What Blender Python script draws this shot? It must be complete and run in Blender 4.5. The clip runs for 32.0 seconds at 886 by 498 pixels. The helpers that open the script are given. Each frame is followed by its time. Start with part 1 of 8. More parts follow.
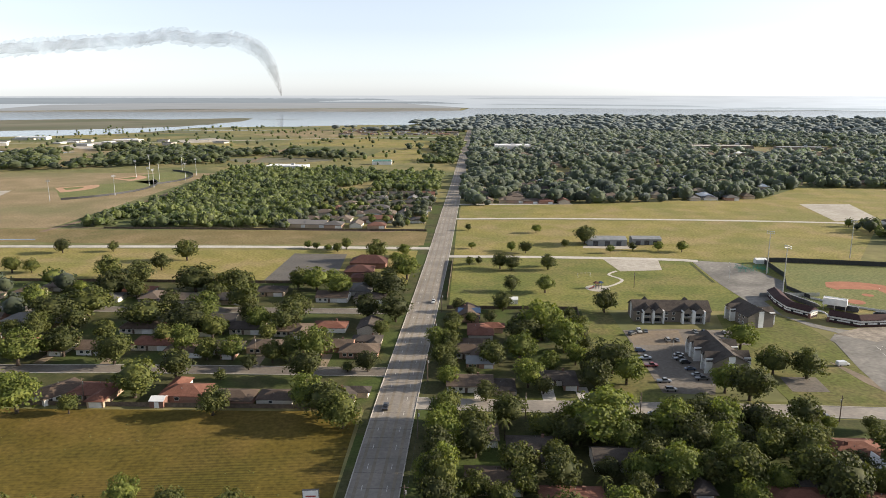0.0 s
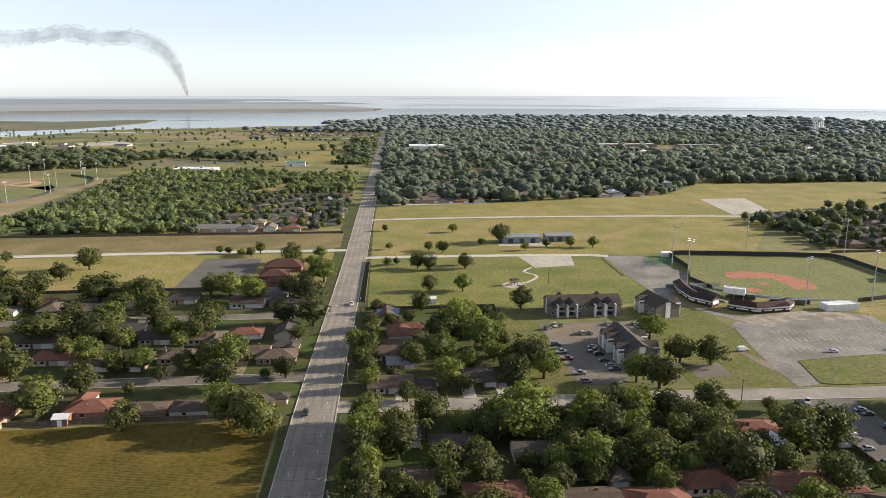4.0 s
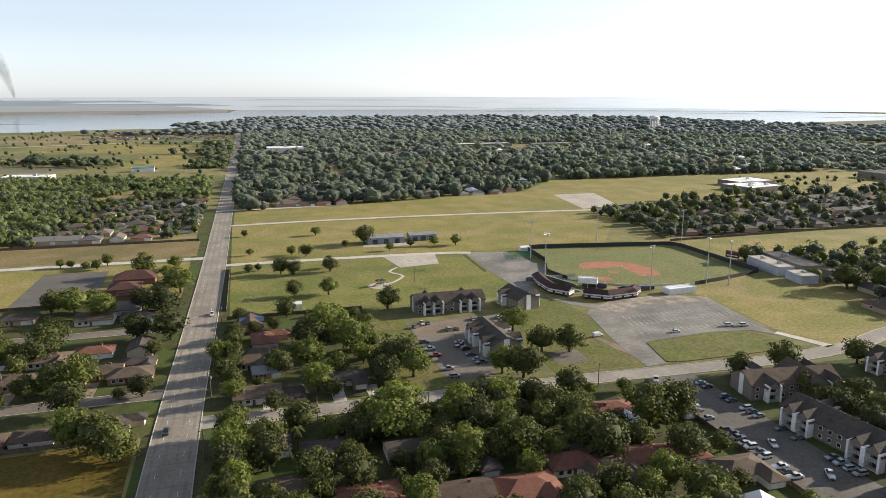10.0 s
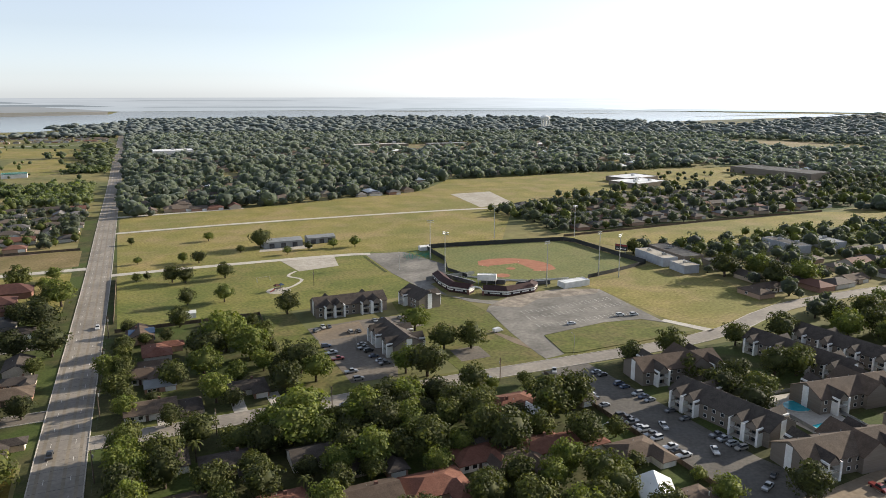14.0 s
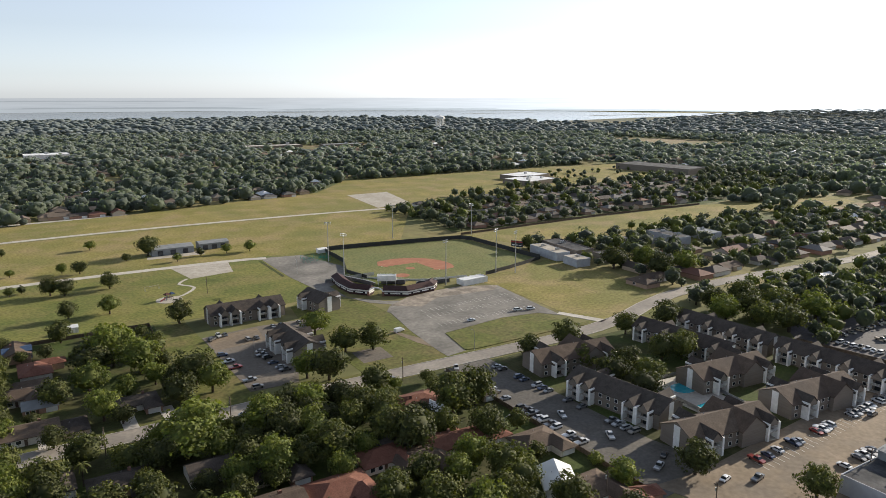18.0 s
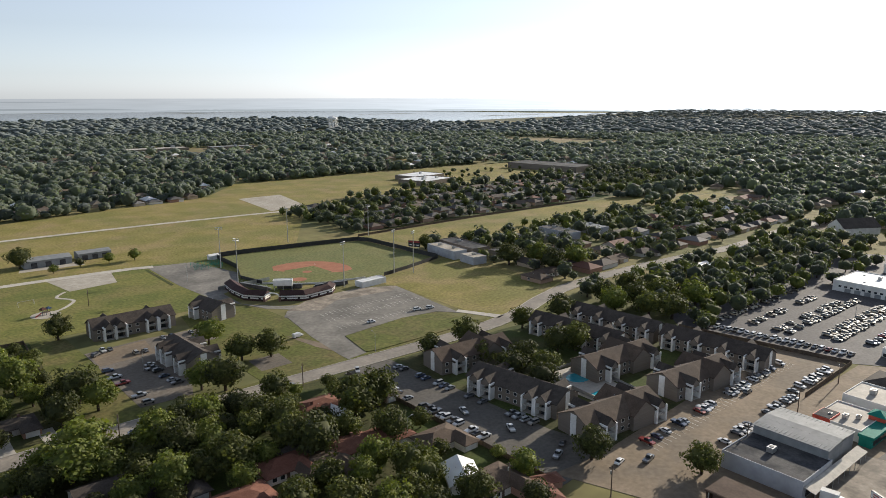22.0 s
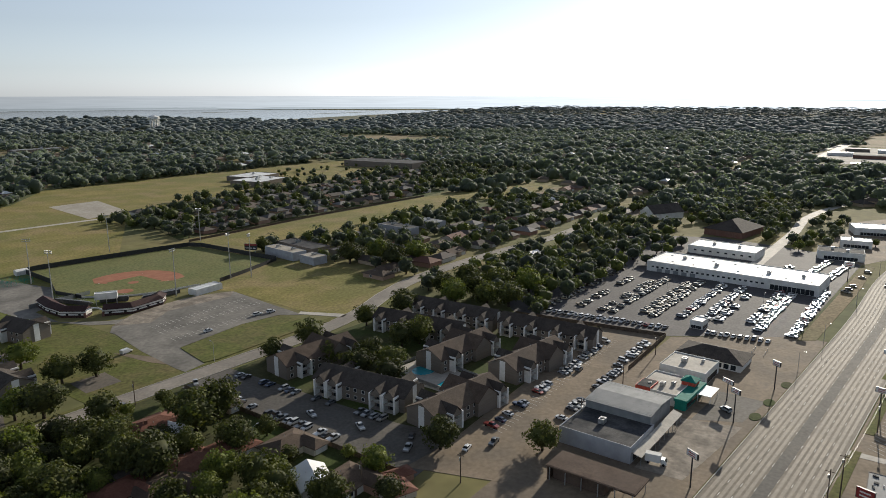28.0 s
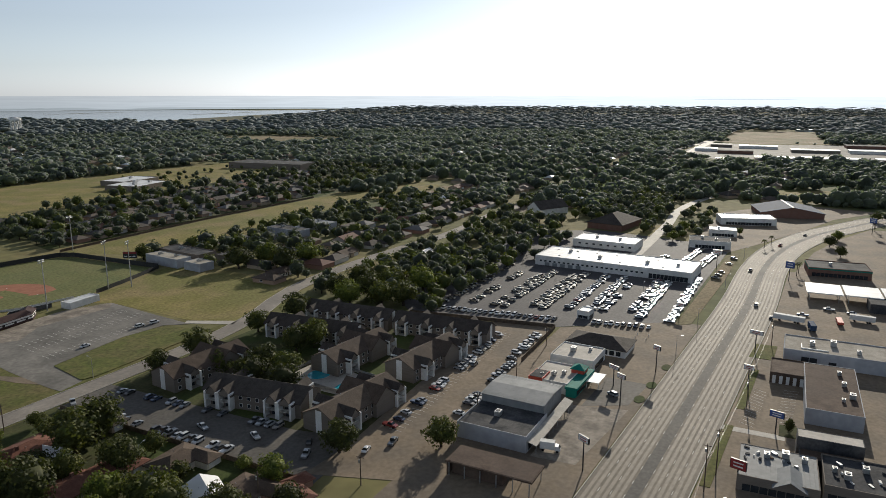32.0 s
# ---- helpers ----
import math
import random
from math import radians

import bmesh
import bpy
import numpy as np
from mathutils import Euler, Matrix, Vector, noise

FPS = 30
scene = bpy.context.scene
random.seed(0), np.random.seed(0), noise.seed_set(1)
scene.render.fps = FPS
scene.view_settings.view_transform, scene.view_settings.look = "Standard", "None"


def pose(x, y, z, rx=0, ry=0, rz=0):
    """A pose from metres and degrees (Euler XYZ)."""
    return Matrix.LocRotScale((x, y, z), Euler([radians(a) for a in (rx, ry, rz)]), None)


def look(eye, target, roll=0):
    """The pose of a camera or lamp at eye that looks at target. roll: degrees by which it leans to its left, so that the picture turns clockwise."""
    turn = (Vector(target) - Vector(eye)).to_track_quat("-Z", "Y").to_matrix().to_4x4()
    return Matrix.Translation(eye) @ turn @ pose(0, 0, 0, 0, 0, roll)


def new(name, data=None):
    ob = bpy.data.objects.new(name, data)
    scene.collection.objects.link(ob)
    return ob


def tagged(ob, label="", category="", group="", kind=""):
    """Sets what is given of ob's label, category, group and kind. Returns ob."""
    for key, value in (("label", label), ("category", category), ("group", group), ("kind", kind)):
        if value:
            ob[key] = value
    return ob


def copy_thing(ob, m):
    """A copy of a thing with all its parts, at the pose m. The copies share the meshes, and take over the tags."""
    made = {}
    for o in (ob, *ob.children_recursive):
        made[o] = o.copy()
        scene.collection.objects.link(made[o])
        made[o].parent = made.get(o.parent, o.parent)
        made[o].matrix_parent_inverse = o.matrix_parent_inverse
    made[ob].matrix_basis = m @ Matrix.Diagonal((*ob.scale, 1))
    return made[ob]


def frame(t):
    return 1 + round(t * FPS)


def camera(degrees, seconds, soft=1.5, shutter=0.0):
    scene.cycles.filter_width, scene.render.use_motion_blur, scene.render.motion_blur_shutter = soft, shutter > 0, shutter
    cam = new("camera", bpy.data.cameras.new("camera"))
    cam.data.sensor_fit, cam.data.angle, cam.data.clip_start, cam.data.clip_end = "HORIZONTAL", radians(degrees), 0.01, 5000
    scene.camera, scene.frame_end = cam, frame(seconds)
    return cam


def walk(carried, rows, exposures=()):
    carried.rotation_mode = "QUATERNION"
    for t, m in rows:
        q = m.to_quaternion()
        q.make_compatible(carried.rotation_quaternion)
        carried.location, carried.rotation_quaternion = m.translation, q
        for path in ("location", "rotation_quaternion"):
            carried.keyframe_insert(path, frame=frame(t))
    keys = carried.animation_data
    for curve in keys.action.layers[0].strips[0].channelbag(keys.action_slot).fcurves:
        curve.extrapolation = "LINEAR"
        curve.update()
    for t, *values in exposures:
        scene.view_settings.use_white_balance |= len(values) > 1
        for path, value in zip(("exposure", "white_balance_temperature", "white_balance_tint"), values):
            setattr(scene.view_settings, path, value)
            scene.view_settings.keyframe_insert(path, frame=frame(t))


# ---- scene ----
cam = camera(64.16, 32.0, soft=0.7)
PATH = [
    (0, pose(0, 0, 110, 77.44, -0.00, 2.13)),
    (1, pose(0, 0, 110, 77.43, -0.00, 0.44)),
    (2, pose(0, 0, 110, 77.43, -0.00, -1.28)),
    (3, pose(0, 0, 110, 77.44, -0.00, -3.01)),
    (3.5, pose(0, 0, 110, 77.47, -0.00, -3.87)),
    (5.5, pose(0, 0, 110, 77.45, 0.00, -7.32)),
    (6, pose(0, 0, 110, 77.46, -0.00, -8.18)),
    (7, pose(0, 0, 110, 77.48, -0.00, -9.98)),
    (8, pose(0, 0, 110, 77.52, -0.00, -11.94)),
    (9, pose(0, 0, 110, 77.55, 0.00, -13.93)),
    (10, pose(0, 0, 110, 77.55, 0.00, -15.93)),
    (11, pose(0, 0, 110, 77.56, -0.00, -17.98)),
    (12, pose(0, 0, 110, 77.57, -0.00, -20.03)),
    (13, pose(0, 0, 110, 77.57, 0.00, -22.12)),
    (14, pose(0, 0, 110, 77.59, -0.00, -24.23)),
    (14.5, pose(0, 0, 110, 77.60, 0.00, -25.29)),
    (16.5, pose(0, 0, 110, 77.62, -0.00, -29.46)),
    (17, pose(0, 0, 110, 77.62, 0.00, -30.51)),
    (18, pose(0, 0, 110, 77.61, 0.00, -32.61)),
    (19, pose(0, 0, 110, 77.60, 0.00, -34.71)),
    (20, pose(0, 0, 110, 77.62, 0.00, -36.83)),
    (21, pose(0, 0, 110, 77.64, 0.00, -38.96)),
    (22, pose(0, 0, 110, 77.66, 0.00, -41.09)),
    (23, pose(0, 0, 110, 77.65, 0.00, -43.25)),
    (24, pose(0, 0, 110, 77.62, 0.00, -45.43)),
    (25, pose(0, 0, 110, 77.59, 0.00, -47.62)),
    (25.5, pose(0, 0, 110, 77.56, 0.00, -48.73)),
    (27.5, pose(0, 0, 110, 77.51, 0.00, -53.17)),
    (28, pose(0, 0, 110, 77.48, 0.00, -54.27)),
    (29, pose(0, 0, 110, 77.45, -0.00, -56.49)),
    (30, pose(0, 0, 110, 77.45, -0.00, -58.70)),
    (31, pose(0, 0, 110, 77.46, -0.01, -60.92)),
    (32, pose(0, 0, 110, 77.45, -0.00, -63.16)),
]
walk(cam, PATH, [(0, 1.08, 6400, 11), (9, 1.02, 6300, 10), (19, 0.72, 6200, 10), (25, 0.36, 6150, 9), (32, -0.06, 6100, 8)])

# ---- daylight: low morning sun, pale hazy sky ----
SUN_AZ, SUN_EL = 84.0, 18.0
world = bpy.data.worlds.new("world")
scene.world = world
world.use_nodes = True
wn = world.node_tree
sky = wn.nodes.new("ShaderNodeTexSky")
sky.sky_type = 'NISHITA'
sky.sun_disc = False
sky.sun_elevation, sky.sun_rotation = radians(SUN_EL), radians(SUN_AZ)
sky.altitude, sky.air_density, sky.dust_density, sky.ozone_density = 100, 0.9, 0.4, 1.0
wn.nodes["Background"].inputs["Strength"].default_value = 0.092
hazy = wn.nodes.new("ShaderNodeHueSaturation")
hazy.inputs["Saturation"].default_value = 0.34
wn.links.new(sky.outputs[0], hazy.inputs["Color"])
tint = wn.nodes.new("ShaderNodeMix")
tint.data_type, tint.blend_type = "RGBA", "MULTIPLY"
tint.inputs[0].default_value, tint.inputs[7].default_value = 1.0, (0.95, 1.0, 1.09, 1)
wn.links.new(hazy.outputs[0], tint.inputs[6])
wn.links.new(tint.outputs[2], wn.nodes["Background"].inputs["Color"])
sun_data = bpy.data.lights.new("sun", "SUN")
sun_data.energy, sun_data.angle, sun_data.color = 5.0, radians(0.6), (1.0, 0.88, 0.71)
sun_dir = Vector((math.sin(radians(SUN_AZ)) * math.cos(radians(SUN_EL)), math.cos(radians(SUN_AZ)) * math.cos(radians(SUN_EL)), math.sin(radians(SUN_EL))))
sun = new("sun", sun_data)
sun.matrix_world = look(sun_dir * 400, (0, 0, 0))

# ---- materials ----
def nodes_of(name, rough, metal):
    m = bpy.data.materials.new(name)
    m.use_nodes = True
    nt = m.node_tree
    b = nt.nodes["Principled BSDF"]
    b.inputs["Roughness"].default_value = rough
    b.inputs["Metallic"].default_value = metal
    return m, nt, b


def noise_of(nt, pos, scale, detail=4.0, stretch=None):
    if stretch:
        mp = nt.nodes.new("ShaderNodeMapping")
        mp.inputs["Scale"].default_value = stretch
        nt.links.new(pos, mp.inputs["Vector"])
        pos = mp.outputs[0]
    n = nt.nodes.new("ShaderNodeTexNoise")
    n.inputs["Scale"].default_value, n.inputs["Detail"].default_value = scale, detail
    nt.links.new(pos, n.inputs["Vector"])
    return n.outputs["Fac"]


def ramp_of(nt, fac, stops, mode="LINEAR"):
    r = nt.nodes.new("ShaderNodeValToRGB")
    r.color_ramp.interpolation = mode
    while len(r.color_ramp.elements) < len(stops):
        r.color_ramp.elements.new(0.5)
    for e, (p, c) in zip(r.color_ramp.elements, stops):
        e.position, e.color = p, (*c, 1)
    nt.links.new(fac, r.inputs[0])
    return r.outputs[0]


def mix_of(nt, fac, a, b, kind="MIX"):
    n = nt.nodes.new("ShaderNodeMix")
    n.data_type, n.blend_type = "RGBA", kind
    for sock, v in ((n.inputs[0], fac), (n.inputs[6], a), (n.inputs[7], b)):
        if isinstance(v, (int, float)):
            sock.default_value = v
        elif isinstance(v, tuple):
            sock.default_value = (*v, 1)
        else:
            nt.links.new(v, sock)
    return n.outputs[2]


def mat(name, a, b, scale=1.0, rough=0.85, metal=0.0, big=None, bump=0.0, rand=0.0, stretch=None, island=0.0, fine=None, rows=None, gloss=0.15, dry=None):
    """Two noise-mixed colours, a larger stain (colour, scale, amount), relief, and a shift of value from object to object."""
    m, nt, bs = nodes_of(name, rough, metal)
    if rough >= 0.7:
        bs.inputs["Specular IOR Level"].default_value = gloss
    pos = nt.nodes.new("ShaderNodeNewGeometry").outputs["Position"]
    fac = noise_of(nt, pos, scale, 5.0, stretch)
    col = ramp_of(nt, fac, ((0.35, a), (0.65, b)))
    if big:
        f2 = noise_of(nt, pos, big[1], 3.0)
        f2 = ramp_of(nt, f2, ((0.45, (0, 0, 0)), (0.62, (big[2],) * 3)))
        col = mix_of(nt, f2, col, big[0])
    if dry:
        f4 = ramp_of(nt, noise_of(nt, pos, dry[1], 5.0), ((0.48, (0, 0, 0)), (0.66, (dry[2],) * 3)))
        col = mix_of(nt, f4, col, dry[0])
    if fine:
        f3 = ramp_of(nt, noise_of(nt, pos, fine[1], 2.0), ((0.3, (1 - fine[0],) * 3), (0.7, (1 + fine[0],) * 3)))
        col = mix_of(nt, 1.0, col, f3, "MULTIPLY")
    if rows:
        wv = nt.nodes.new("ShaderNodeTexWave")
        wv.bands_direction = "Y"
        wv.inputs["Scale"].default_value, wv.inputs["Distortion"].default_value, wv.inputs["Detail"].default_value, wv.inputs["Detail Scale"].default_value = rows[0], 1.2, 2.0, 0.3
        nt.links.new(pos, wv.inputs["Vector"])
        dark = ramp_of(nt, wv.outputs["Fac"], ((0.15, (1 - rows[1],) * 3), (0.5, (1.0, 1.0, 1.0))))
        col = mix_of(nt, ramp_of(nt, noise_of(nt, pos, 0.02, 2.0), ((0.4, (0, 0, 0)), (0.6, (1, 1, 1)))), col, mix_of(nt, 1.0, col, dark, "MULTIPLY"))
    if rand or island:
        if rand:
            src = nt.nodes.new("ShaderNodeObjectInfo").outputs["Random"]
            k = rand
        else:
            src = nt.nodes.new("ShaderNodeNewGeometry").outputs["Random Per Island"]
            k = island
        v = ramp_of(nt, src, ((0.0, (1 - k, 1 - k, 1 - k)), (0.5, (1 + k * 0.3, 1, 1 - k * 0.4)), (1.0, (1 + k, 1 + k, 1 + k * 0.6))))
        col = mix_of(nt, 1.0, col, v, "MULTIPLY")
    nt.links.new(col, bs.inputs["Base Color"])
    if bump:
        bn = nt.nodes.new("ShaderNodeBump")
        bn.inputs["Strength"].default_value, bn.inputs["Distance"].default_value = bump, 0.3
        nt.links.new(noise_of(nt, pos, scale * 3, 4.0), bn.inputs["Height"])
        nt.links.new(bn.outputs[0], bs.inputs["Normal"])
    return m


def palette(name, colours, rough=0.4, metal=0.0, coat=0.0, grain=0.06):
    """One of several colours, picked object by object."""
    m, nt, bs = nodes_of(name, rough, metal)
    rnd = nt.nodes.new("ShaderNodeObjectInfo").outputs["Random"]
    n = len(colours)
    col = ramp_of(nt, rnd, [(i / n, c) for i, c in enumerate(colours)], "CONSTANT")
    pos = nt.nodes.new("ShaderNodeNewGeometry").outputs["Position"]
    v = ramp_of(nt, noise_of(nt, pos, 2.5), ((0.3, (1 - grain,) * 3), (0.7, (1 + grain,) * 3)))
    nt.links.new(mix_of(nt, 1.0, col, v, "MULTIPLY"), bs.inputs["Base Color"])
    bs.inputs["Coat Weight"].default_value = coat
    return m


GRASS = mat("meadow grass", (0.188, 0.168, 0.046), (0.255, 0.210, 0.074), 0.05, 0.95, big=((0.150, 0.152, 0.046), 0.012, 0.7), fine=(0.27, 0.6), bump=0.3, dry=((0.275, 0.205, 0.105), 0.035, 0.65))
LAWN = mat("lawn grass", (0.092, 0.108, 0.025), (0.133, 0.135, 0.039), 0.12, 0.95, big=((0.120, 0.108, 0.045), 0.05, 0.5), fine=(0.27, 0.6), bump=0.3, dry=((0.17, 0.135, 0.06), 0.07, 0.6))
MOWN = mat("mown hay field", (0.092, 0.068, 0.011), (0.127, 0.093, 0.018), 0.06, 0.95, big=((0.078, 0.070, 0.012), 0.02, 0.6), fine=(0.27, 0.6), bump=0.5, rows=(0.35, 0.4), dry=((0.135, 0.088, 0.024), 0.03, 0.6))
PARKGRASS = mat("park lawn", (0.129, 0.141, 0.036), (0.186, 0.176, 0.052), 0.05, 0.95, big=((0.103, 0.127, 0.034), 0.02, 0.6), fine=(0.27, 0.6), bump=0.4, rows=(0.12, 0.14), dry=((0.205, 0.170, 0.068), 0.045, 0.6))
PALELOT = mat("pale worn asphalt", (0.180, 0.168, 0.148), (0.245, 0.228, 0.20), 0.08, 0.85, big=((0.13, 0.122, 0.108), 0.05, 0.7), fine=(0.16, 0.5))
# Browner than ROAD, and darker with the trees' shade put into the colour.
STREET = mat("shaded brown street", (0.15, 0.13, 0.108), (0.20, 0.175, 0.145), 0.1, 0.85, big=((0.11, 0.095, 0.08), 0.05, 0.6), fine=(0.15, 0.8))
ROOF_MAROON = mat("dark red roof", (0.075, 0.038, 0.032), (0.105, 0.052, 0.042), 0.5, 0.85, big=((0.065, 0.034, 0.03), 0.12, 0.5), fine=(0.18, 2.5))
TURF = mat("ballpark turf", (0.138, 0.146, 0.052), (0.166, 0.167, 0.063), 0.05, 0.95, big=((0.120, 0.144, 0.056), 0.03, 0.5), fine=(0.27, 0.6), dry=((0.180, 0.165, 0.075), 0.04, 0.45))
DRY = mat("dry grass", (0.206, 0.161, 0.087), (0.278, 0.212, 0.125), 0.03, 0.95, big=((0.144, 0.141, 0.063), 0.01, 0.7), fine=(0.27, 0.6))
SCRUB = mat("coastal scrub", (0.15, 0.145, 0.055), (0.23, 0.19, 0.085), 0.012, 0.95, big=((0.075, 0.10, 0.04), 0.004, 0.8), fine=(0.2, 0.1))
# Soil and grass darker than LAWN, with tree shade put into the colour.
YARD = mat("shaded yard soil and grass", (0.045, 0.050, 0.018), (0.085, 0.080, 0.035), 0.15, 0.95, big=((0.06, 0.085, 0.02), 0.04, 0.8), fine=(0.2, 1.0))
CLAY = mat("infield clay", (0.29, 0.125, 0.078), (0.36, 0.165, 0.10), 0.2, 0.95, fine=(0.08, 1.0))
DRYCLAY = mat("pale dry clay", (0.36, 0.22, 0.14), (0.44, 0.28, 0.18), 0.2, 0.95, fine=(0.08, 1.0))
LEVEE = mat("levee grass", (0.150, 0.118, 0.050), (0.205, 0.158, 0.075), 0.03, 0.95, big=((0.115, 0.105, 0.042), 0.015, 0.7), fine=(0.27, 0.6), dry=((0.24, 0.175, 0.095), 0.04, 0.6))
ROAD = mat("worn concrete road", (0.225, 0.198, 0.166), (0.29, 0.257, 0.216), 0.08, 0.8, big=((0.165, 0.147, 0.126), 0.05, 0.6), fine=(0.12, 0.7), gloss=0.35)
ASPHALT = mat("old asphalt", (0.105, 0.095, 0.082), (0.150, 0.136, 0.117), 0.1, 0.8, big=((0.09, 0.085, 0.08), 0.05, 0.6), fine=(0.15, 0.8))
DARKLOT = mat("dark asphalt lot", (0.060, 0.060, 0.060), (0.095, 0.092, 0.088), 0.1, 0.75, big=((0.13, 0.12, 0.11), 0.04, 0.4), fine=(0.2, 0.9))
DEALERLOT = mat("worn dealer asphalt", (0.085, 0.080, 0.082), (0.118, 0.110, 0.108), 0.1, 0.8, big=((0.070, 0.066, 0.068), 0.05, 0.6), fine=(0.15, 0.8))
LANE = mat("grey traffic lane", (0.160, 0.133, 0.098), (0.205, 0.172, 0.129), 0.06, 0.85, big=((0.135, 0.114, 0.088), 0.03, 0.6), fine=(0.14, 0.6), gloss=0.4)
# Worn smoother than LANE; paler too, with sun sheen put into the colour.
TRACK = mat("polished wheel track", (0.195, 0.162, 0.118), (0.248, 0.207, 0.152), 0.06, 0.76, big=((0.165, 0.138, 0.102), 0.05, 0.7), fine=(0.14, 0.5), gloss=0.45)
HWYBASE = mat("worn highway concrete", (0.142, 0.119, 0.088), (0.185, 0.156, 0.117), 0.06, 0.82, big=((0.115, 0.097, 0.075), 0.03, 0.6), fine=(0.14, 0.6), gloss=0.35)
CONCRETE = mat("pale concrete", (0.40, 0.37, 0.32), (0.50, 0.46, 0.40), 0.2, 0.8, big=((0.32, 0.29, 0.25), 0.08, 0.5), fine=(0.1, 0.9), gloss=0.35)
SLAB = mat("stained slab concrete", (0.24, 0.205, 0.165), (0.34, 0.295, 0.24), 0.25, 0.85, big=((0.15, 0.128, 0.105), 0.12, 0.75), fine=(0.18, 0.7))
LOTCON = mat("stained lot concrete", (0.200, 0.155, 0.106), (0.262, 0.205, 0.145), 0.12, 0.85, big=((0.145, 0.12, 0.092), 0.06, 0.7), fine=(0.15, 0.6))
GRAVEL = mat("pale gravel", (0.34, 0.31, 0.26), (0.44, 0.40, 0.34), 0.3, 0.95, big=((0.28, 0.25, 0.20), 0.05, 0.5), fine=(0.12, 1.5))
PAINT = mat("road paint", (0.62, 0.60, 0.55), (0.72, 0.70, 0.64), 0.6, 0.7)
WATER = mat("bay water", (0.055, 0.075, 0.085), (0.075, 0.09, 0.10), 0.004, 0.13, big=((0.10, 0.10, 0.09), 0.001, 0.4))
WATER.node_tree.nodes["Principled BSDF"].inputs["Specular IOR Level"].default_value = 0.5
POOL = mat("pool water", (0.03, 0.30, 0.38), (0.05, 0.38, 0.46), 0.6, 0.06)
SHINGLE_D = mat("charcoal shingles", (0.048, 0.041, 0.037), (0.074, 0.063, 0.056), 0.5, 0.85, big=((0.088, 0.074, 0.065), 0.12, 0.5), fine=(0.2, 2.5), rand=0.12)
SHINGLE_B = mat("weathered brown shingles", (0.082, 0.061, 0.048), (0.118, 0.089, 0.070), 0.4, 0.85, big=((0.072, 0.056, 0.047), 0.1, 0.6), fine=(0.18, 2.5), rand=0.15)
ROOFS = palette("house shingles", [(0.055, 0.048, 0.044), (0.10, 0.074, 0.056), (0.085, 0.080, 0.076), (0.13, 0.10, 0.075), (0.14, 0.062, 0.042), (0.07, 0.055, 0.045), (0.16, 0.15, 0.14)], 0.85, grain=0.2)
SHINGLE_FAR = mat("mixed far shingles", (0.10, 0.085, 0.075), (0.17, 0.15, 0.135), 0.02, 0.85, island=0.45)
ROOF_RED = mat("red-brown shingles", (0.140, 0.064, 0.045), (0.190, 0.090, 0.063), 0.5, 0.85, big=((0.15, 0.06, 0.04), 0.12, 0.5), fine=(0.18, 2.5))
WALLS = palette("house walls", [(0.42, 0.36, 0.29), (0.30, 0.17, 0.12), (0.52, 0.49, 0.43), (0.36, 0.24, 0.17), (0.60, 0.57, 0.52), (0.40, 0.31, 0.22)], 0.85, grain=0.12)
SIDING = mat("taupe siding", (0.165, 0.140, 0.115), (0.205, 0.175, 0.145), 0.5, 0.85, big=((0.19, 0.16, 0.135), 0.15, 0.5), stretch=(0.3, 0.3, 8))
BRICK = mat("red-brown brick", (0.155, 0.088, 0.068), (0.22, 0.13, 0.10), 3.0, 0.9, big=((0.17, 0.08, 0.06), 0.3, 0.5))
MAROON = mat("maroon cladding", (0.044, 0.024, 0.022), (0.062, 0.033, 0.030), 0.8, 0.7)
TRIM = mat("white painted trim", (0.70, 0.69, 0.66), (0.80, 0.79, 0.76), 1.0, 0.6, big=((0.6, 0.58, 0.54), 0.3, 0.4))
WHITEWALL = mat("white painted wall", (0.62, 0.61, 0.58), (0.74, 0.73, 0.70), 0.4, 0.7, big=((0.52, 0.50, 0.46), 0.12, 0.5))
METALROOF = mat("white metal roof", (0.66, 0.66, 0.65), (0.78, 0.78, 0.76), 0.3, 0.55, big=((0.55, 0.54, 0.52), 0.06, 0.5), stretch=(1, 0.15, 1))
GREYROOF = mat("grey ribbed metal", (0.19, 0.20, 0.205), (0.25, 0.26, 0.262), 0.4, 0.7, 0.0, big=((0.28, 0.28, 0.28), 0.08, 0.5))
TAR = mat("tar roof", (0.034, 0.036, 0.040), (0.068, 0.068, 0.072), 0.25, 0.9, big=((0.13, 0.125, 0.12), 0.1, 0.6), fine=(0.2, 1.2))
# Pale block walls greyed: the shade on their sides is in the colour.
STOREWALL = mat("grey painted block", (0.34, 0.35, 0.375), (0.42, 0.43, 0.45), 0.4, 0.75, big=((0.28, 0.28, 0.29), 0.12, 0.5))
BROWNROOF = mat("rusty brown flat roof", (0.085, 0.058, 0.044), (0.135, 0.098, 0.074), 0.2, 0.9, big=((0.09, 0.065, 0.052), 0.1, 0.7), fine=(0.15, 1.0))
GLASS = mat("dark window glass", (0.02, 0.024, 0.028), (0.035, 0.04, 0.045), 0.5, 0.08)
TEAL = mat("green awning metal", (0.015, 0.17, 0.13), (0.025, 0.22, 0.17), 0.6, 0.75)
REDPANEL = mat("orange-red panel", (0.42, 0.055, 0.03), (0.52, 0.08, 0.045), 0.6, 0.6)
BLUE = mat("blue metal panel", (0.035, 0.06, 0.11), (0.05, 0.08, 0.14), 0.5, 0.85)
BLACKPAINT = mat("black painted steel", (0.015, 0.015, 0.016), (0.03, 0.03, 0.031), 1.0, 0.5)
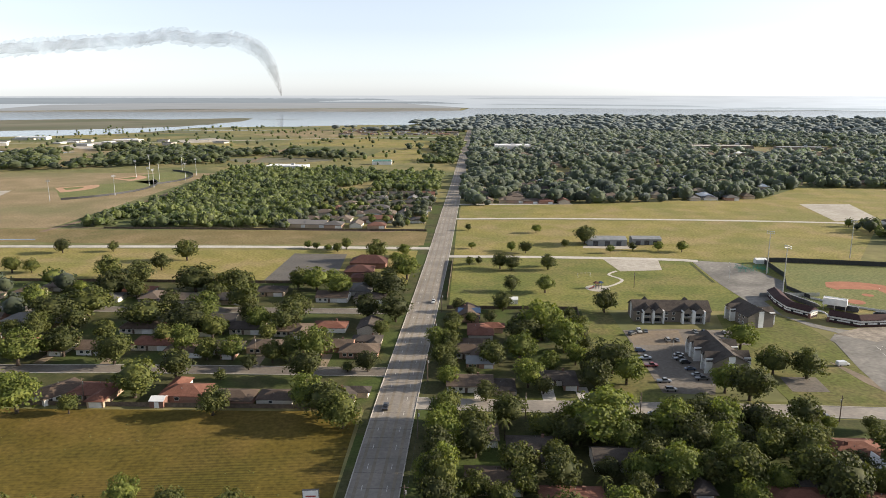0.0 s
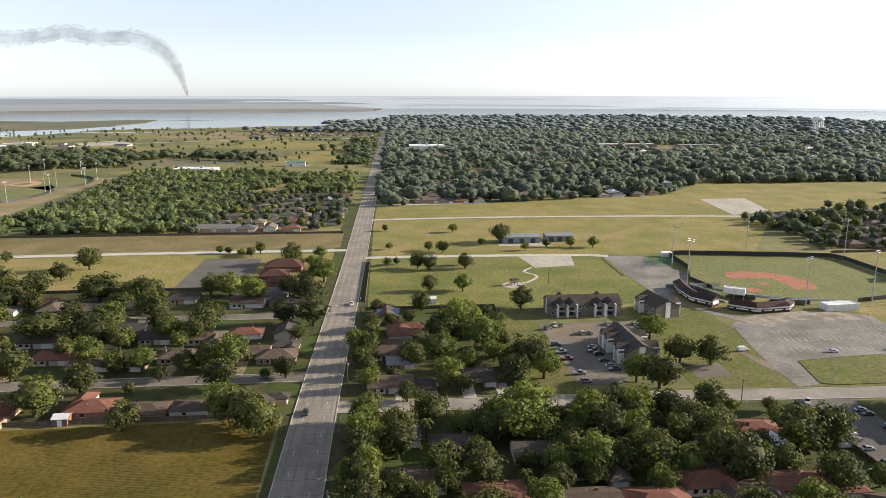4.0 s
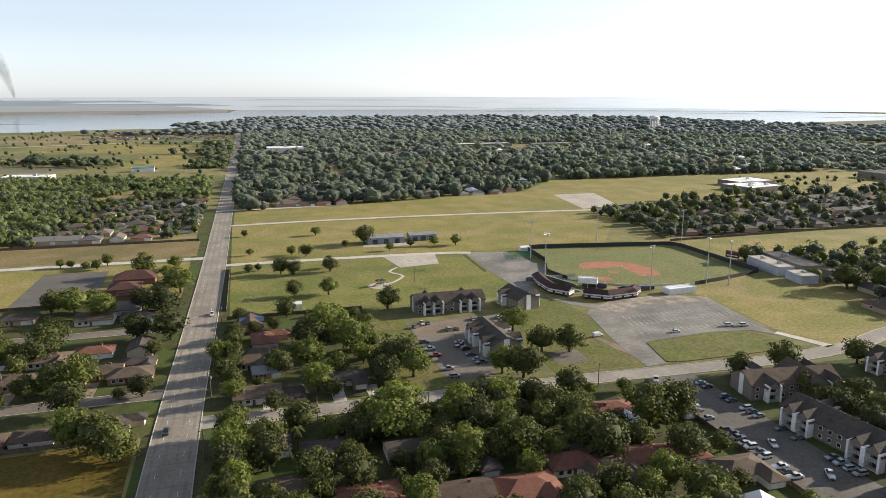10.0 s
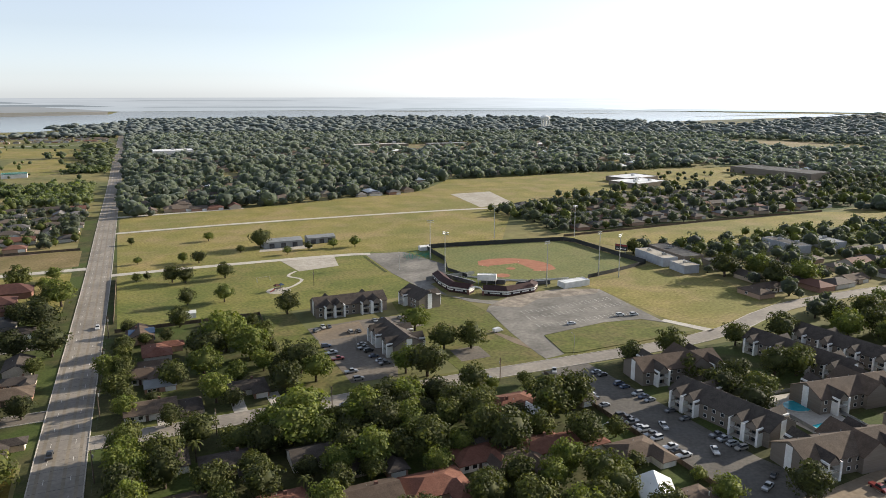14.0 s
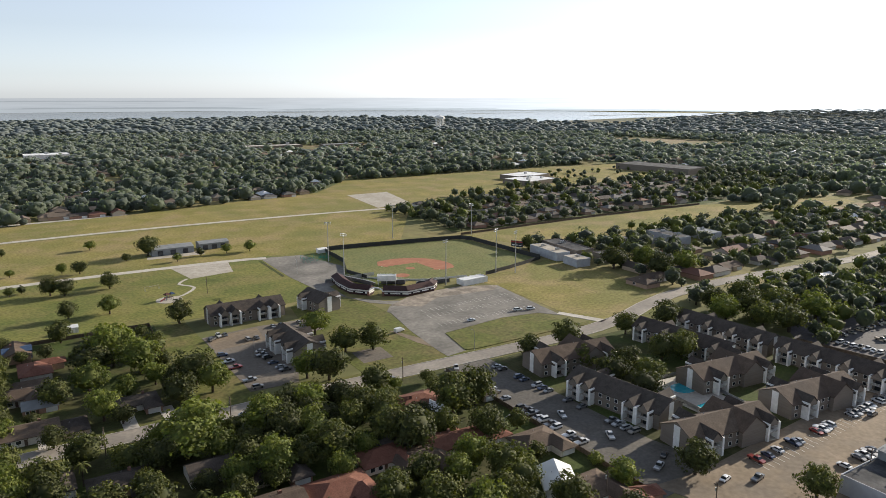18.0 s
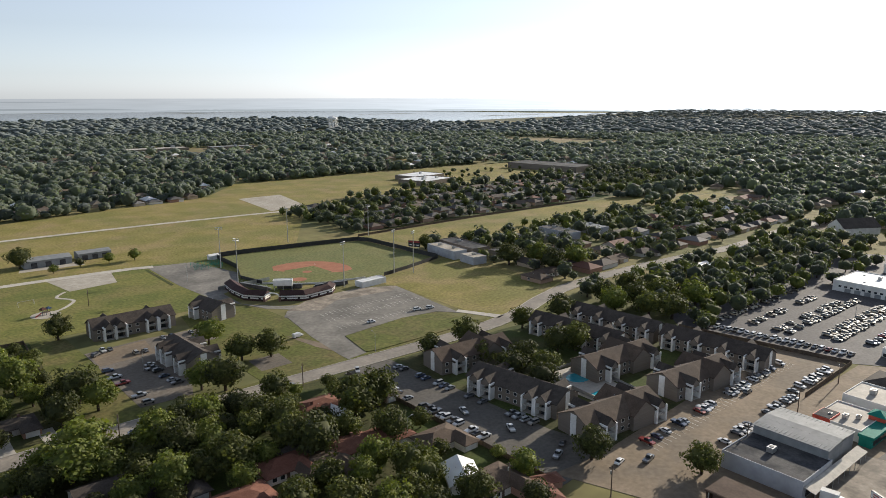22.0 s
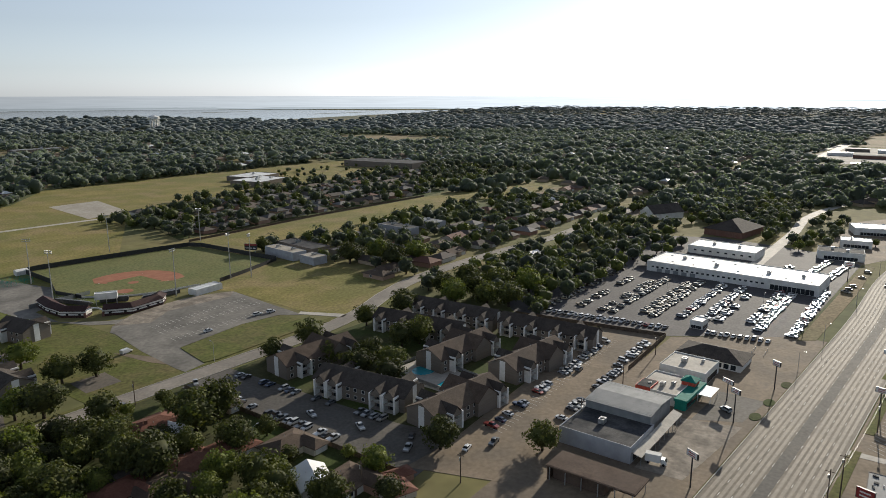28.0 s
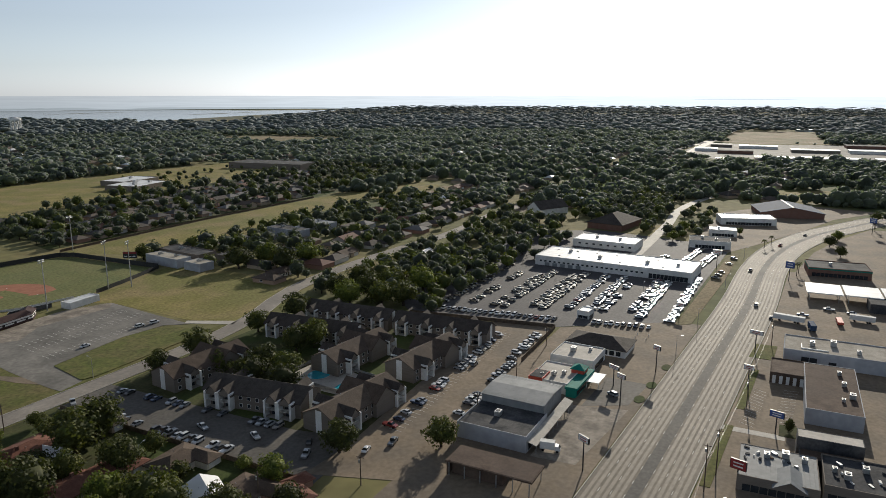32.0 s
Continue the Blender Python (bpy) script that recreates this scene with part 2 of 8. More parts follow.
STEEL = mat("galvanised steel", (0.36, 0.37, 0.37), (0.46, 0.46, 0.46), 0.8, 0.45, 0.7)
WOODPOLE = mat("weathered pole wood", (0.09, 0.068, 0.05), (0.14, 0.105, 0.08), 1.5, 0.9, stretch=(2, 2, 0.2))
FENCEWOOD = mat("weathered fence wood", (0.085, 0.065, 0.05), (0.14, 0.11, 0.085), 0.8, 0.9, rand=0.15)
BARK = mat("bark", (0.045, 0.034, 0.026), (0.085, 0.066, 0.05), 1.2, 0.95, bump=0.4)
TYRE = mat("tyre rubber", (0.014, 0.014, 0.014), (0.022, 0.022, 0.022), 2.0, 0.85)
CARPAINT = palette("car paint", [(0.74, 0.74, 0.73), (0.42, 0.43, 0.44), (0.025, 0.025, 0.028), (0.10, 0.10, 0.105), (0.13, 0.135, 0.14), (0.30, 0.31, 0.32), (0.22, 0.025, 0.02), (0.05, 0.07, 0.12), (0.62, 0.61, 0.58), (0.06, 0.055, 0.05), (0.32, 0.30, 0.27)], 0.32, 0.25, 0.8, 0.03)
CARPAINT_FAR = mat("mixed stock paint", (0.16, 0.16, 0.165), (0.36, 0.36, 0.37), 0.12, 0.35, island=0.85)
CARWHITE = palette("fleet white paint", [(0.66, 0.66, 0.65), (0.58, 0.58, 0.58)], 0.3, 0.0, 0.8, 0.03)
SIGNFACE = mat("sign face", (0.68, 0.68, 0.66), (0.76, 0.76, 0.74), 1.0, 0.4)
# Red deepened towards maroon: the shade on the sign faces is in it.
SIGNRED = mat("sign red", (0.24, 0.022, 0.022), (0.30, 0.03, 0.028), 1.0, 0.6)
SIGNBLUE = mat("sign blue", (0.04, 0.08, 0.25), (0.05, 0.10, 0.30), 1.0, 0.45)
SOIL = mat("bare soil", (0.15, 0.105, 0.07), (0.22, 0.16, 0.11), 0.15, 0.95, fine=(0.15, 1.0))
MARSH = mat("salt marsh", (0.125, 0.120, 0.082), (0.185, 0.172, 0.122), 0.006, 0.95, big=((0.085, 0.095, 0.05), 0.003, 0.7))

MUD = mat("grey tidal mud", (0.20, 0.19, 0.165), (0.26, 0.245, 0.215), 0.006, 0.8, big=((0.15, 0.15, 0.125), 0.003, 0.6))


def leaf_mat(name, a, b, rand, island, scale, glow=0.35, haze_sheen=0.0, rough=0.75, gloss=0.25, bump=0.0, through_tint=(1.4, 1.5, 0.7)):
    """Foliage: noise-mixed greens, light through the leaves, waxy gloss and, for far crowns, leafy relief and a bluish
    sheen for haze.
    """
    m, nt, bs = nodes_of(name, rough, 0.0)
    pos = nt.nodes.new("ShaderNodeNewGeometry").outputs["Position"]
    col = ramp_of(nt, noise_of(nt, pos, scale, 3.0), ((0.32, a), (0.68, b)))
    for src, k in ((nt.nodes.new("ShaderNodeObjectInfo").outputs["Random"], rand), (nt.nodes.new("ShaderNodeNewGeometry").outputs["Random Per Island"], island)):
        v = ramp_of(nt, src, ((0.0, (1 - k, 1 - k, 1 - k * 0.8)), (1.0, (1 + k * 1.1, 1 + k, 1 + k * 0.4))))
        col = mix_of(nt, 1.0, col, v, "MULTIPLY")
    nt.links.new(col, bs.inputs["Base Color"])
    bs.inputs["Specular IOR Level"].default_value = gloss
    # Bluish sheen lifts the far crowns the way haze would.
    bs.inputs["Sheen Weight"].default_value, bs.inputs["Sheen Roughness"].default_value = haze_sheen, 0.75
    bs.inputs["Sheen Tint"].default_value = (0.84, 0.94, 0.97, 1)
    tr = nt.nodes.new("ShaderNodeBsdfTranslucent")
    nt.links.new(mix_of(nt, 1.0, col, through_tint, "MULTIPLY"), tr.inputs["Color"])
    if bump:
        bn = nt.nodes.new("ShaderNodeBump")
        bn.inputs["Strength"].default_value, bn.inputs["Distance"].default_value = bump, 1.2
        nt.links.new(noise_of(nt, pos, 0.55, 4.0), bn.inputs["Height"])
        nt.links.new(bn.outputs[0], bs.inputs["Normal"])
    ms = nt.nodes.new("ShaderNodeMixShader")
    ms.inputs[0].default_value = glow
    nt.links.new(bs.outputs[0], ms.inputs[1])
    nt.links.new(tr.outputs[0], ms.inputs[2])
    nt.links.new(ms.outputs[0], nt.nodes["Material Output"].inputs["Surface"])
    return m


LEAF = leaf_mat("oak foliage", (0.034, 0.046, 0.014), (0.088, 0.095, 0.028), 0.40, 0.32, 0.35, 0.22)
LEAF_BRIGHT = leaf_mat("fresh spring foliage", (0.066, 0.092, 0.020), (0.130, 0.145, 0.036), 0.2, 0.32, 0.35, 0.28)
# From LEAF_MID to LEAF_DIST, haze is put in as paler, bluer, sheenier greens.
LEAF_MID = leaf_mat("mid-green foliage", (0.048, 0.066, 0.030), (0.105, 0.120, 0.052), 0.3, 0.4, 0.2, 0.45, 0.15, 0.75, 0.25, 0.0, (1.35, 1.45, 1.0))
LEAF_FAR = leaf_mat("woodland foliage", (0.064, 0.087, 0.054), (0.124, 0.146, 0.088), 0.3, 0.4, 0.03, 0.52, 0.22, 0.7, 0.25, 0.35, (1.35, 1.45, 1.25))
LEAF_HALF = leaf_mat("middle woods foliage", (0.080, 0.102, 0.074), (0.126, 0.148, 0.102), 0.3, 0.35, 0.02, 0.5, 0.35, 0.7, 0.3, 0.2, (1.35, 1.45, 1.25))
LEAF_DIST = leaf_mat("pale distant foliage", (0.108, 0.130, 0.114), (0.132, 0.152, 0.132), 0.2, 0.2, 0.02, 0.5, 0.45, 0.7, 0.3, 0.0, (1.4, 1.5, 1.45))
LEAF_PLAIN = leaf_mat("green thicket foliage", (0.052, 0.074, 0.026), (0.108, 0.128, 0.046), 0.3, 0.4, 0.03, 0.40, 0.1, 0.7, 0.25, 0.35)


# ---- shapes ----
class Geo:
    """Collects vertices and faces of one part."""

    def __init__(self):
        self.v, self.f = [], []

    def add(self, vs, fs):
        n = len(self.v)
        self.v += [tuple(p) for p in vs]
        self.f += [tuple(n + i for i in q) for q in fs]
        return self

    def box(self, x, y, z, sx, sy, sz, rot=0.0):
        """A box centred on x, y, standing on z."""
        c, s = math.cos(radians(rot)), math.sin(radians(rot))
        vs = []
        for dz in (0, sz):
            for dx, dy in ((-1, -1), (1, -1), (1, 1), (-1, 1)):
                px, py = dx * sx / 2, dy * sy / 2
                vs.append((x + px * c - py * s, y + px * s + py * c, z + dz))
        return self.add(vs, [(3, 2, 1, 0), (4, 5, 6, 7), (0, 1, 5, 4), (1, 2, 6, 5), (2, 3, 7, 6), (3, 0, 4, 7)])

    def prism(self, pts, z0, z1):
        n = len(pts)
        area = sum(pts[i][0] * pts[(i + 1) % n][1] - pts[(i + 1) % n][0] * pts[i][1] for i in range(n))
        if area < 0:
            pts = pts[::-1]
        vs = [(x, y, z0) for x, y in pts] + [(x, y, z1) for x, y in pts]
        fs = [tuple(range(n - 1, -1, -1)), tuple(range(n, 2 * n))] + [(i, (i + 1) % n, n + (i + 1) % n, n + i) for i in range(n)]
        return self.add(vs, fs)

    def extrude_y(self, prof, y0, y1):
        """A profile in x, z pulled along y."""
        n = len(prof)
        area = sum(prof[i][0] * prof[(i + 1) % n][1] - prof[(i + 1) % n][0] * prof[i][1] for i in range(n))
        if area > 0:
            prof = prof[::-1]
        vs = [(x, y0, z) for x, z in prof] + [(x, y1, z) for x, z in prof]
        fs = [tuple(range(n - 1, -1, -1)), tuple(range(n, 2 * n))] + [(i, (i + 1) % n, n + (i + 1) % n, n + i) for i in range(n)]
        return self.add(vs, fs)

    def cone(self, p, q, r0, r1, n=8):
        """A tapered round bar from p to q."""
        p, q = Vector(p), Vector(q)
        d = (q - p).normalized()
        u = d.orthogonal().normalized()
        w = d.cross(u)
        vs = []
        for c, r in ((p, r0), (q, r1)):
            for i in range(n):
                a = 2 * math.pi * i / n
                vs.append(c + (u * math.cos(a) + w * math.sin(a)) * r)
        return self.add(vs, [tuple(range(n - 1, -1, -1)), tuple(range(n, 2 * n))] + [(i, (i + 1) % n, n + (i + 1) % n, n + i) for i in range(n)])

    def hip(self, x0, x1, y0, y1, ze, zr, over=0.5, inset=None, thick=0.22):
        """A hipped roof, its ridge along x; inset 0 gives gables."""
        x0, x1, y0, y1 = x0 - over, x1 + over, y0 - over, y1 + over
        ym = (y0 + y1) / 2
        k = (y1 - y0) / 2 if inset is None else inset
        k = min(k, (x1 - x0) / 2 - 0.3)
        e = [(x0, y0), (x1, y0), (x1, y1), (x0, y1)]
        vs = [(x, y, ze - thick) for x, y in e] + [(x, y, ze) for x, y in e] + [(x0 + k, ym, zr), (x1 - k, ym, zr)]
        fs = [(3, 2, 1, 0), (0, 1, 5, 4), (1, 2, 6, 5), (2, 3, 7, 6), (3, 0, 4, 7), (4, 5, 9, 8), (6, 7, 8, 9), (5, 6, 9), (7, 4, 8)]
        return self.add(vs, fs)


def data_of(name, g, material, smooth=False):
    me = bpy.data.meshes.new(name)
    me.from_pydata(g.v, [], g.f)
    me.materials.append(material)
    if smooth:
        me.polygons.foreach_set("use_smooth", [True] * len(me.polygons))
    me.update()
    return me


def part(name, g, material, parent=None, label="", smooth=False, kind=""):
    """Links one mesh as a thing or as a part of its parent."""
    ob = new(name, g if isinstance(g, bpy.types.Mesh) else data_of(name, g, material, smooth))
    if parent is not None:
        ob.parent = parent
    return tagged(ob, label, kind=kind)


def at(x, y, z=0.0, rot=0.0, s=(1, 1, 1)):
    return Matrix.LocRotScale((x, y, z), Euler((0, 0, radians(rot))), s)


def place(ob, x, y, z=0.0, rot=0.0, s=(1, 1, 1)):
    ob.matrix_basis = at(x, y, z, rot, s)
    return ob


CLEAR = []
OPEN_NAMES = ("water", "coastal_marsh", "neighbourhood_ground", "verge")


def patch(name, pts, top, material, label, category, kind="structure"):
    """A piece of ground cover, a thin slab with the given outline."""
    if name not in OPEN_NAMES:
        CLEAR.append(list(pts))
    ob = part(name, Geo().prism(list(pts), top - 0.3, top), material)
    return tagged(ob, label, category, kind=kind)


def rect(x0, x1, y0, y1):
    return [(x0, y0), (x1, y0), (x1, y1), (x0, y1)]


def offset_line(line, off):
    out = []
    for i, p in enumerate(line):
        a, b = line[max(i - 1, 0)], line[min(i + 1, len(line) - 1)]
        dx, dy = b[0] - a[0], b[1] - a[1]
        n = math.hypot(dx, dy)
        out.append((p[0] - dy / n * off, p[1] + dx / n * off))
    return out


def smooth_line(line, step=12.0):
    """Points along a Catmull-Rom curve through the line's corners."""
    out = []
    for i in range(len(line) - 1):
        p0, p1, p2, p3 = (Vector(line[max(0, min(len(line) - 1, j))]) for j in (i - 1, i, i + 1, i + 2))
        n = max(1, int((p2 - p1).length / step))
        for k in range(n):
            t = k / n
            out.append(tuple(0.5 * (2 * p1 + (p2 - p0) * t + (2 * p0 - 5 * p1 + 4 * p2 - p3) * t * t + (3 * p1 - p0 - 3 * p2 + p3) * t ** 3)))
    return out + [tuple(line[-1])]


def ribbon(g, line, o0, o1, top, depth=0.3):
    a, b = offset_line(line, o0), offset_line(line, o1)
    n = len(line)
    vs = [(*p, top) for p in a] + [(*p, top) for p in b] + [(*p, top - depth) for p in a] + [(*p, top - depth) for p in b]
    fs = []
    for i in range(n - 1):
        j = i + 1
        fs += [(i, j, n + j, n + i) if o0 < o1 else (n + i, n + j, j, i)]
        fs += [(2 * n + i, 2 * n + j, j, i), (n + i, n + j, 3 * n + j, 3 * n + i)]
    fs = [q if o0 > o1 or k % 3 else q for k, q in enumerate(fs)]
    g.add(vs, fs)
    return g


def dashes(g, line, off, length, gap, width, top):
    """Painted dashes along a line."""
    pts = offset_line(line, off)
    run = 0.0
    for a, b in zip(pts, pts[1:]):
        d = math.hypot(b[0] - a[0], b[1] - a[1])
        ang = math.degrees(math.atan2(b[1] - a[1], b[0] - a[0]))
        s = -run % (length + gap)
        while s < d:
            x, y = a[0] + (b[0] - a[0]) * s / d, a[1] + (b[1] - a[1]) * s / d
            g.box(x, y, top - 0.03, length, width, 0.03, ang)
            s += length + gap
        run += d
    return g


used = set()


def spawn(ob, m):
    """The thing itself the first time, a copy of it after that."""
    s = ob.scale
    m = m @ Matrix.Diagonal((1 / s[0], 1 / s[1], 1 / s[2], 1))
    if ob.name in used:
        return copy_thing(ob, m)
    used.add(ob.name)
    ob.matrix_basis = m
    return ob

# ---- ground, water, roads ----
def ring_ground():
    g = Geo()
    radii, n = [0, 60, 150, 300, 600, 1000, 1600, 2400, 3200, 4000, 4880], 96
    vs = [(0, 0, 0)]
    for r in radii[1:]:
        vs += [(math.cos(2 * math.pi * i / n) * r, math.sin(2 * math.pi * i / n) * r, 0) for i in range(n)]
    fs = [(0, 1 + i, 1 + (i + 1) % n) for i in range(n)]
    for k in range(len(radii) - 2):
        a, b = 1 + k * n, 1 + (k + 1) * n
        fs += [(a + i, b + i, b + (i + 1) % n, a + (i + 1) % n) for i in range(n)]
    return g.add(vs, fs)


tagged(part("ground", ring_ground(), SCRUB), "flat coastal plain of scrub and grass", "ground", kind="structure")

# far shore and open water beyond the plain: a glowing ring of hazy distance and low glowing strips of land before it
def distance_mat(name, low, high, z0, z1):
    """Glowing colour for far water or land, with haze and sunward brightness painted in."""
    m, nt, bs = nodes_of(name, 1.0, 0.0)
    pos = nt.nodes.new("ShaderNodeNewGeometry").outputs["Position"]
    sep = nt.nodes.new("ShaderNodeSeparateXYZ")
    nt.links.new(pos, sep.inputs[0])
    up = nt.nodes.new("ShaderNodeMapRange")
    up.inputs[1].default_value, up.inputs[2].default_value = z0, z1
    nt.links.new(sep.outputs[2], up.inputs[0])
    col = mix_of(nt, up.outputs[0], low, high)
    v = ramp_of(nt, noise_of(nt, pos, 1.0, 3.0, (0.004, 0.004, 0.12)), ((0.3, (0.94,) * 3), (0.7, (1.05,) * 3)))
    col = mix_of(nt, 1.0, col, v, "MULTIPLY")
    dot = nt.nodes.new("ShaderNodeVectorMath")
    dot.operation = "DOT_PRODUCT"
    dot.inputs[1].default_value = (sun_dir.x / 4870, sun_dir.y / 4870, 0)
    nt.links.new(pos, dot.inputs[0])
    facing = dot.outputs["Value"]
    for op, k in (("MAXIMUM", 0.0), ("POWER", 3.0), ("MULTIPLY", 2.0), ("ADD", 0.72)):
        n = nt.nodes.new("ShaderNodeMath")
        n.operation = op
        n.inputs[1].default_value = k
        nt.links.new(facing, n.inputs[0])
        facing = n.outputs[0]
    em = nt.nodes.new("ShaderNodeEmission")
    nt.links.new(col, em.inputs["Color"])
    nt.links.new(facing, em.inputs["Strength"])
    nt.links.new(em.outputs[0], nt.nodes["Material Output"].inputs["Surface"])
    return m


def far_strip(name, a0, a1, lower, upper, r, material, label, seed, uneven=3.0):
    """An upright strip of distance between two bearings; lower and upper heights run from one end to the other."""
    n = max(8, int(abs(a1 - a0) * 3))
    vs, fs = [], []
    for i in range(n + 1):
        t = i / n
        a = radians(a0 + (a1 - a0) * t)
        fade = min(1.0, 6 * t, 6 * (1 - t)) if a1 - a0 < 300 else 1.0
        lo = lower[0] + (lower[1] - lower[0]) * t
        hi = lower[0] + (lower[1] - lower[0]) * t + (upper[0] - lower[0] + (upper[1] - lower[1] - upper[0] + lower[0]) * t) * fade
        vs += [(math.sin(a) * r, math.cos(a) * r, lo), (math.sin(a) * r, math.cos(a) * r, hi + uneven * fade * noise.noise(Vector((i * 0.9, seed * 5.0, 0))))]
    for i in range(n):
        fs.append((2 * i, 2 * i + 1, 2 * i + 3, 2 * i + 2))
    return tagged(part(name, Geo().add(vs, fs), material), label, "backdrop", kind="structure")


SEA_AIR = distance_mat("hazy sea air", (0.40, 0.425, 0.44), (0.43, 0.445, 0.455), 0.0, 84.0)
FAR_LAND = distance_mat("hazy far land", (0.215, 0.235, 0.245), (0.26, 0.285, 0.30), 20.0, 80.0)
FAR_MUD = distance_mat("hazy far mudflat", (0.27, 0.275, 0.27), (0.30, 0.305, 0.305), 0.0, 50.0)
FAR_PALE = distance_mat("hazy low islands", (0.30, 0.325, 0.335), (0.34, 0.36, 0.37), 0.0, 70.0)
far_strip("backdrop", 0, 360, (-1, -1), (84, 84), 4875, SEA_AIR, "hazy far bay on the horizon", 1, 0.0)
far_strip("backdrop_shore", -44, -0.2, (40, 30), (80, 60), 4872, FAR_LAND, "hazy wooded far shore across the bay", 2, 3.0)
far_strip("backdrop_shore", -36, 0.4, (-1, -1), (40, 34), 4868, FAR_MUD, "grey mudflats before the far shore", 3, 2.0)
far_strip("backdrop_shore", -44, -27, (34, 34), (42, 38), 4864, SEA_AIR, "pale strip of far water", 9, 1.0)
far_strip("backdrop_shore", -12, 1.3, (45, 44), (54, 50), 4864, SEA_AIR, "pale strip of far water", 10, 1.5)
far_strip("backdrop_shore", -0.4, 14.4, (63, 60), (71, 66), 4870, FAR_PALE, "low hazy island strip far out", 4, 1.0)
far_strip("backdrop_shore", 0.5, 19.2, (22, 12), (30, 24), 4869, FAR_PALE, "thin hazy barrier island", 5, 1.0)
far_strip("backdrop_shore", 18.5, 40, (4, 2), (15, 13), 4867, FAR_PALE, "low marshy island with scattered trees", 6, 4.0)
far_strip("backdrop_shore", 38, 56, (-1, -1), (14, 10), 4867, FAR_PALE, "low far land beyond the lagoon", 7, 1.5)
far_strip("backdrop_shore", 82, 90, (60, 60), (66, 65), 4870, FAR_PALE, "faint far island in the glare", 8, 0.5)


def shape(x, y, rx, ry, seed, n=40, rough=0.35):
    """An uneven closed outline round a centre."""
    pts = []
    for i in range(n):
        a = 2 * math.pi * i / n
        k = 1 + rough * noise.noise(Vector((math.cos(a) * 1.5 + seed * 7.3, math.sin(a) * 1.5, seed * 1.7))) + rough * 0.5 * noise.noise(Vector((math.cos(a) * 5, math.sin(a) * 5, seed)))
        pts.append((x + math.cos(a) * rx * k, y + math.sin(a) * ry * k))
    return pts


def inside(pts, r=4860):
    return [(x, y) if math.hypot(x, y) < r else (x * r / math.hypot(x, y), y * r / math.hypot(x, y)) for x, y in pts]


BAY = [(-2300, 1500), (-1500, 1600), (-1053, 1785), (-948, 1851), (-890, 1977), (-848, 2187), (-715, 2252), (-548, 2285), (-368, 2396), (-218, 2392), (-116, 2659), (-37, 3057), (60, 3180), (270, 3120), (620, 3080), (960, 3090), (1250, 2960), (1520, 2850), (1640, 2720), (1750, 2560), (1745, 2240), (1850, 2200), (2161, 2278), (2678, 2373), (3201, 2397), (3700, 2560), (3323, 2943), (3191, 3500), (2700, 4030), (1500, 4620), (0, 4860), (-52, 4239), (-488, 4011), (-1116, 4025), (-1697, 3929), (-2307, 3943), (-3100, 3300)]
patch("water", inside(BAY), 0.10, WATER, "pale calm bay water under a hazy sky", "water")
patch("marsh_island", [(-2100, 2600), (-1673, 2851), (-1480, 2904), (-1230, 2841), (-978, 3014), (-900, 2960), (-858, 2675), (-927, 2257), (-1088, 2127), (-1201, 2040), (-1700, 1900)], 0.16, MARSH, "low marsh peninsula of grey-green reeds in the bay", "marsh")
patch("mudflat", inside([(-60, 4235), (-488, 4008), (-1116, 4022), (-1697, 3926), (-2307, 3940), (-3100, 3300), (-3700, 3150), (-2900, 3900), (-1500, 4620), (-60, 4858)]), 0.14, MUD, "grey mudflats along the bay", "marsh")
for k, (x, y, rx, ry) in enumerate(((1620, 4165, 200, 40), (-760, 2900, 90, 16), (-1020, 2420, 140, 60), (2500, 3350, 260, 24), (2850, 2700, 260, 26), (-60, 2860, 60, 14))):
    patch("marsh_island", inside(shape(x, y, rx, ry, k + 2, 48)), 0.18, MARSH, "low marsh island of grey-green reeds in the bay", "marsh")
patch("pond", shape(-860, 1290, 120, 22, 4), 0.08, WATER, "shallow pale pond in the plain", "water")
patch("inlet", shape(-760, 2060, 200, 14, 9), 0.08, WATER, "narrow shallow inlet in the marsh", "water")
patch("coastal_marsh", [(1500, 2150), (1800, 2060), (2600, 2080), (3300, 2150), (3700, 2540), (3200, 2390), (2678, 2366), (2161, 2270), (1850, 2192), (1738, 2235), (1740, 2550), (1640, 2700), (1560, 2600)], 0.06, MARSH, "grey-green coastal marsh before the bay", "marsh")

# open grass
patch("mown_field", [(-420, 60), (-35.5, 60), (-38, 229), (-420, 223)], 0.05, MOWN, "mown yellow-green hay field with faint rows", "field")
patch("green_field", rect(-420, -36, 398, 486), 0.05, GRASS, "open green grass field beside the road", "field")
patch("levee_grass", rect(-420, -33, 505, 556), 0.05, LEVEE, "dry brown grass strip along the ditch", "field")
patch("park_lawn", rect(-10, 192, 352, 468), 0.05, PARKGRASS, "wide sunlit park lawn of yellow-green grass", "field")
patch("park_meadow", [(-10, 468), (192, 468), (192, 352), (262, 352), (262, 612), (-10, 612)], 0.048, GRASS, "open dry meadow north of the park road", "field")
patch("north_meadow", [(-8, 622), (345, 608), (470, 640), (530, 640), (840, 660), (860, 815), (600, 835), (385, 840), (310, 750), (100, 705), (-8, 690)], 0.05, GRASS, "long open meadow before the woods", "field")
patch("east_meadow", [(262, 470), (345, 600), (345, 612), (262, 612)], 0.055, GRASS, "meadow corner beside the houses", "field")
patch("long_strip", [(310, 455), (330, 400), (372, 384), (440, 386), (588, 405), (660, 418), (820, 395), (820, 412), (660, 440), (600, 456), (457, 460)], 0.05, GRASS, "long green strip between house blocks", "field")
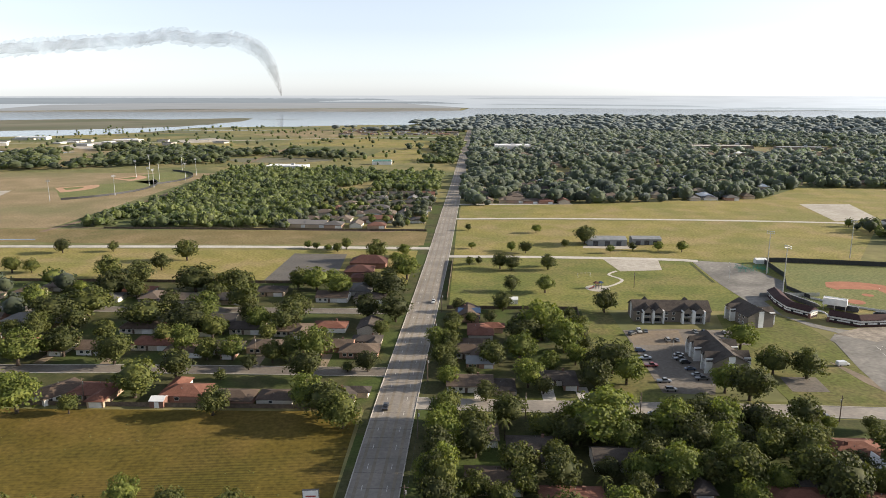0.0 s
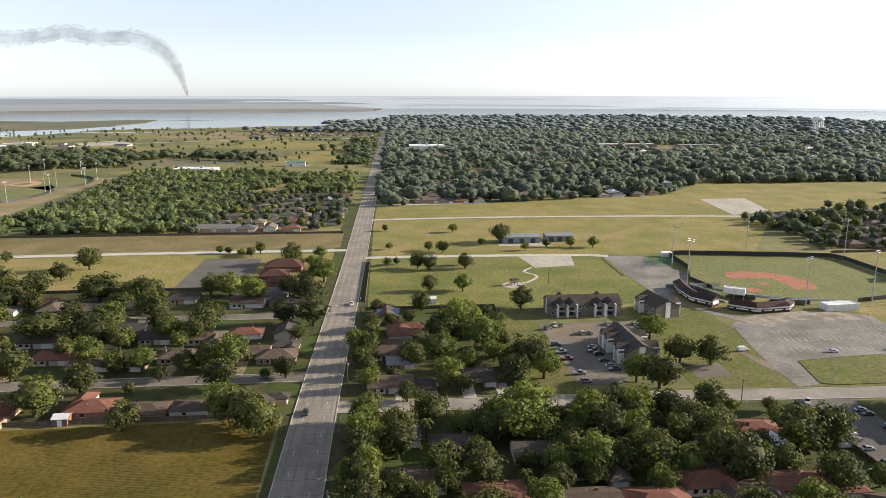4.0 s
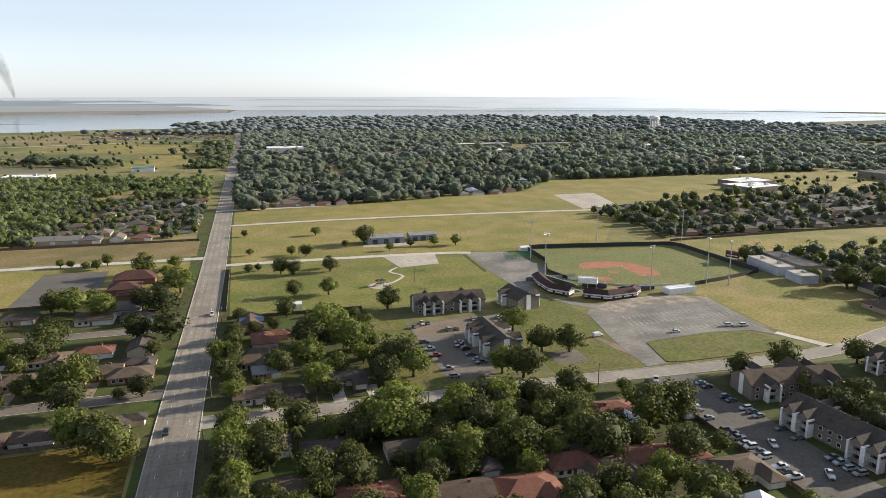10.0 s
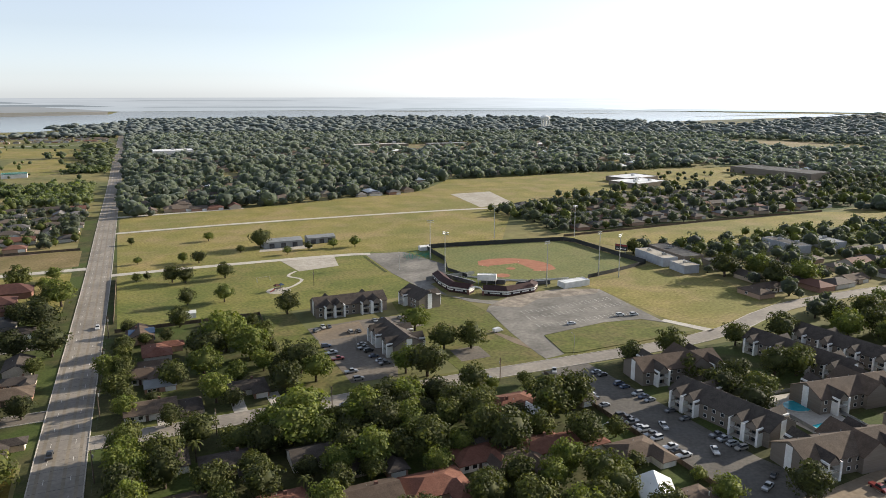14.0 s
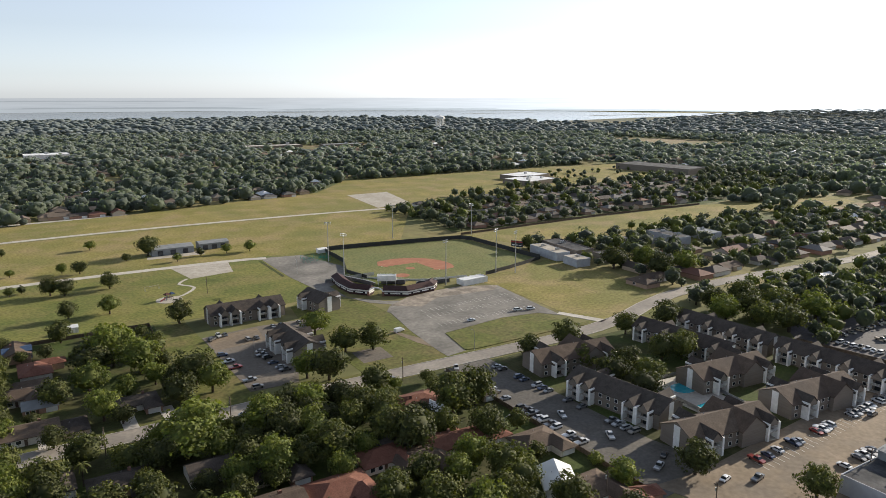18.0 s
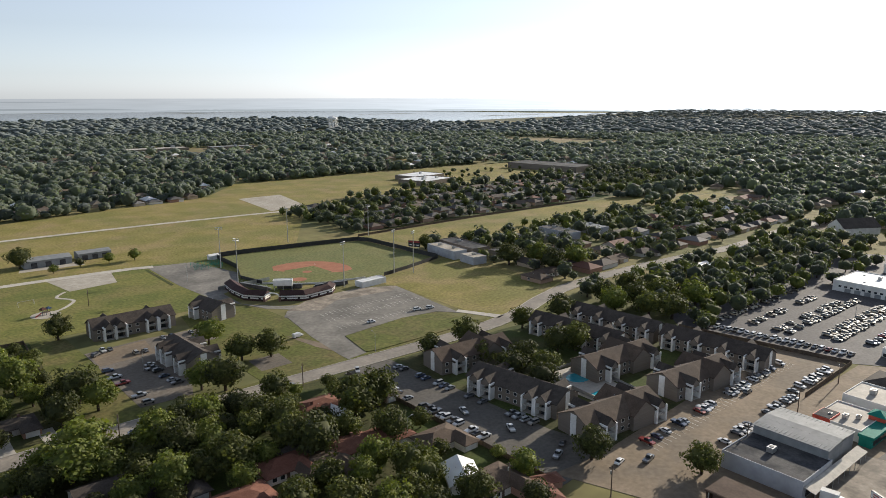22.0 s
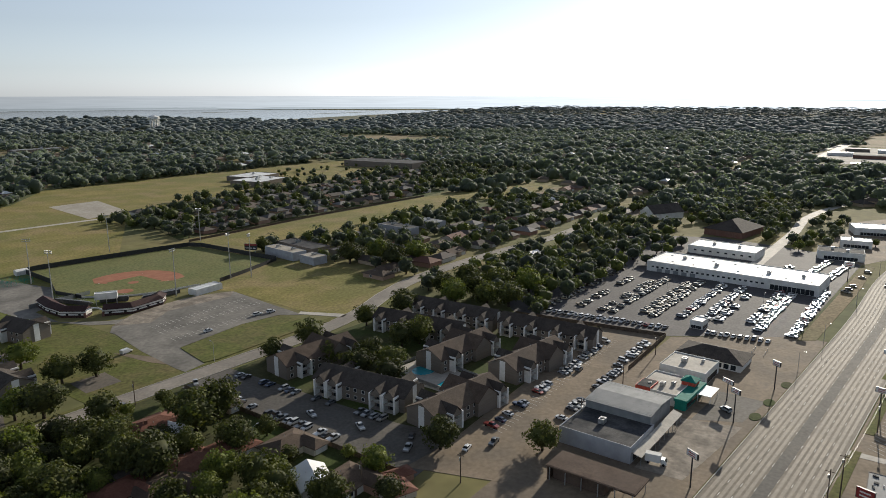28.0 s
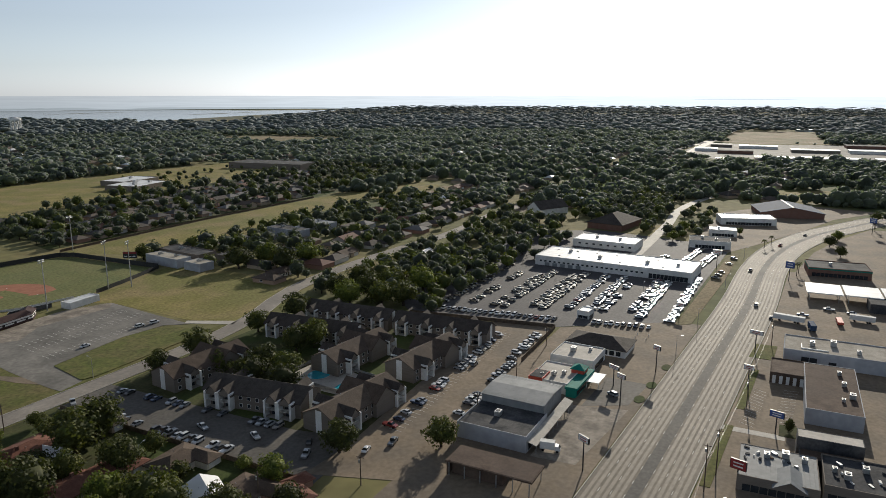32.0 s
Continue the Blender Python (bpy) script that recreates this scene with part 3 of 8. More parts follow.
patch("ballpark_lawn", [(243, 320), (238, 332), (252, 343), (274, 345), (308, 356), (322, 347), (323, 302), (322, 262), (300, 256), (249, 238), (240, 262)], 0.05, GRASS, "yellow-green grass triangle beside the ballpark", "field")
patch("lot_island", [(171, 265.3), (166.5, 242.5), (172.5, 240.6), (220, 240.9), (234, 239), (228, 266), (208, 269.5)], 0.30, LAWN, "kerbed grass island in front of the car park", "lawn")
patch("corner_path", [(235.5, 260), (239, 262), (250, 239.5), (245, 238)], 0.13, CONCRETE, "pale concrete path between the lawns", "pavement")
patch("corner_lawn", [(117, 243), (157, 243), (158, 264), (164, 312), (163, 330), (149, 362), (125, 345), (117, 300)], 0.06, LAWN, "mown lawn beside the apartments", "lawn")
patch("apartment_lawn", [(52, 243), (74, 243), (72, 350), (58, 352)], 0.06, LAWN, "strip of green lawn beside the car park", "lawn")
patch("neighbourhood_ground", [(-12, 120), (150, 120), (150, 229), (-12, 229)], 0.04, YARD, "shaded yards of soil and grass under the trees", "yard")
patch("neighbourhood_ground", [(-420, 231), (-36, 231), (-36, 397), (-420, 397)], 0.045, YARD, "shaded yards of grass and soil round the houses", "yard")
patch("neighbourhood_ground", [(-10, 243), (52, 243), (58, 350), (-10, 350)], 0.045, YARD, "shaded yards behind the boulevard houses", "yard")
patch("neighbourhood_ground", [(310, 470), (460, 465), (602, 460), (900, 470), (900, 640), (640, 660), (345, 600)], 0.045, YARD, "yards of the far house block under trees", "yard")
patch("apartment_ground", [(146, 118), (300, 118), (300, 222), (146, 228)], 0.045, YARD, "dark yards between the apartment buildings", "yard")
patch("verge", [(-10, 229), (300, 229), (300, 243), (-10, 243)], 0.03, LAWN, "grass verge along the side street", "lawn")
# Takes the shade-darkened YARD colour beside the boulevard.
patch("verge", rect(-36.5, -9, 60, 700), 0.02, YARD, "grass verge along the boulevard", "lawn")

# roads
def road(name, line, width, material, label, top=0.12, kerb=True, step=14.0):
    line = smooth_line(line, step)
    ob = part(name, ribbon(Geo(), line, width / 2, -width / 2, top), material)
    tagged(ob, label, "road", kind="structure")
    if kerb:
        for s in (1, -1):
            g = ribbon(Geo(), line, s * (width / 2 + 0.30), s * (width / 2), top + 0.14, 0.5) if s > 0 else ribbon(Geo(), line, -width / 2, -width / 2 - 0.3, top + 0.14, 0.5)
            part("kerb", g, CONCRETE, ob)
    return line, ob


BOULEVARD = [(-26.5, 60), (-26.2, 180), (-25.5, 250), (-23.2, 350), (-20.5, 480), (-18, 660), (-14, 900), (-7, 1460), (2, 2100), (20, 2980)]
line, boul = road("boulevard", BOULEVARD, 14.6, ROAD, "long straight concrete boulevard with four worn lanes", 0.14)
g = Geo()
for o in (-3.6, 3.6):
    dashes(g, line[:90], o, 3.0, 9.0, 0.11, 0.165)
part("lane_markings", g, PAINT, boul, kind="stuff")
g = Geo()
for o in (-5.4, -1.8, 1.8, 5.4):
    ribbon(g, line[:120], o + 0.5, o - 0.5, 0.146, 0.02)
part("wheel_tracks", g, TRACK, boul, "paler polished wheel tracks")
g = Geo()
for a, b in zip(line[:46], line[1:47]):
    d = math.hypot(b[0] - a[0], b[1] - a[1])
    ang = math.degrees(math.atan2(b[1] - a[1], b[0] - a[0]))
    for s in (0.0, 0.5):
        g.box(a[0] + (b[0] - a[0]) * s, a[1] + (b[1] - a[1]) * s, 0.12, 0.12, 14.4, 0.031, ang)
part("slab_joints", g, DARKLOT, boul, "dark tarred slab joints", kind="stuff")

S2 = [(-19, 236.5), (15, 235.5), (70, 235.5), (119, 235), (166, 233.5), (214, 232), (254, 236), (285, 246), (309, 252), (348, 255), (400, 253), (444, 249), (482, 244), (540, 245), (589, 248), (654, 244), (900, 240)]
_, side = road("side_street", S2, 9.2, ROAD, "pale concrete side street with kerbs", 0.13)
S1 = [(-33, 265), (-52, 265), (-98, 265), (-144, 264.5), (-187, 263), (-420, 258)]
road("left_street", S1, 8.2, STREET, "narrow residential street under trees", 0.13)
road("back_street", [(-33, 345), (-200, 343), (-420, 338)], 8.0, STREET, "residential street hidden by trees", 0.13)
road("canal_road", [(-28, 495), (-176, 495), (-338, 490), (-700, 480)], 7.5, CONCRETE, "pale two-lane road beside the field", 0.12, False)
road("park_road", [(-14, 470), (27, 470.5), (92, 469), (125, 467), (140, 465.5), (152, 462)], 6.5, CONCRETE, "narrow pale road through the park", 0.12, False)
road("meadow_road", [(-12, 616), (85, 621), (232, 616), (345, 603), (400, 575), (470, 560)], 6.0, CONCRETE, "straight pale road across the meadow", 0.12, False)
road("north_street", [(-10, 698), (60, 702), (103, 706)], 6.0, CONCRETE, "short street at the edge of the woods", 0.12, False)
road("far_street", [(450, 96), (520, 96), (606, 96), (724, 97), (900, 60), (1153, -2), (1300, -40)], 8, CONCRETE, "side street off the highway", 0.13, False)
road("far_highway", [(1150, 185), (1258, 187), (2287, 187), (3300, 187)], 16, CONCRETE, "distant pale road through the woods", 0.2, False, 60)
road("ditch_path", [(-60, 556), (-200, 562), (-330, 562)], 3.5, SOIL, "earth track beside the drainage ditch", 0.1, False)
patch("drainage_ditch", [(-420, 508), (-330, 514), (-330, 517), (-420, 512)], 0.07, WATER, "water in a drainage ditch", "water")
road("ditch_road", [(-343, 545), (-330, 700), (-345, 1000), (-360, 1400)], 5, SOIL, "dirt track along the wood edge", 0.1, False)

HWY = [(40, 44), (100, 39), (181, 33), (292, 25), (392, 18), (483, 14.5), (548, 5.5), (607, -12), (652, -33), (760, -95), (900, -190), (1100, -330)]
line, hwy = road("highway", HWY, 27.0, HWYBASE, "wide seven-lane highway shining in low sun", 0.14)
for o in (-11.0, -7.4, -3.9, 3.9, 7.4, 11.0):
    part("lane", ribbon(Geo(), line, o + 1.62, o - 1.62, 0.15, 0.02), LANE, hwy, "concrete traffic lane")
    part("wheel_track", ribbon(Geo(), line, o + 1.35, o + 0.35, 0.156, 0.02), TRACK, hwy, "polished wheel track")
    part("wheel_track", ribbon(Geo(), line, o - 0.35, o - 1.35, 0.156, 0.02), TRACK, hwy, "polished wheel track")
part("turn_lane", ribbon(Geo(), line, 1.75, -1.75, 0.152, 0.02), ASPHALT, hwy, "darker centre turn lane")
g = Geo()
for o in (-9.2, -5.65, 5.65, 9.2):
    dashes(g, line[:46], o, 2.2, 6.6, 0.14, 0.175)
for o in (-1.9, 1.9):
    dashes(g, line[:46], o, 2.4, 6.4, 0.11, 0.175)
part("lane_markings", g, PAINT, hwy, kind="stuff")

# lots
patch("church_car_park", [(-122, 402), (-80, 406), (-84, 474), (-121, 475)], 0.09, ASPHALT, "empty grey asphalt car park by the church", "car park")
patch("gravel_lot", [(90, 467), (127, 467), (122, 437), (95, 433)], 0.10, GRAVEL, "pale gravel lot in the park", "gravel lot")
patch("lot_drive", [(165.2, 310), (171.5, 266), (166.3, 241.5), (156, 240), (156, 247), (159, 276)], 0.105, PALELOT, "worn asphalt drive into the car park", "drive")
patch("ballpark_drive", [(148, 464), (176, 458), (187, 412), (172, 378), (159, 371), (158, 345), (172, 328), (187, 320), (180, 312), (164, 329), (150, 366), (147, 405)], 0.10, PALELOT, "worn asphalt drive beside the ballpark", "drive")
patch("ballpark_car_park", [(164, 310), (170, 318), (205, 325), (243, 321), (239.5, 290), (236, 257), (228.5, 266.8), (208, 270.2), (170.8, 266)], 0.115, PALELOT, "large worn asphalt car park of the ballpark", "car park")
patch("car_park_patch", [(170, 318), (186, 327.5), (206, 330.5), (222, 331), (240, 323), (243, 320.5), (236, 314), (200, 318), (184, 308)], 0.13, SLAB, "paler concrete apron of the car park", "car park")
patch("apartment_car_park", [(73, 249), (92, 248), (97, 262), (97, 300), (126, 302), (126, 321), (99, 323), (73, 320)], 0.11, STREET, "worn asphalt car park of the small apartments", "car park")
patch("car_park_pad", [(74, 300), (97, 302), (99, 321), (74, 318)], 0.125, LOTCON, "tan concrete end of the car park", "car park")
patch("complex_car_park", [(146, 228), (169, 229), (171, 142), (176, 118), (146, 116)], 0.11, ASPHALT, "dark asphalt car park of the apartment complex", "car park")
patch("complex_drive", [(150, 122), (169, 120), (290, 128), (309, 126), (309, 97), (262, 95), (205, 95), (160, 93)], 0.115, LOTCON, "tan concrete drive with parked cars", "car park")
patch("far_car_park", [(318, 616), (362, 628), (380, 714), (330, 713)], 0.10, GRAVEL, "pale concrete pad in the meadow", "car park")
patch("dealer_lot", [(312, 97), (300, 170), (330, 200), (430, 200), (530, 200), (560, 140), (545, 60), (520, 40), (435, 44), (345, 48)], 0.10, DEALERLOT, "dark grey asphalt lot of the car dealer", "car park")
patch("shop_forecourt", [(146, 97), (312, 95), (346, 47), (346, 35.5), (292, 39.2), (181, 47.2), (146, 50)], 0.095, LOTCON, "stained concrete forecourts along the highway", "forecourt")
patch("south_forecourt", [(146, 21), (181, 18.8), (292, 10.8), (392, 3.8), (480, 0.3), (480, -60), (146, -80)], 0.09, LOTCON, "stained concrete forecourts of the shops", "forecourt")
patch("far_forecourt", [(520, 40), (560, 22), (640, -10), (700, -30), (760, -70), (780, 10), (700, 60), (620, 66), (530, 72)], 0.085, LOTCON, "pale forecourts by the highway bend", "forecourt")
patch("south_block", [(480, -3), (548, -14), (607, -32), (660, -55), (660, -260), (170, -260), (170, -80), (480, -60)], 0.08, LOTCON, "paved ground south of the highway", "forecourt")
patch("clearing", [(615, 400), (693, 408), (766, 399), (757, 384), (666, 376), (639, 379)], 0.12, GRASS, "sunlit grass clearing among the trees", "field")
patch("bare_lot", [(658, 372), (754, 379), (762, 330), (708, 313), (657, 352)], 0.12, DRY, "dry bare lot among the trees", "field")
patch("church_drive", [(617, 228), (629, 254), (656, 251), (672, 228)], 0.12, LOTCON, "paved church drive among the trees", "forecourt")

# ---- trees ----
def leaf_quads(rs, centres, normals, size):
    """Quads round the centres, facing roughly along the normals."""
    n = len(centres)
    d = normals + rs.normal(0, 0.55, (n, 3))
    d /= np.linalg.norm(d, axis=1)[:, None]
    u = np.cross(d, rs.normal(0, 1, (n, 3)))
    u /= np.linalg.norm(u, axis=1)[:, None]
    w = np.cross(d, u)
    s = size * rs.uniform(0.6, 1.3, (n, 1))
    u, w = u * s, w * s * rs.uniform(0.5, 0.9, (n, 1))
    v = np.stack([centres - u, centres - w * 0.9, centres + u, centres + w], 1).reshape(-1, 3)
    return v, np.arange(4 * n).reshape(-1, 4)


def lumpy(rs, sub, amount):
    bm = bmesh.new()
    bmesh.ops.create_icosphere(bm, subdivisions=sub, radius=1.0)
    off = rs.uniform(-50, 50, 3)
    for v in bm.verts:
        v.co *= 1 + amount * noise.noise(v.co * 1.7 + Vector(off)) + amount * 0.5 * noise.noise(v.co * 4 + Vector(off))
    v = np.array([x.co[:] for x in bm.verts])
    f = [tuple(x.index for x in q.verts) for q in bm.faces]
    bm.free()
    return v, f


def crown_data(seed, r, zc, h, clumps, leaves, size, material, core=0.66):
    """A crown of leaf clumps round a loose core, centre height zc, half height h."""
    rs = np.random.RandomState(seed)
    vs, fs = [], []
    lob, _ = lumpy(rs, 1, 0.0)
    k = rs.normal(0, 1, (clumps, 3))
    k[:, 2] = np.abs(k[:, 2]) * 1.25 - 0.62
    k /= np.linalg.norm(k, axis=1)[:, None]
    rad = rs.uniform(0.50, 0.92, clumps)
    rad *= np.array([1 + 0.30 * noise.noise(Vector(p * 1.6 + seed * 3.1)) for p in k])
    cc = k * rad[:, None]
    cs = rs.uniform(0.22, 0.36, clumps)
    for c, s in zip(cc, cs):
        d = rs.normal(0, 1, (leaves, 3))
        d /= np.linalg.norm(d, axis=1)[:, None]
        d[:, 2] = np.where(rs.rand(leaves) < 0.65, np.abs(d[:, 2]), d[:, 2])
        p = (c + d * s * rs.uniform(0.75, 1.08, (leaves, 1))) * (r, r, h) + (0, 0, zc)
        v, f = leaf_quads(rs, p, d + c * 0.6, size)
        n = sum(len(x) for x in vs)
        vs.append(v)
        fs += (f + n).tolist()
    v, f = lumpy(rs, 2 if leaves > 12 else 1, 0.35)
    n = sum(len(x) for x in vs)
    vs.append(v * (core * r, core * r, core * 0.94 * h) + (0, 0, zc))
    fs += [tuple(n + i for i in q) for q in f]
    me = bpy.data.meshes.new("crown")
    me.from_pydata(np.concatenate(vs).tolist(), [], fs)
    me.polygons.foreach_set("use_smooth", [True] * len(fs))
    me.materials.append(material)
    return me


def trunk_geo(seed, r, h, zc):
    rs = random.Random(seed)
    g = Geo()
    fork = zc * 0.45
    g.cone((0, 0, -0.3), (0, 0, fork), 0.045 * h, 0.032 * h, 8)
    for i in range(5):
        a = i * 1.257 + rs.uniform(-0.4, 0.4)
        e = (math.cos(a) * r * 0.55, math.sin(a) * r * 0.55, zc + rs.uniform(-0.1, 0.5) * h * 0.2)
        g.cone((0, 0, fork * 0.9), e, 0.022 * h, 0.007 * h, 6)
    return g


TREE_R, TREE_H = 5.0, 10.0


def tree_kind(seed, clumps, leaves, size, material, label, group, zc=4.9, half=4.8, core=0.66, kind="tree"):
    root = new(kind)
    tagged(root, label, kind, group)
    part("trunk", trunk_geo(seed, TREE_R, TREE_H, zc), BARK, root)
    part("crown", crown_data(seed, TREE_R, zc, half, clumps, leaves, size, material, core), material, root)
    return root


OAK = "broad oak tree with dense dark green crown"
NEAR = [tree_kind(11 + i, 54, 36, 0.36, LEAF, OAK + " standing in a yard", "neighbourhood trees") for i in range(4)]
NEAR += [tree_kind(31 + i, 50, 36, 0.36, LEAF_BRIGHT, "round tree with fresh yellow-green leaves", "neighbourhood trees") for i in range(2)]
TALL = [tree_kind(51 + i, 54, 36, 0.36, LEAF, "tall uneven tree with loose green crown", "neighbourhood trees", 5.0, 5.0) for i in range(2)]
MID = [tree_kind(71 + i, 20, 8, 0.72, LEAF_MID, "dark green tree between the houses", "block trees", core=0.86) for i in range(4)]
MID += [tree_kind(81 + i, 20, 8, 0.72, LEAF_BRIGHT, "light green tree between the houses", "block trees", core=0.86) for i in range(2)]
SHRUB = [tree_kind(91 + i, 30, 22, 0.5, LEAF, "low rounded shrub in the grass", "shrubs", 4.8, 4.6, kind="shrub") for i in range(2)]
tree_rng = random.Random(5)
taken = []


def put_tree(kinds, x, y, r, h):
    t = spawn(tree_rng.choice(kinds), at(x, y, 0, tree_rng.uniform(0, 360), (r / TREE_R, r / TREE_R, h / TREE_H)))
    taken.append((x, y, r))
    return t


def tree(x, y, r, h=None):
    return put_tree(NEAR if tree_rng.random() < 0.8 else TALL, x, y, r, h or max(5.0, min(15.0, r * 1.9)))


def oak(x, y, r, h=None):
    return put_tree(NEAR[:4], x, y, r, h or r * 1.8)


def fresh(x, y, r, h=None):
    return put_tree(NEAR[4:], x, y, r, h or r * 2.0)


def bush(x, y, r):
    return put_tree(SHRUB, x, y, r, r * 1.7)


joined = []


def grove(x0, x1, y0, y1, n, r0, r1, kinds, seed, gap=0.75):
    """Trees scattered over a block, clear of houses, roads and each other."""
    rs = random.Random(seed)
    made = tries = 0
    while made < n and tries < n * 30:
        tries += 1
        x, y, r = rs.uniform(x0, x1), rs.uniform(y0, y1), rs.uniform(r0, r1)
        if any(abs(x - a) < hw + r * 0.35 and abs(y - b) < hh + r * 0.35 for a, b, hw, hh in blocked):
            continue
        if any((x - a) ** 2 + (y - b) ** 2 < (gap * (r + c)) ** 2 for a, b, c in taken):
            continue
        if kinds is MID:
            joined.append((rs.randrange(len(MID)), x, y, r, r * rs.uniform(1.6, 2.2), rs.uniform(0, 6.28)))
            taken.append((x, y, r))
        else:
            put_tree(kinds, x, y, r, r * rs.uniform(1.6, 2.2))
        made += 1


def woods(name, label, spots, seed, sub, material, flat=0.75, leaves=0, flake=0.17):
    """Uncountable far trees: lumpy clumps of crowns in one mesh."""
    rs = np.random.RandomState(seed)
    shapes = []
    for _ in range(8):
        v, f = lumpy(rs, sub, 0.40)
        if leaves:
            d = rs.normal(0, 1, (leaves, 3))
            d[:, 2] = np.abs(d[:, 2]) - 0.3
            d /= np.linalg.norm(d, axis=1)[:, None]
            lv, lf = leaf_quads(rs, d * rs.uniform(0.86, 1.10, (leaves, 1)), d, flake)
            f = [tuple(q) for q in f] + [t for q in (lf + len(v)).tolist() for t in ((q[0], q[1], q[2]), (q[0], q[2], q[3]))]
            v = np.concatenate([v * 0.9, lv])
        shapes.append((v, f))
    vs, fs, n = [], [], 0
    for x, y, r in spots:
        v, f = shapes[rs.randint(8)]
        a = rs.uniform(0, 6.28)
        c, s = math.cos(a), math.sin(a)
        hz = r * flat * rs.uniform(0.8, 1.25)
        p = np.stack([(v[:, 0] * c - v[:, 1] * s) * r + x, (v[:, 0] * s + v[:, 1] * c) * r + y, np.maximum(v[:, 2], -0.9) * hz + max(hz * 0.9, rs.uniform(0.5, 1.0) * r)], 1)
        vs.append(p)
        fs.append(np.array(f) + n)
        n += len(p)
    V, F = np.concatenate(vs), np.concatenate(fs)
    me = bpy.data.meshes.new(name)
    me.vertices.add(len(V))
    me.vertices.foreach_set("co", V.ravel())
    me.loops.add(F.size)
    me.loops.foreach_set("vertex_index", F.ravel().astype(np.int32))
    me.polygons.add(len(F))
    me.polygons.foreach_set("loop_start", np.arange(0, F.size, 3, dtype=np.int32))
    me.polygons.foreach_set("use_smooth", np.ones(len(F), dtype=bool))
    me.materials.append(material)
    me.update(calc_edges=True)
    me.validate()
    return tagged(new(name, me), label, "woods", kind="stuff")

# ---- apartment buildings ----
blocked = [(-22, 400, 12, 1100), (480, 248, 190, 6.5), (140, 235.5, 160, 8), (-230, 262, 200, 7), (-230, 341, 200, 6)]


def gable_walls(L, W, he, hr):
    """Walls of a long house with its ridge along x, gables at both ends."""
    g = Geo()
    prof = [(-W / 2, -0.3), (W / 2, -0.3), (W / 2, he), (0, hr), (-W / 2, he)]
    n = len(prof)
    vs = [(x, y, z) for x in (-L / 2, L / 2) for y, z in prof]
    return g.add(vs, [tuple(range(n - 1, -1, -1)), tuple(range(n, 2 * n))] + [(i, (i + 1) % n, n + (i + 1) % n, n + i) for i in range(n)])


def gable_roof(L, W, he, hr, over=0.6, thick=0.25):
    g = Geo()
    k = (hr - he) / (W / 2)
    w2, x2 = W / 2 + over, L / 2 + over * 0.6
    ze = he - over * k + 0.12
    prof = [(-w2, ze), (0, hr + 0.12), (w2, ze), (w2, ze + thick), (0, hr + thick + 0.12), (-w2, ze + thick)]
    n = len(prof)
    vs = [(x, y, z) for x in (-x2, x2) for y, z in prof]
    return g.add(vs, [(0, 1, 4, 5), (1, 2, 3, 4), (11, 10, 7, 6), (10, 9, 8, 7)] + [(i, n + i, n + (i + 1) % n, (i + 1) % n) for i in range(n)])


def window(parent, x, y, z, w, h, face):
    """A framed window on a wall that faces +x, -x, +y or -y."""
    g, p = Geo(), Geo()
    if face[1] == "y":
        s = 1 if face[0] == "+" else -1
        g.box(x, y + s * 0.03, z, w + 0.24, 0.10, h + 0.24)
        p.box(x, y + s * 0.06, z + 0.12, w, 0.08, h)
    else:
        s = 1 if face[0] == "+" else -1
        g.box(x + s * 0.03, y, z, 0.10, w + 0.24, h + 0.24)
        p.box(x + s * 0.06, y, z + 0.12, 0.08, w, h)
    fr = part("window", g, TRIM, parent)
    part("pane", p, GLASS, fr)


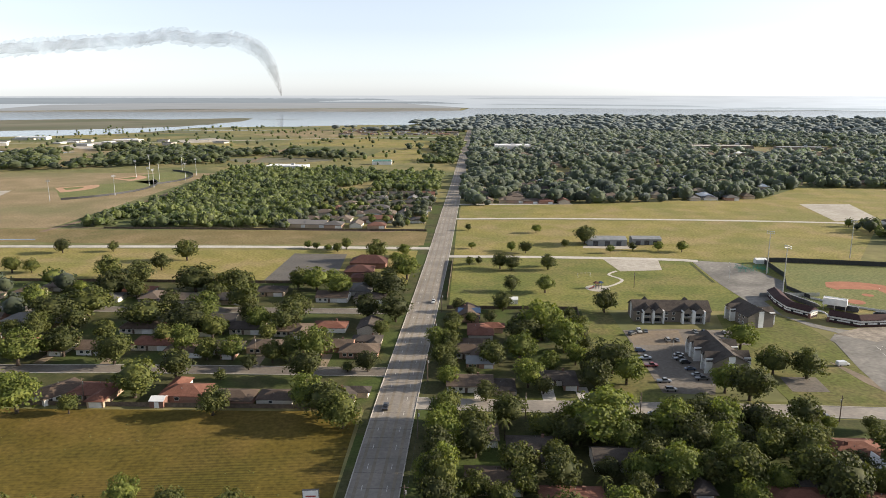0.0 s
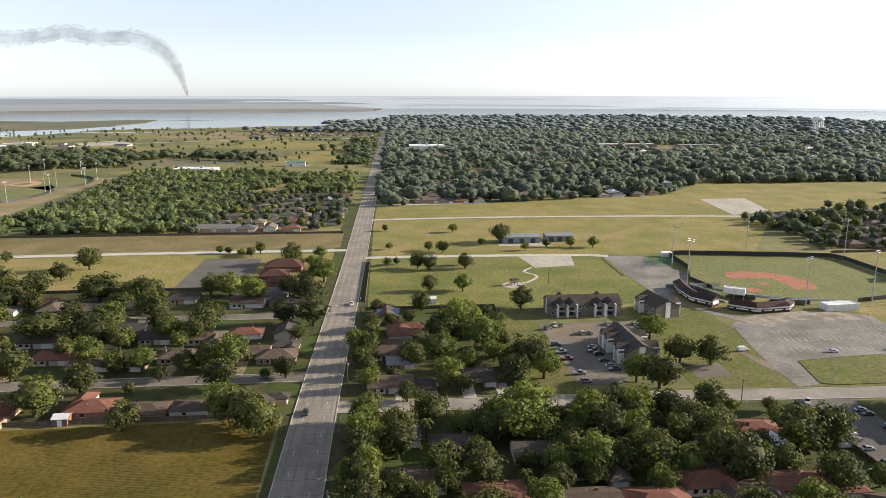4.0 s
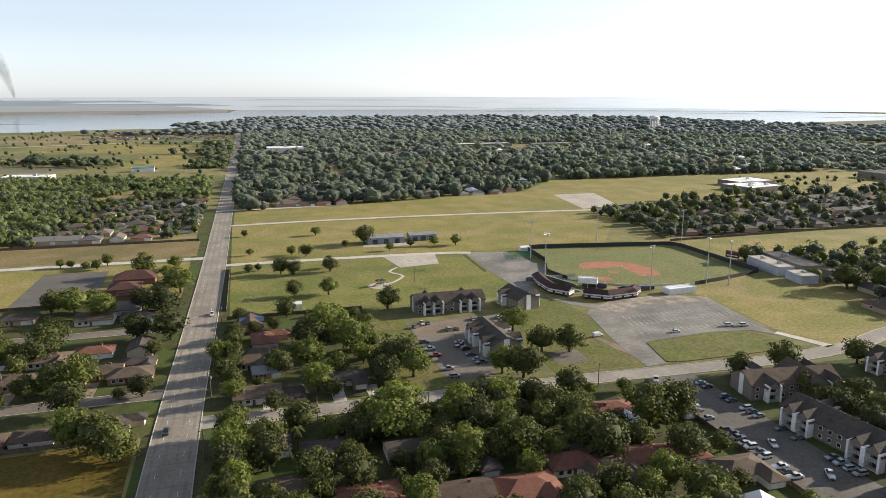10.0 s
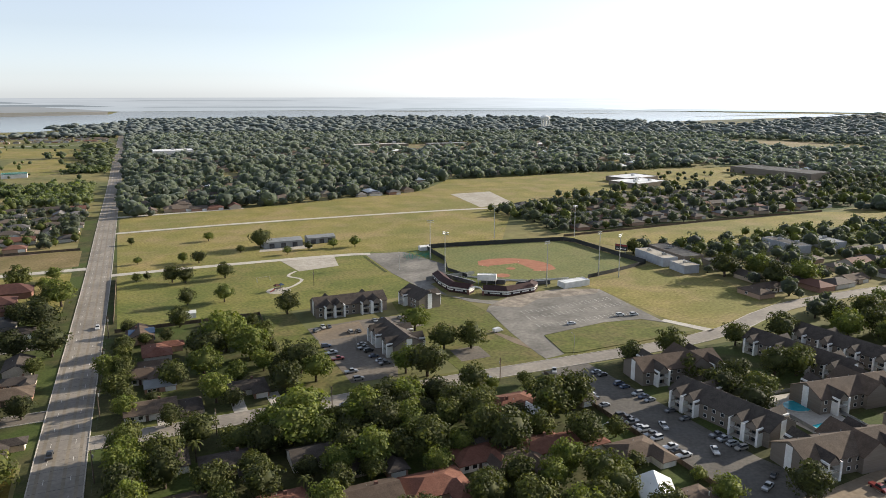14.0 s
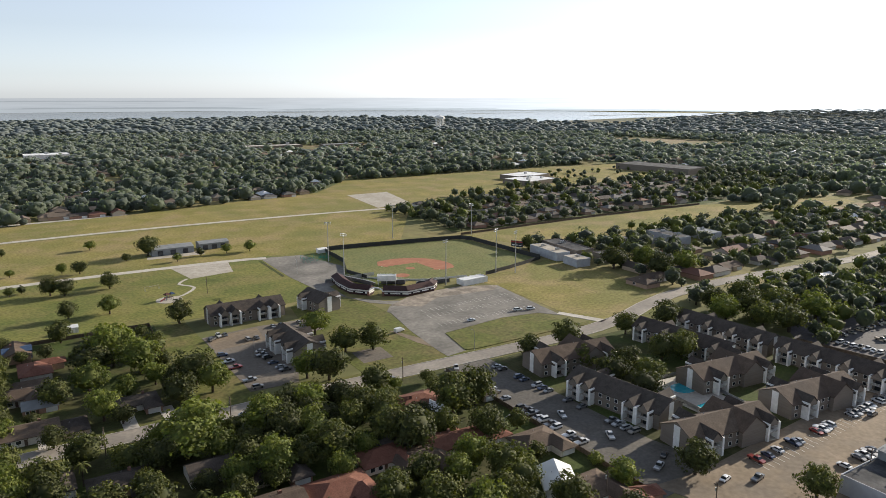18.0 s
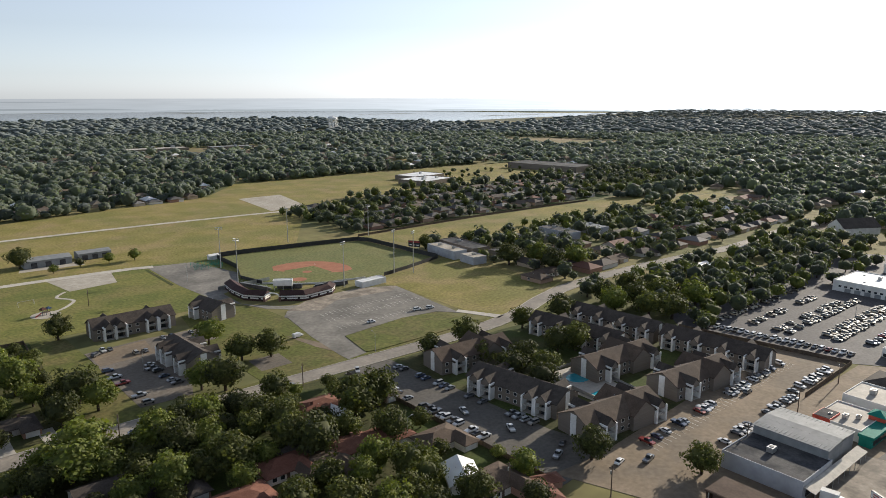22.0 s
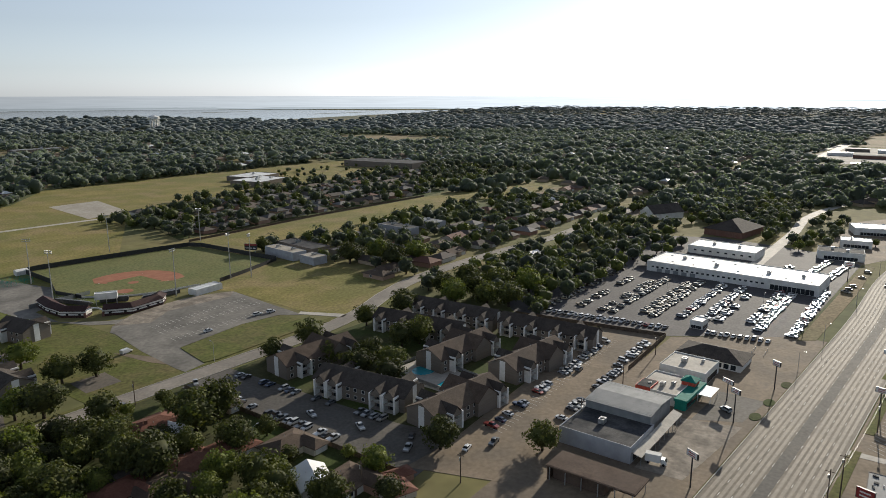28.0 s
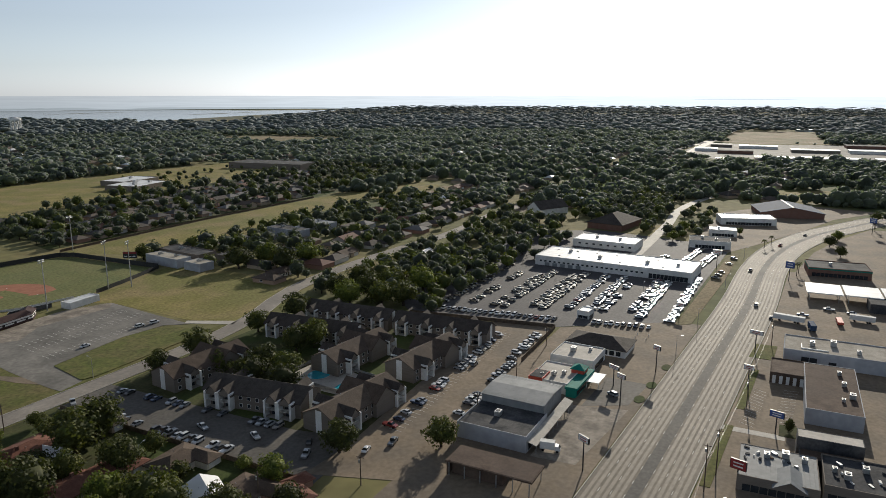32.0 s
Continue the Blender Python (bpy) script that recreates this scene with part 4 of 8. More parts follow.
def stair_bay(root, x, side, W, he, hr, roofmat, white):
    """A projecting bay: small front gable on two tall white fins, with balconies between."""
    y0 = side * W / 2
    out = side * 2.6
    g = Geo()
    apex = he + 2.7
    k = side * (W / 2 - (apex - he) / (hr - he) * W / 2)
    w2 = 3.1
    a = [(x - w2, y0 + out, he - 0.55), (x + w2, y0 + out, he - 0.55), (x, y0 + out, apex)]
    b = [(x - w2, y0 - side * 0.6, he - 0.55), (x + w2, y0 - side * 0.6, he - 0.55), (x, k, apex)]
    t = 0.22
    vs = a + b + [(p[0], p[1], p[2] + t) for p in a + b]
    fs = [(6, 8, 11, 9), (8, 7, 10, 11), (0, 3, 5, 2), (2, 5, 4, 1), (0, 6, 9, 3), (1, 4, 10, 7), (0, 2, 8, 6), (2, 1, 7, 8)]
    part("bay_roof", g.add(vs, fs), SHINGLE_D, root, "small dark cross gable")
    part("bay_gable", Geo().add([(x - 2.7, y0 + out * 0.9, he - 0.5), (x + 2.7, y0 + out * 0.9, he - 0.5), (x, y0 + out * 0.9, apex - 0.25), (x - 2.7, y0 + out * 0.8, he - 0.5), (x + 2.7, y0 + out * 0.8, he - 0.5), (x, y0 + out * 0.8, apex - 0.25)], [(0, 1, 2), (3, 5, 4), (0, 3, 4, 1), (1, 4, 5, 2), (2, 5, 3, 0)]), SIDING, root)
    for sx in (-2.35, 2.35):
        part("fin_wall", Geo().box(x + sx, y0 + out * 0.5, -0.1, 0.75, abs(out) + 0.3, he + 0.75), white, root, "tall white fin wall")
    for z in (0.12, 2.85):
        part("balcony", Geo().box(x, y0 + out * 0.5, z, 4.2, abs(out) - 0.2, 0.2), CONCRETE, root)
        if z > 1:
            rail = Geo()
            rail.box(x, y0 + out - side * 0.15, z + 1.0, 4.2, 0.08, 0.08)
            for i in range(9):
                rail.box(x - 2.0 + i * 0.5, y0 + out - side * 0.15, z + 0.2, 0.05, 0.05, 0.8)
            part("railing", rail, TRIM, root, "white balcony railing")
        part("patio_door", Geo().box(x, y0 + side * 0.04, z + 0.2, 2.2, 0.1, 2.0), GLASS, root)


def apartment_kind(L, W, bays_s, bays_n, roofmat, label, he=5.6, hr=9.0, wing=None):
    root = new("apartment_building")
    tagged(root, label, "apartment building", "apartment buildings")
    part("wall", gable_walls(L, W, he, hr), SIDING, root)
    part("roof", gable_roof(L, W, he, hr), roofmat, root)
    for sx in (-1, 1):
        part("accent_panel", Geo().box(sx * (L / 2 + 0.06), 0, -0.1, 0.14, 2.6, hr - 0.9), TRIM, root, "tall white panel on the gable end")
    for side, bays in ((-1, bays_s), (1, bays_n)):
        for x in bays:
            stair_bay(root, x, side, W, he, hr, roofmat, TRIM)
        xs = [-L / 2 + 2.2 + i * 3.4 for i in range(int((L - 3) / 3.4))]
        for x in xs:
            if all(abs(x - b) > 3.6 for b in bays):
                for z in (0.9, 3.7):
                    window(root, x, side * W / 2, z, 1.2, 1.2, "+y" if side > 0 else "-y")
    if wing is not None:
        ww, dd = 10.5, W + 3.6
        g = gable_walls(dd, ww, he, hr + 0.5)
        g.v = [(wing - y, x, z) for x, y, z in g.v]
        part("wing_wall", g, SIDING, root)
        g = gable_roof(dd, ww, he, hr + 0.5)
        g.v = [(wing - y, x, z) for x, y, z in g.v]
        part("wing_roof", g, roofmat, root, "cross gable roof over the wing")
    for i in range(4):
        part("roof_vent", Geo().cone((-L * 0.35 + i * L * 0.23, W * 0.18, he + 1.6), (-L * 0.35 + i * L * 0.23, W * 0.18, he + 2.9), 0.14, 0.12, 6), STEEL, root)
    return root


def settle(kind, x, y, rot, hw, hh):
    blocked.append((x, y, hw, hh))
    return spawn(kind, at(x, y, 0, rot))


TAUPE = "taupe two-storey apartments with dark gable roof and white panels"
apt_long = apartment_kind(40, 14, (-15, -9.5, 9.5, 15), (-13, 13), SHINGLE_D, TAUPE)
apt_brown = apartment_kind(36, 14, (-10.5, 14.5), (-8, 14), SHINGLE_B, "taupe two-storey apartment building with weathered brown shingle roof", wing=6.5)
apt_row = apartment_kind(46, 12, (-18, -6, 6, 18), (-12, 12), SHINGLE_D, "taupe two-storey apartment row with dark gable roof")
apt_small = apartment_kind(37, 13, (-12, -7, 7, 12.5), (-10, 10), SHINGLE_D, "dark-roofed two-storey apartments with white stair bays")
apt_side = apartment_kind(29, 13, (-9.5, -4, 9), (-5, 8), SHINGLE_D, "dark-roofed two-storey apartment block beside the car park")
apt_short = apartment_kind(20, 13, (-4,), (4,), SHINGLE_D, "short two-storey apartment block with dark gable roof")

settle(apt_brown, 193, 205, -7, 20, 9)
settle(apt_long, 182.5, 165.5, -82.5, 9, 22)
settle(apt_brown, 233, 160, -6, 19, 9)
settle(apt_brown, 190.5, 131, -6.5, 19, 9)
settle(apt_brown, 241, 130, -6.5, 19, 9)
settle(apt_row, 249, 192, -84, 8, 22)
settle(apt_row, 274.5, 189, -86, 8, 22)
settle(apt_row, 277.5, 140, -86, 8, 24)
settle(apt_small, 99.5, 340, -0.7, 20, 9)
settle(apt_short, 137.5, 336, -80, 8, 12)
settle(apt_side, 103.5, 280.5, -88, 8, 16)

# ---- houses ----
def house_kind(w, d, style, roofmat, label, he=2.7, rise=2.1, garage=True, chimney=False):
    root = new("house")
    tagged(root, label, "house", "neighbourhood houses")
    g = Geo()
    if style == "gable":
        g = gable_walls(w, d, he, he + rise)
        part("wall", g, WALLS, root)
        part("roof", gable_roof(w, d, he, he + rise), roofmat, root)
    else:
        part("wall", Geo().box(0, 0, -0.3, w, d, he + 0.3), WALLS, root)
        part("roof", Geo().hip(-w / 2, w / 2, -d / 2, d / 2, he + 0.1, he + rise, 0.6), roofmat, root)
    if style == "wing":
        ww = w * 0.38
        part("wing_wall", Geo().box(w / 2 - ww / 2 - 0.05, -d / 2 - 2.4, -0.3, ww, 5.2, he + 0.28), WALLS, root)
        r = Geo().hip(-d / 2 - 5.6, 0, -ww / 2, ww / 2, he + 0.13, he + rise * 0.86, 0.5)
        r.v = [(w / 2 - ww / 2 - 0.05 - y, x, z) for x, y, z in r.v]
        part("wing_roof", r, roofmat, root)
    part("front_door", Geo().box(-w * 0.08, -d / 2 - 0.03, 0.1, 1.0, 0.1, 2.1), BROWNROOF, root)
    for x in (-w * 0.36, -w * 0.2):
        window(root, x, -d / 2, 0.9, 1.4, 1.2, "-y")
    window(root, w * 0.1, d / 2, 0.9, 1.6, 1.2, "+y")
    if garage:
        gy = -d / 2 - (5.0 if style == "wing" else 0)
        part("garage_door", Geo().box(w * 0.31, gy - 0.03, 0.05, 4.6, 0.1, 2.2), WHITEWALL, root)
    if chimney:
        part("chimney", Geo().box(w * 0.18, d * 0.12, he, 0.9, 0.7, rise + 0.7), BRICK, root)
    part("roof_vent", Geo().cone((w * 0.05, d * 0.2, he + 0.6), (w * 0.05, d * 0.2, he + rise * 0.9), 0.09, 0.09, 6), STEEL, root)
    return root


def plain_kind(w, d, style, label):
    root = new("house")
    tagged(root, label, "house", "far houses")
    if style == "gable":
        part("wall", gable_walls(w, d, 2.7, 4.9), WALLS, root)
        part("roof", gable_roof(w, d, 2.7, 4.9), ROOFS, root)
    else:
        part("wall", Geo().box(0, 0, -0.3, w, d, 3.0), WALLS, root)
        part("roof", Geo().hip(-w / 2, w / 2, -d / 2, d / 2, 2.8, 5.0, 0.6), ROOFS, root)
    part("garage_door", Geo().box(w * 0.3, -d / 2 - 0.03, 0.05, 4.6, 0.1, 2.2), WHITEWALL, root)
    return root


KINDS = {
    "red": [house_kind(17, 11, "hip", ROOF_RED, "single-storey house with red-brown hip roof", chimney=True), house_kind(16, 11, "wing", ROOF_RED, "single-storey L-shaped house with red-brown roof")],
    "brown": [house_kind(16, 11, "hip", SHINGLE_B, "single-storey house with brown hip roof"), house_kind(17, 11, "gable", SHINGLE_B, "low brick house with brown gable roof", chimney=True), house_kind(16, 11, "wing", SHINGLE_B, "L-shaped house with weathered brown roof")],
    "grey": [house_kind(15, 10, "gable", SHINGLE_D, "single-storey house with dark grey gable roof"), house_kind(16, 11, "hip", SHINGLE_D, "single-storey house with dark grey hip roof"), house_kind(16, 10, "wing", SHINGLE_D, "L-shaped house with charcoal shingle roof", chimney=True)],
    "pale": [house_kind(13, 9, "gable", METALROOF, "small house with pale metal gable roof", garage=False), house_kind(14, 10, "gable", GREYROOF, "long low house with pale grey roof")],
}
FAR = [plain_kind(15, 11, "hip", "single-storey suburban house among trees"), plain_kind(16, 10, "gable", "gabled suburban house among trees"), plain_kind(13, 12, "hip", "square suburban house with hip roof among trees")]
house_rng = random.Random(8)


def house(kind, x, y, rot=0.0, s=1.0):
    blocked.append((x, y, 7.5 * s, 6 * s))
    return spawn(house_rng.choice(KINDS[kind]), at(x, y, 0, rot, (s, s, s)))


def far_row(x0, x1, y, n, rot=0.0, seed=1, skip=0.12):
    rs = random.Random(seed)
    for i in range(n):
        if rs.random() < skip:
            continue
        x = x0 + (x1 - x0) * (i + 0.5) / n + rs.uniform(-2, 2)
        yy = y + rs.uniform(-2.5, 2.5)
        if any(abs(x - a) < hw + 6 and abs(yy - b) < hh + 5 for a, b, hw, hh in blocked):
            continue
        k = rs.uniform(0.9, 1.15)
        blocked.append((x, yy, 7, 5.5))
        spawn(rs.choice(FAR), at(x, yy, 0, rot + rs.choice((0, 0, 90)), (k, k, k)))


def shed(x, y, w, d, h, rot, roofmat, wallmat, label, over=0.3, rise=0.9):
    root = new("shed")
    tagged(root, label, "shed")
    part("wall", gable_walls(w, d, h, h + rise), wallmat, root)
    part("roof", gable_roof(w, d, h, h + rise, over, 0.12), roofmat, root)
    part("door", Geo().box(0, -d / 2 - 0.03, 0.05, min(1.6, w * 0.4), 0.08, h * 0.85), TRIM, root)
    blocked.append((x, y, w / 2, d / 2))
    return place(root, x, y, 0, rot)

# ---- cars ----
def car_kind(profile, cabin, L, W, label, paint, name="car"):
    """A vehicle: body shell lofted along x, glass band, roof, four wheels."""
    g = Geo()
    n = len(profile)
    for a, b in zip(profile, profile[1:]):
        vs = []
        for x, z0, z1, hw in (a, b):
            vs += [(x, -hw * 0.96, z0), (x, hw * 0.96, z0), (x, hw, (z0 + z1) / 2), (x, hw * 0.9, z1), (x, -hw * 0.9, z1), (x, -hw, (z0 + z1) / 2)]
        g.add(vs, [(i, (i + 1) % 6, 6 + (i + 1) % 6, 6 + i) for i in range(6)])
    k = len(g.v)
    g.f += [(0, 5, 4, 3, 2, 1), (k - 6, k - 5, k - 4, k - 3, k - 2, k - 1)]
    x0, x1, x2, x3, zb, zt = cabin
    w0, w1 = W / 2 * 0.88, W / 2 * 0.70
    body = tagged(part(name, g, paint, smooth=False), label, "car")
    top = Geo().add([(x1 - 0.05, -w1 - 0.03, zt - 0.05), (x2 + 0.05, -w1 - 0.03, zt - 0.05), (x2 + 0.05, w1 + 0.03, zt - 0.05), (x1 - 0.05, w1 + 0.03, zt - 0.05), (x1 + 0.1, -w1 + 0.1, zt + 0.03), (x2 - 0.1, -w1 + 0.1, zt + 0.03), (x2 - 0.1, w1 - 0.1, zt + 0.03), (x1 + 0.1, w1 - 0.1, zt + 0.03)], [(3, 2, 1, 0), (4, 5, 6, 7), (0, 1, 5, 4), (1, 2, 6, 5), (2, 3, 7, 6), (3, 0, 4, 7)])
    glass = Geo().add([(x0, -w0, zb), (x3, -w0, zb), (x3, w0, zb), (x0, w0, zb), (x1, -w1, zt - 0.04), (x2, -w1, zt - 0.04), (x2, w1, zt - 0.04), (x1, w1, zt - 0.04)], [(3, 2, 1, 0), (4, 5, 6, 7), (0, 1, 5, 4), (1, 2, 6, 5), (2, 3, 7, 6), (3, 0, 4, 7)])
    gl = part("cabin_glass", glass, GLASS, body)
    body.data = joined_top(body.data, top, paint)
    for sx in (-0.31, 0.30):
        for sy in (-1, 1):
            part("wheel", Geo().cone((sx * L, sy * (W / 2 - 0.20), 0.33), (sx * L, sy * (W / 2 + 0.01), 0.33), 0.33, 0.33, 10), TYRE, body)
    return body


def joined_top(me, g, paint):
    """The body's mesh with its roof panel added."""
    vs = [v.co[:] for v in me.vertices] + g.v
    n = len(me.vertices)
    fs = [tuple(p.vertices) for p in me.polygons] + [tuple(n + i for i in q) for q in g.f]
    out = bpy.data.meshes.new(me.name)
    out.from_pydata(vs, [], fs)
    out.materials.append(paint)
    return out


def sedan(paint, label):
    return car_kind([(-2.30, 0.40, 0.62, 0.72), (-2.15, 0.28, 0.86, 0.84), (-1.3, 0.24, 0.95, 0.90), (0.9, 0.24, 0.95, 0.90), (1.9, 0.26, 0.80, 0.86), (2.28, 0.36, 0.58, 0.70)], (-1.65, -0.95, 0.35, 1.15, 0.90, 1.42), 4.6, 1.8, label, paint)


def suv(paint, label):
    return car_kind([(-2.35, 0.45, 0.85, 0.80), (-2.25, 0.34, 1.05, 0.90), (-1.2, 0.32, 1.10, 0.94), (1.0, 0.32, 1.10, 0.94), (2.05, 0.34, 0.98, 0.90), (2.35, 0.42, 0.75, 0.78)], (-2.2, -1.85, 0.5, 1.2, 1.05, 1.76), 4.7, 1.9, label, paint)


def pickup(paint, label):
    return car_kind([(-2.85, 0.50, 0.98, 0.90), (-2.70, 0.40, 1.05, 0.96), (-0.6, 0.40, 1.05, 0.97), (1.4, 0.40, 1.12, 0.97), (2.5, 0.40, 1.05, 0.93), (2.80, 0.50, 0.85, 0.82)], (-0.75, -0.5, 0.9, 1.5, 1.02, 1.86), 5.7, 1.95, label, paint, "pickup")


def van(paint, label):
    return car_kind([(-2.75, 0.45, 1.90, 0.90), (-2.65, 0.35, 2.05, 0.97), (0.9, 0.35, 2.05, 0.97), (1.7, 0.35, 1.15, 0.95), (2.5, 0.38, 1.0, 0.90), (2.7, 0.45, 0.75, 0.80)], (-2.5, -2.4, 0.85, 1.75, 1.2, 2.0), 5.4, 2.0, label, paint, "van")


CARS = [sedan(CARPAINT, "parked sedan on asphalt"), suv(CARPAINT, "parked sport utility car on asphalt"), sedan(CARPAINT, "parked compact saloon car on asphalt"), pickup(CARPAINT, "parked pickup truck on asphalt")]
LIGHTS = [sedan(CARWHITE, "white parked sedan on asphalt"), suv(CARWHITE, "white parked sport utility car"), pickup(CARWHITE, "white parked pickup truck on asphalt")]
VAN = van(CARWHITE, "white passenger van parked on the lot")
car_rng = random.Random(21)


def car(x, y, rot, kind=None, z=0.13):
    return spawn(kind or car_rng.choice(CARS), at(x, y, z, rot + car_rng.uniform(-2, 2)))


far_cars = []


def car_row(x0, y0, x1, y1, n, rot, fill=0.85, white=0.4, z=0.13, far=False):
    """Parked cars side by side from one point to another."""
    for i in range(n):
        if car_rng.random() > fill:
            continue
        t = (i + 0.5) / n
        k = car_rng.choice(LIGHTS) if car_rng.random() < white else car_rng.choice(CARS)
        if far:
            far_cars.append((x0 + (x1 - x0) * t, y0 + (y1 - y0) * t + car_rng.uniform(-0.3, 0.3), rot + car_rng.choice((0, 180)), k))
            continue
        car(x0 + (x1 - x0) * t, y0 + (y1 - y0) * t + car_rng.uniform(-0.3, 0.3), rot + car_rng.choice((0, 180)), k, z)

# houses of the near blocks
house("brown", -151.0, 238.7, 55, 1)
house("red", -137.4, 239.2, 0, 1)
house("red", -103.5, 239.4, 180, 1)
house("brown", -84.5, 236.1, 180, 0.9)
house("brown", -69.4, 237.6, 180, 0.8)
house("grey", -45.1, 238.6, 90, 0.85)
house("brown", -86.8, 288.4, 0, 1)
house("red", -137.9, 290.8, 0, 1)
house("red", -65.0, 316.4, 0, 0.9)
house("grey", -46.2, 316.2, 90, 1)
house("grey", -45.0, 298.8, 0, 0.8)
house("brown", -46.2, 285.0, 0, 1)
house("brown", -57.6, 290.9, 0, 0.9)
house("brown", -241.6, 370.2, 0, 1)
house("red", -183.5, 372.4, 0, 1)
house("grey", -109.6, 375.2, 0, 1)
house("grey", -52.8, 363.8, 0, 1)
house("brown", -72.9, 365.2, 0, 1)
house("red", -180.7, 287.8, 0, 1)
house("brown", -158.6, 284.3, 0, 1)
house("grey", -106.0, 286.3, 0, 1)
house("brown", -120.8, 282.9, 0, 1)
house("grey", -70.5, 287.6, 0, 1)
house("red", -200.5, 287.0, 0, 1)
house("brown", -125.9, 309.1, 0, 1)
house("grey", -103.0, 312.4, 0, 1)
house("brown", -154.1, 312.2, 0, 1)
house("brown", -81.1, 310.8, 0, 1)
house("brown", 0.9, 251.8, 0, 1)
house("grey", 34.5, 258.6, 0, 0.9)
house("grey", 13.9, 250.1, 90, 0.7)
house("brown", -0.2, 337.5, 90, 1)
house("red", 5.7, 311.6, 90, 1)
house("brown", -0.5, 286.0, 0, 1)
house("brown", 3.0, 296.1, 0, 0.8)
house("pale", 5.1, 274.3, 0, 0.8)
house("red", 119.1, 204.3, 180, 1)
house("pale", 122.5, 196.4, 90, 0.7)
house("red", 90.4, 176.2, 0, 1)
house("red", 71.7, 165.4, 0, 1.1)
house("red", 110.5, 173.1, 0, 1)
house("grey", 140.0, 203.8, 0, 1)
house("red", 28.7, 173.0, 0, 1)
house("brown", 52.0, 166.5, 0, 1.1)
house("grey", 45.3, 196.5, 0, 1)
house("grey", 60.3, 186.6, 0, 1)
house("brown", 7.7, 183.0, 0, 1)
house("grey", 1.7, 210.4, 0, 1)
house("grey", 20.7, 202.7, 0, 1)
house("red", 123.3, 170.7, 0, 1)
house("brown", 136.8, 158.7, 0, 0.95)
house("grey", 95.8, 182.0, 0, 1)
house("brown", 99.4, 168.8, 0, 1)
house("brown", 333.0, 279.5, 0, 1)
house("brown", 315.4, 275.1, 90, 1)
house("grey", 354.6, 282.2, 0, 1)
house("brown", 390.2, 272.6, 0, 1)
house("grey", 424.6, 273.0, 0, 1)
house("pale", 414.0, 223.4, 0, 1)
house("pale", 126.5, 136.7, 60, 1)
house("brown", 131.0, 128.7, 0, 1)
house("red", 137.7, 117.0, 70, 0.8)

# ---- shops and sheds ----
def flat_building(name, label, x0, x1, y0, y1, h, wallmat, roofmat, category="building", hvac=(), rot=0.0, band=None, glass=(), parapet=0.5):
    """A flat-roofed block: walls, roof deck, parapets, roof units, a coloured band and glazed fronts."""
    root = new(name)
    tagged(root, label, category)
    w, d = x1 - x0, y1 - y0
    part("wall", Geo().box(0, 0, -0.3, w, d, h + 0.3), wallmat, root)
    part("roof", Geo().box(0, 0, h, w - 0.5, d - 0.5, 0.12), roofmat, root)
    t = 0.26
    if name in ("warehouse", "plain_shed"):
        part("roof_edge", Geo().box(0, 0, h - 0.3, w + 0.5, d + 0.5, 0.35), roofmat, root)
        parapet = 0
    for px, py, sx, sy in ((0, -d / 2 + t / 2, w, t), (0, d / 2 - t / 2, w, t), (-w / 2 + t / 2, 0, t, d - 2 * t), (w / 2 - t / 2, 0, t, d - 2 * t)):
        if parapet:
            part("parapet", Geo().box(px, py, h, sx, sy, parapet), wallmat, root)
    for ux, uy, s in hvac:
        unit = part("roof_unit", Geo().box(ux, uy, h + 0.3, 1.7 * s, 1.3 * s, 1.1 * s).box(ux, uy, h + 0.1, 1.2 * s, 1.0 * s, 0.22), STEEL, root, "grey rooftop air unit")
        part("fan_housing", Geo().cone((ux, uy, h + 0.3 + 1.1 * s), (ux, uy, h + 0.45 + 1.1 * s), 0.5 * s, 0.45 * s, 10), BLACKPAINT, unit)
        part("duct", Geo().box(ux + 1.6 * s, uy, h + 0.12, 1.5 * s, 0.5, 0.5), STEEL, root)
    if band:
        part("fascia_band", Geo().box(0, 0, h - 0.7, w + 0.16, d + 0.16, 0.75), band, root)
    for face, a, b, zt in glass:
        if face[1] == "y":
            s = 1 if face[0] == "+" else -1
            n = max(1, int((b - a) / 2.2))
            for i in range(n):
                part("shop_window", Geo().box(a + (i + 0.5) * (b - a) / n, s * (d / 2 + 0.03), 0.3, (b - a) / n - 0.2, 0.1, zt), GLASS, root)
        else:
            s = 1 if face[0] == "+" else -1
            n = max(1, int((b - a) / 2.2))
            for i in range(n):
                part("shop_window", Geo().box(s * (w / 2 + 0.03), a + (i + 0.5) * (b - a) / n, 0.3, 0.1, (b - a) / n - 0.2, zt), GLASS, root)
    cx, cy = (x0 + x1) / 2, (y0 + y1) / 2
    blocked.append((cx, cy, w / 2 + 2, d / 2 + 2))
    return place(root, cx, cy, 0, rot)


def ribs(parent, x0, x1, y0, y1, z, n, material, along="y"):
    for i in range(n):
        t = (i + 0.5) / n
        g = Geo().box(x0 + (x1 - x0) * t, (y0 + y1) / 2, z, 0.12, y1 - y0, 0.09) if along == "y" else Geo().box((x0 + x1) / 2, y0 + (y1 - y0) * t, z, x1 - x0, 0.12, 0.09)
        part("roof_rib", g, material, parent)


store = flat_building("warehouse_store", "white block store with tar roof and air unit", 191, 210, 67.5, 91.5, 5.2, STOREWALL, TAR, "shop", ((1, 2, 1.5),), -1)
part("hall_wall", Geo().box(18.3, 0.4, -0.2, 18.4, 22.6, 8.2), GREYROOF, store, "tall grey metal hall")
r = gable_roof(22.8, 18.8, 8.0, 8.7, 0.35, 0.15)
r.v = [(18.3 - y, 0.4 + x, z) for x, y, z in r.v]
part("hall_roof", r, GREYROOF, store, "low ribbed metal roof")
